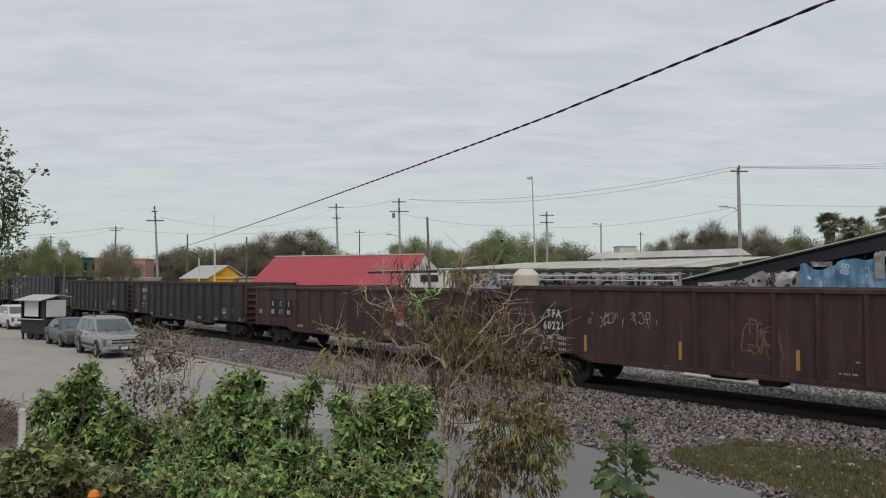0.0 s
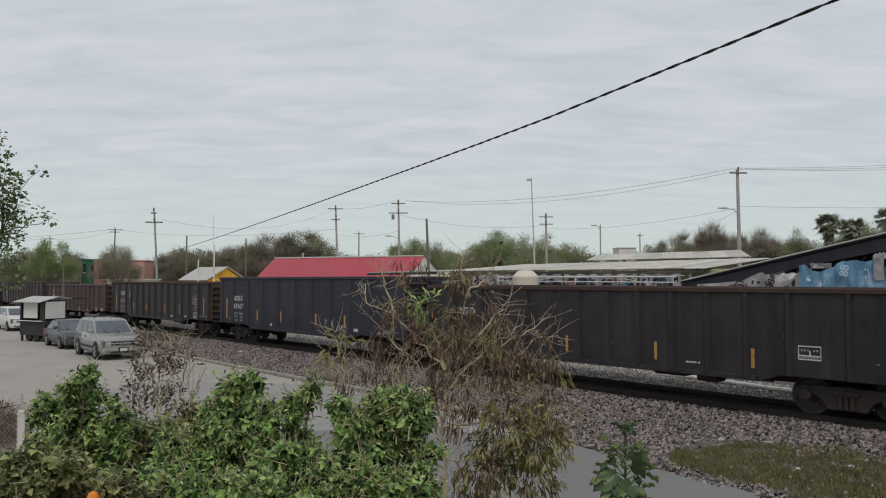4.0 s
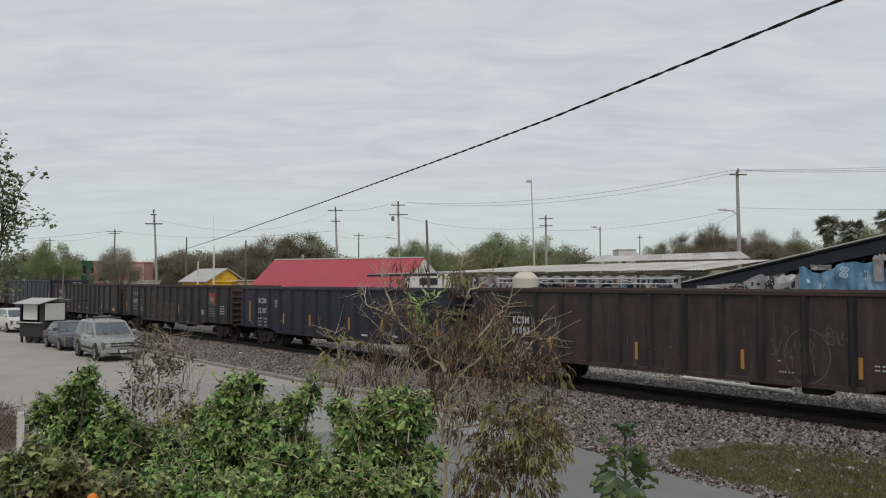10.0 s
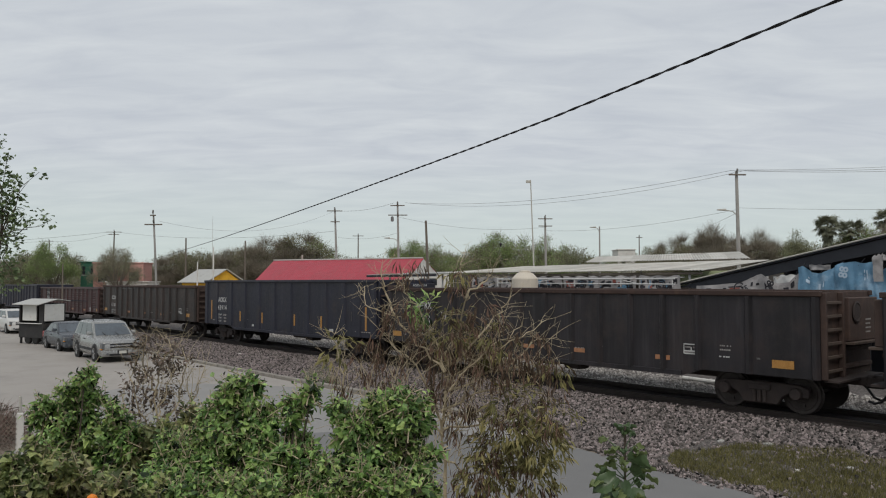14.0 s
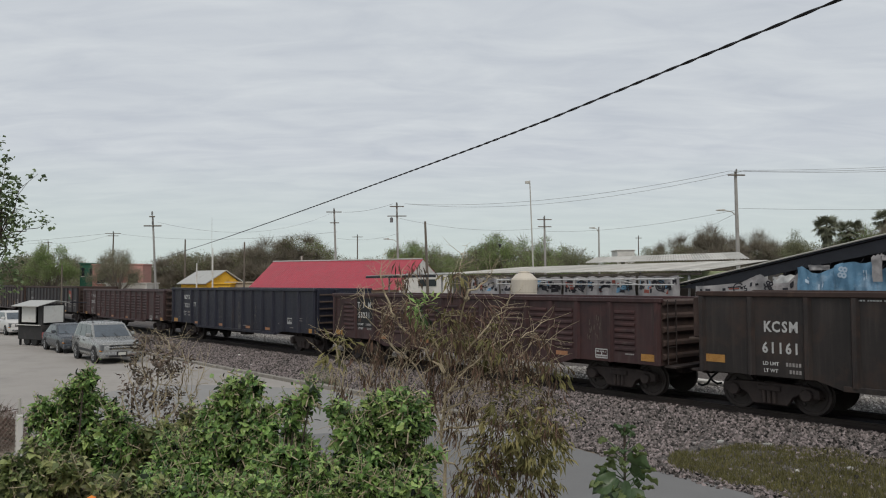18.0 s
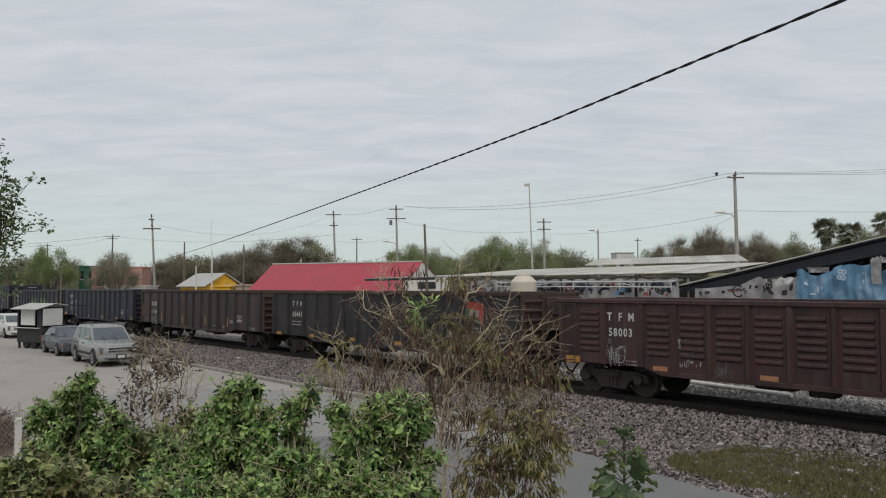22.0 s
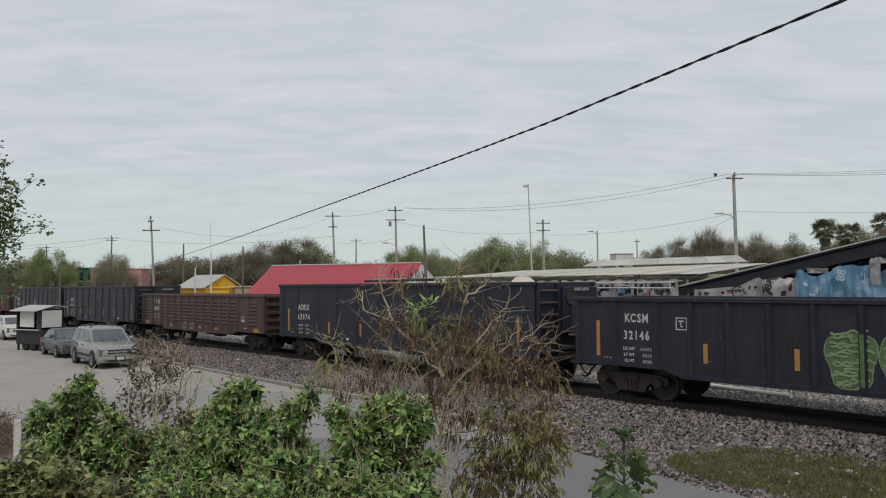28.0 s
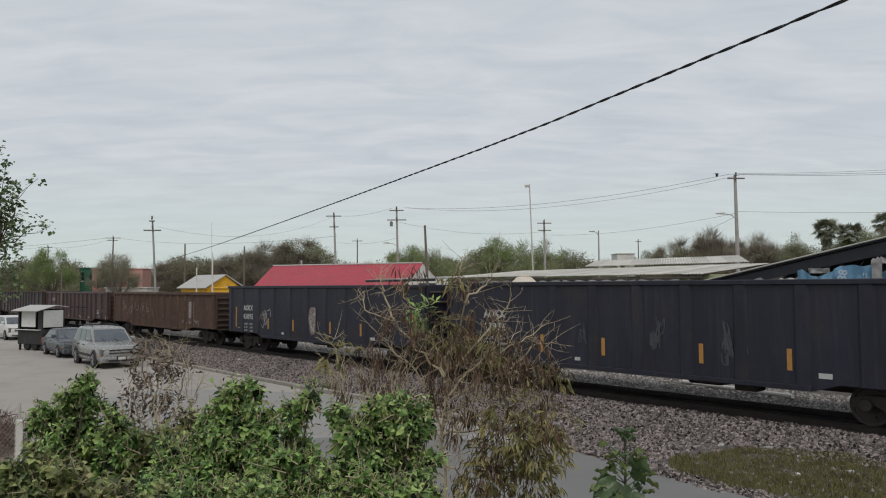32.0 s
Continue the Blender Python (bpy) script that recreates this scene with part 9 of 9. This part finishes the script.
def weed(x, y, s, seed):
    w = thing("weed", (x, y, bed_height(x, y)), "grey-green weed clump growing on the ballast", "weed", "weeds on the ballast")
    lobes = [((0, 0, 0.2 * s), (0.42 * s, 0.3 * s, 0.26 * s)), ((0.3 * s, 0, 0.14 * s), (0.25 * s, 0.25 * s, 0.18 * s)), ((-0.3 * s, 0, 0.16 * s), (0.25 * s, 0.25 * s, 0.2 * s))]
    part("leaves", leaf_cloud(lobes, int(420 * s), 0.06, seed, clump=0.04), LEAF_DARK, w, kind="stuff")
    part("stems", twig_cloud(lobes, 120, 0.3, 0.004, seed, 0.9), DRY_STEM, w, kind="stuff")


weed(-23.6, 14.75, 1.25, 1)
weed(-22.7, 14.7, 0.6, 2)
weed(-19.0, 14.9, 0.5, 3)
rnd_l = random.Random(21)
for i, (x, y, s) in enumerate(((-6.6, 14.6, 0.07), (-8.7, 15.6, 0.09), (-7.8, 15.9, 0.13), (-9.1, 15.2, 0.07), (-12.8, 16.3, 0.06), (-30.0, 15.4, 0.07), (-33.5, 16.6, 0.09), (-16.0, 17.2, 0.06), (-5.9, 15.2, 0.10))):
    bm = bmesh.new()
    bmesh.ops.create_icosphere(bm, subdivisions=1, radius=s)
    for v_ in bm.verts:
        v_.co = Vector((v_.co.x * rnd_l.uniform(0.7, 1.2), v_.co.y * rnd_l.uniform(0.7, 1.2), v_.co.z * rnd_l.uniform(0.3, 0.6)))
    tagged(part("litter" if i in (0, 5, 6) else "pale_stone", bm, WHITE_WALL if i in (0, 5, 6) else CONCRETE, None, at=(x, y, bed_height(x, y) + s * 0.2)), "scrap of white litter on the ground" if i in (0, 5, 6) else "pale stone lying beside the ballast", "litter" if i in (0, 5, 6) else "stone", "litter and loose stones")


def own_house():
    """The terrace on which the camera stands, and the plain house wall behind it."""
    h = thing("terrace_house", (0, 0, 0), "plain plastered house with an upper terrace", "house", kind="structure")
    turn = pose(0, 0, 0, 0, 0, GARDEN_TURN)
    part("terrace_slab", box((-4, -5, 1.85), (4, 0.45, 2.02), 0.01), CONCRETE, h, at=turn)
    part("wall", box((-4, -5.2, 0), (4, -5, 5.2), 0.01), BEIGE_WALL, h, at=turn)
    part("wall", box((-4, 0.2, 0), (4, 0.4, 1.85), 0.01), BEIGE_WALL, h, at=turn)


own_house()

FEATHER = surface("dark_plumage", (0.03, 0.028, 0.03), 0.7, vary=0.3, scale=20, bump=0)


def bird():
    b = thing("bird", (-36, 42, 7), "small dark bird flying to an overhead line", "bird")
    body = lathe([(0.004, -0.16), (0.03, -0.12), (0.055, -0.04), (0.058, 0.03), (0.04, 0.09), (0.036, 0.13), (0.02, 0.165), (0.003, 0.20)], 12, "x")
    part("body", body, FEATHER, b)
    part("tail", prism([(-0.28, -0.04), (-0.28, 0.04), (-0.13, 0.02), (-0.13, -0.02)], -0.006, 0.006, "z"), FEATHER, b)
    wings = []
    for s in (-1, 1):
        w = prism([(0.07, 0.0), (0.05, s * 0.16), (-0.02, s * 0.28), (-0.07, s * 0.16), (-0.08, 0.0)], -0.006, 0.006, "z")
        wings.append((part("wing", w, FEATHER, b, at=(0.02, s * 0.03, 0.03)), s))
    return b, wings


BIRD, BIRD_WINGS = bird()


def bird_rows():
    """Hidden in a tree at first, then up and across to the overhead line, where it settles."""
    path = [(0, (-42.2, 42.8, 6.5)), (18.2, (-42.2, 42.8, 6.5)), (18.5, (-39.15, 41.55, 8.94)), (18.8, (-35.43, 41.14, 10.33)), (19.0, (-34.28, 42.46, 10.37)), (19.4, (-31.94, 44.65, 10.58)), (19.7, (-30.43, 46.07, 10.79)), (20.0, (-29.16, 47.34, 10.98)), (20.3, (-28.2, 48.7, 11.4)), (20.5, (-28.0, 49.9, 11.62)), (20.9, (-28.24, 50.83, 11.52)), (32, (-28.24, 50.83, 11.52))]
    return [(t, pose(*p, 0, 0, 60)) for t, p in path]


def motions():
    """The train rolls past, its wheels turn with it, and a bird crosses the sky."""
    for q, car in TRAIN:
        x0 = 15.45 - K * q + L / 2
        walk(car, [(t, pose(x0 + rolled(t), TRACK_Y, RAIL_TOP)) for t in (0, 2, 4, 8, 12, 16, 20, 24, 28, 30, 32)])
    turns = [(i / FPS, math.degrees(rolled(i / FPS) / 0.46)) for i in range(32 * FPS + 1)]
    for wheel, x in WHEELS:
        walk(wheel, [(t, pose(x, 0, 0.46, 0, a, 0)) for t, a in turns])
    walk(BIRD, bird_rows())
    for wing, s in BIRD_WINGS:
        rows = [(0, pose(0.02, s * 0.03, 0.03, -s * 75, 0, 0)), (18.1, pose(0.02, s * 0.03, 0.03, -s * 75, 0, 0))]
        rows += [(18.2 + 0.1 * i, pose(0.02, s * 0.03, 0.03, s * (38 if i % 2 else -30), 0, 0)) for i in range(25)]
        rows += [(20.9, pose(0.02, s * 0.03, 0.03, -s * 75, 0, 0)), (32, pose(0.02, s * 0.03, 0.03, -s * 75, 0, 0))]
        walk(wing, rows)


motions()
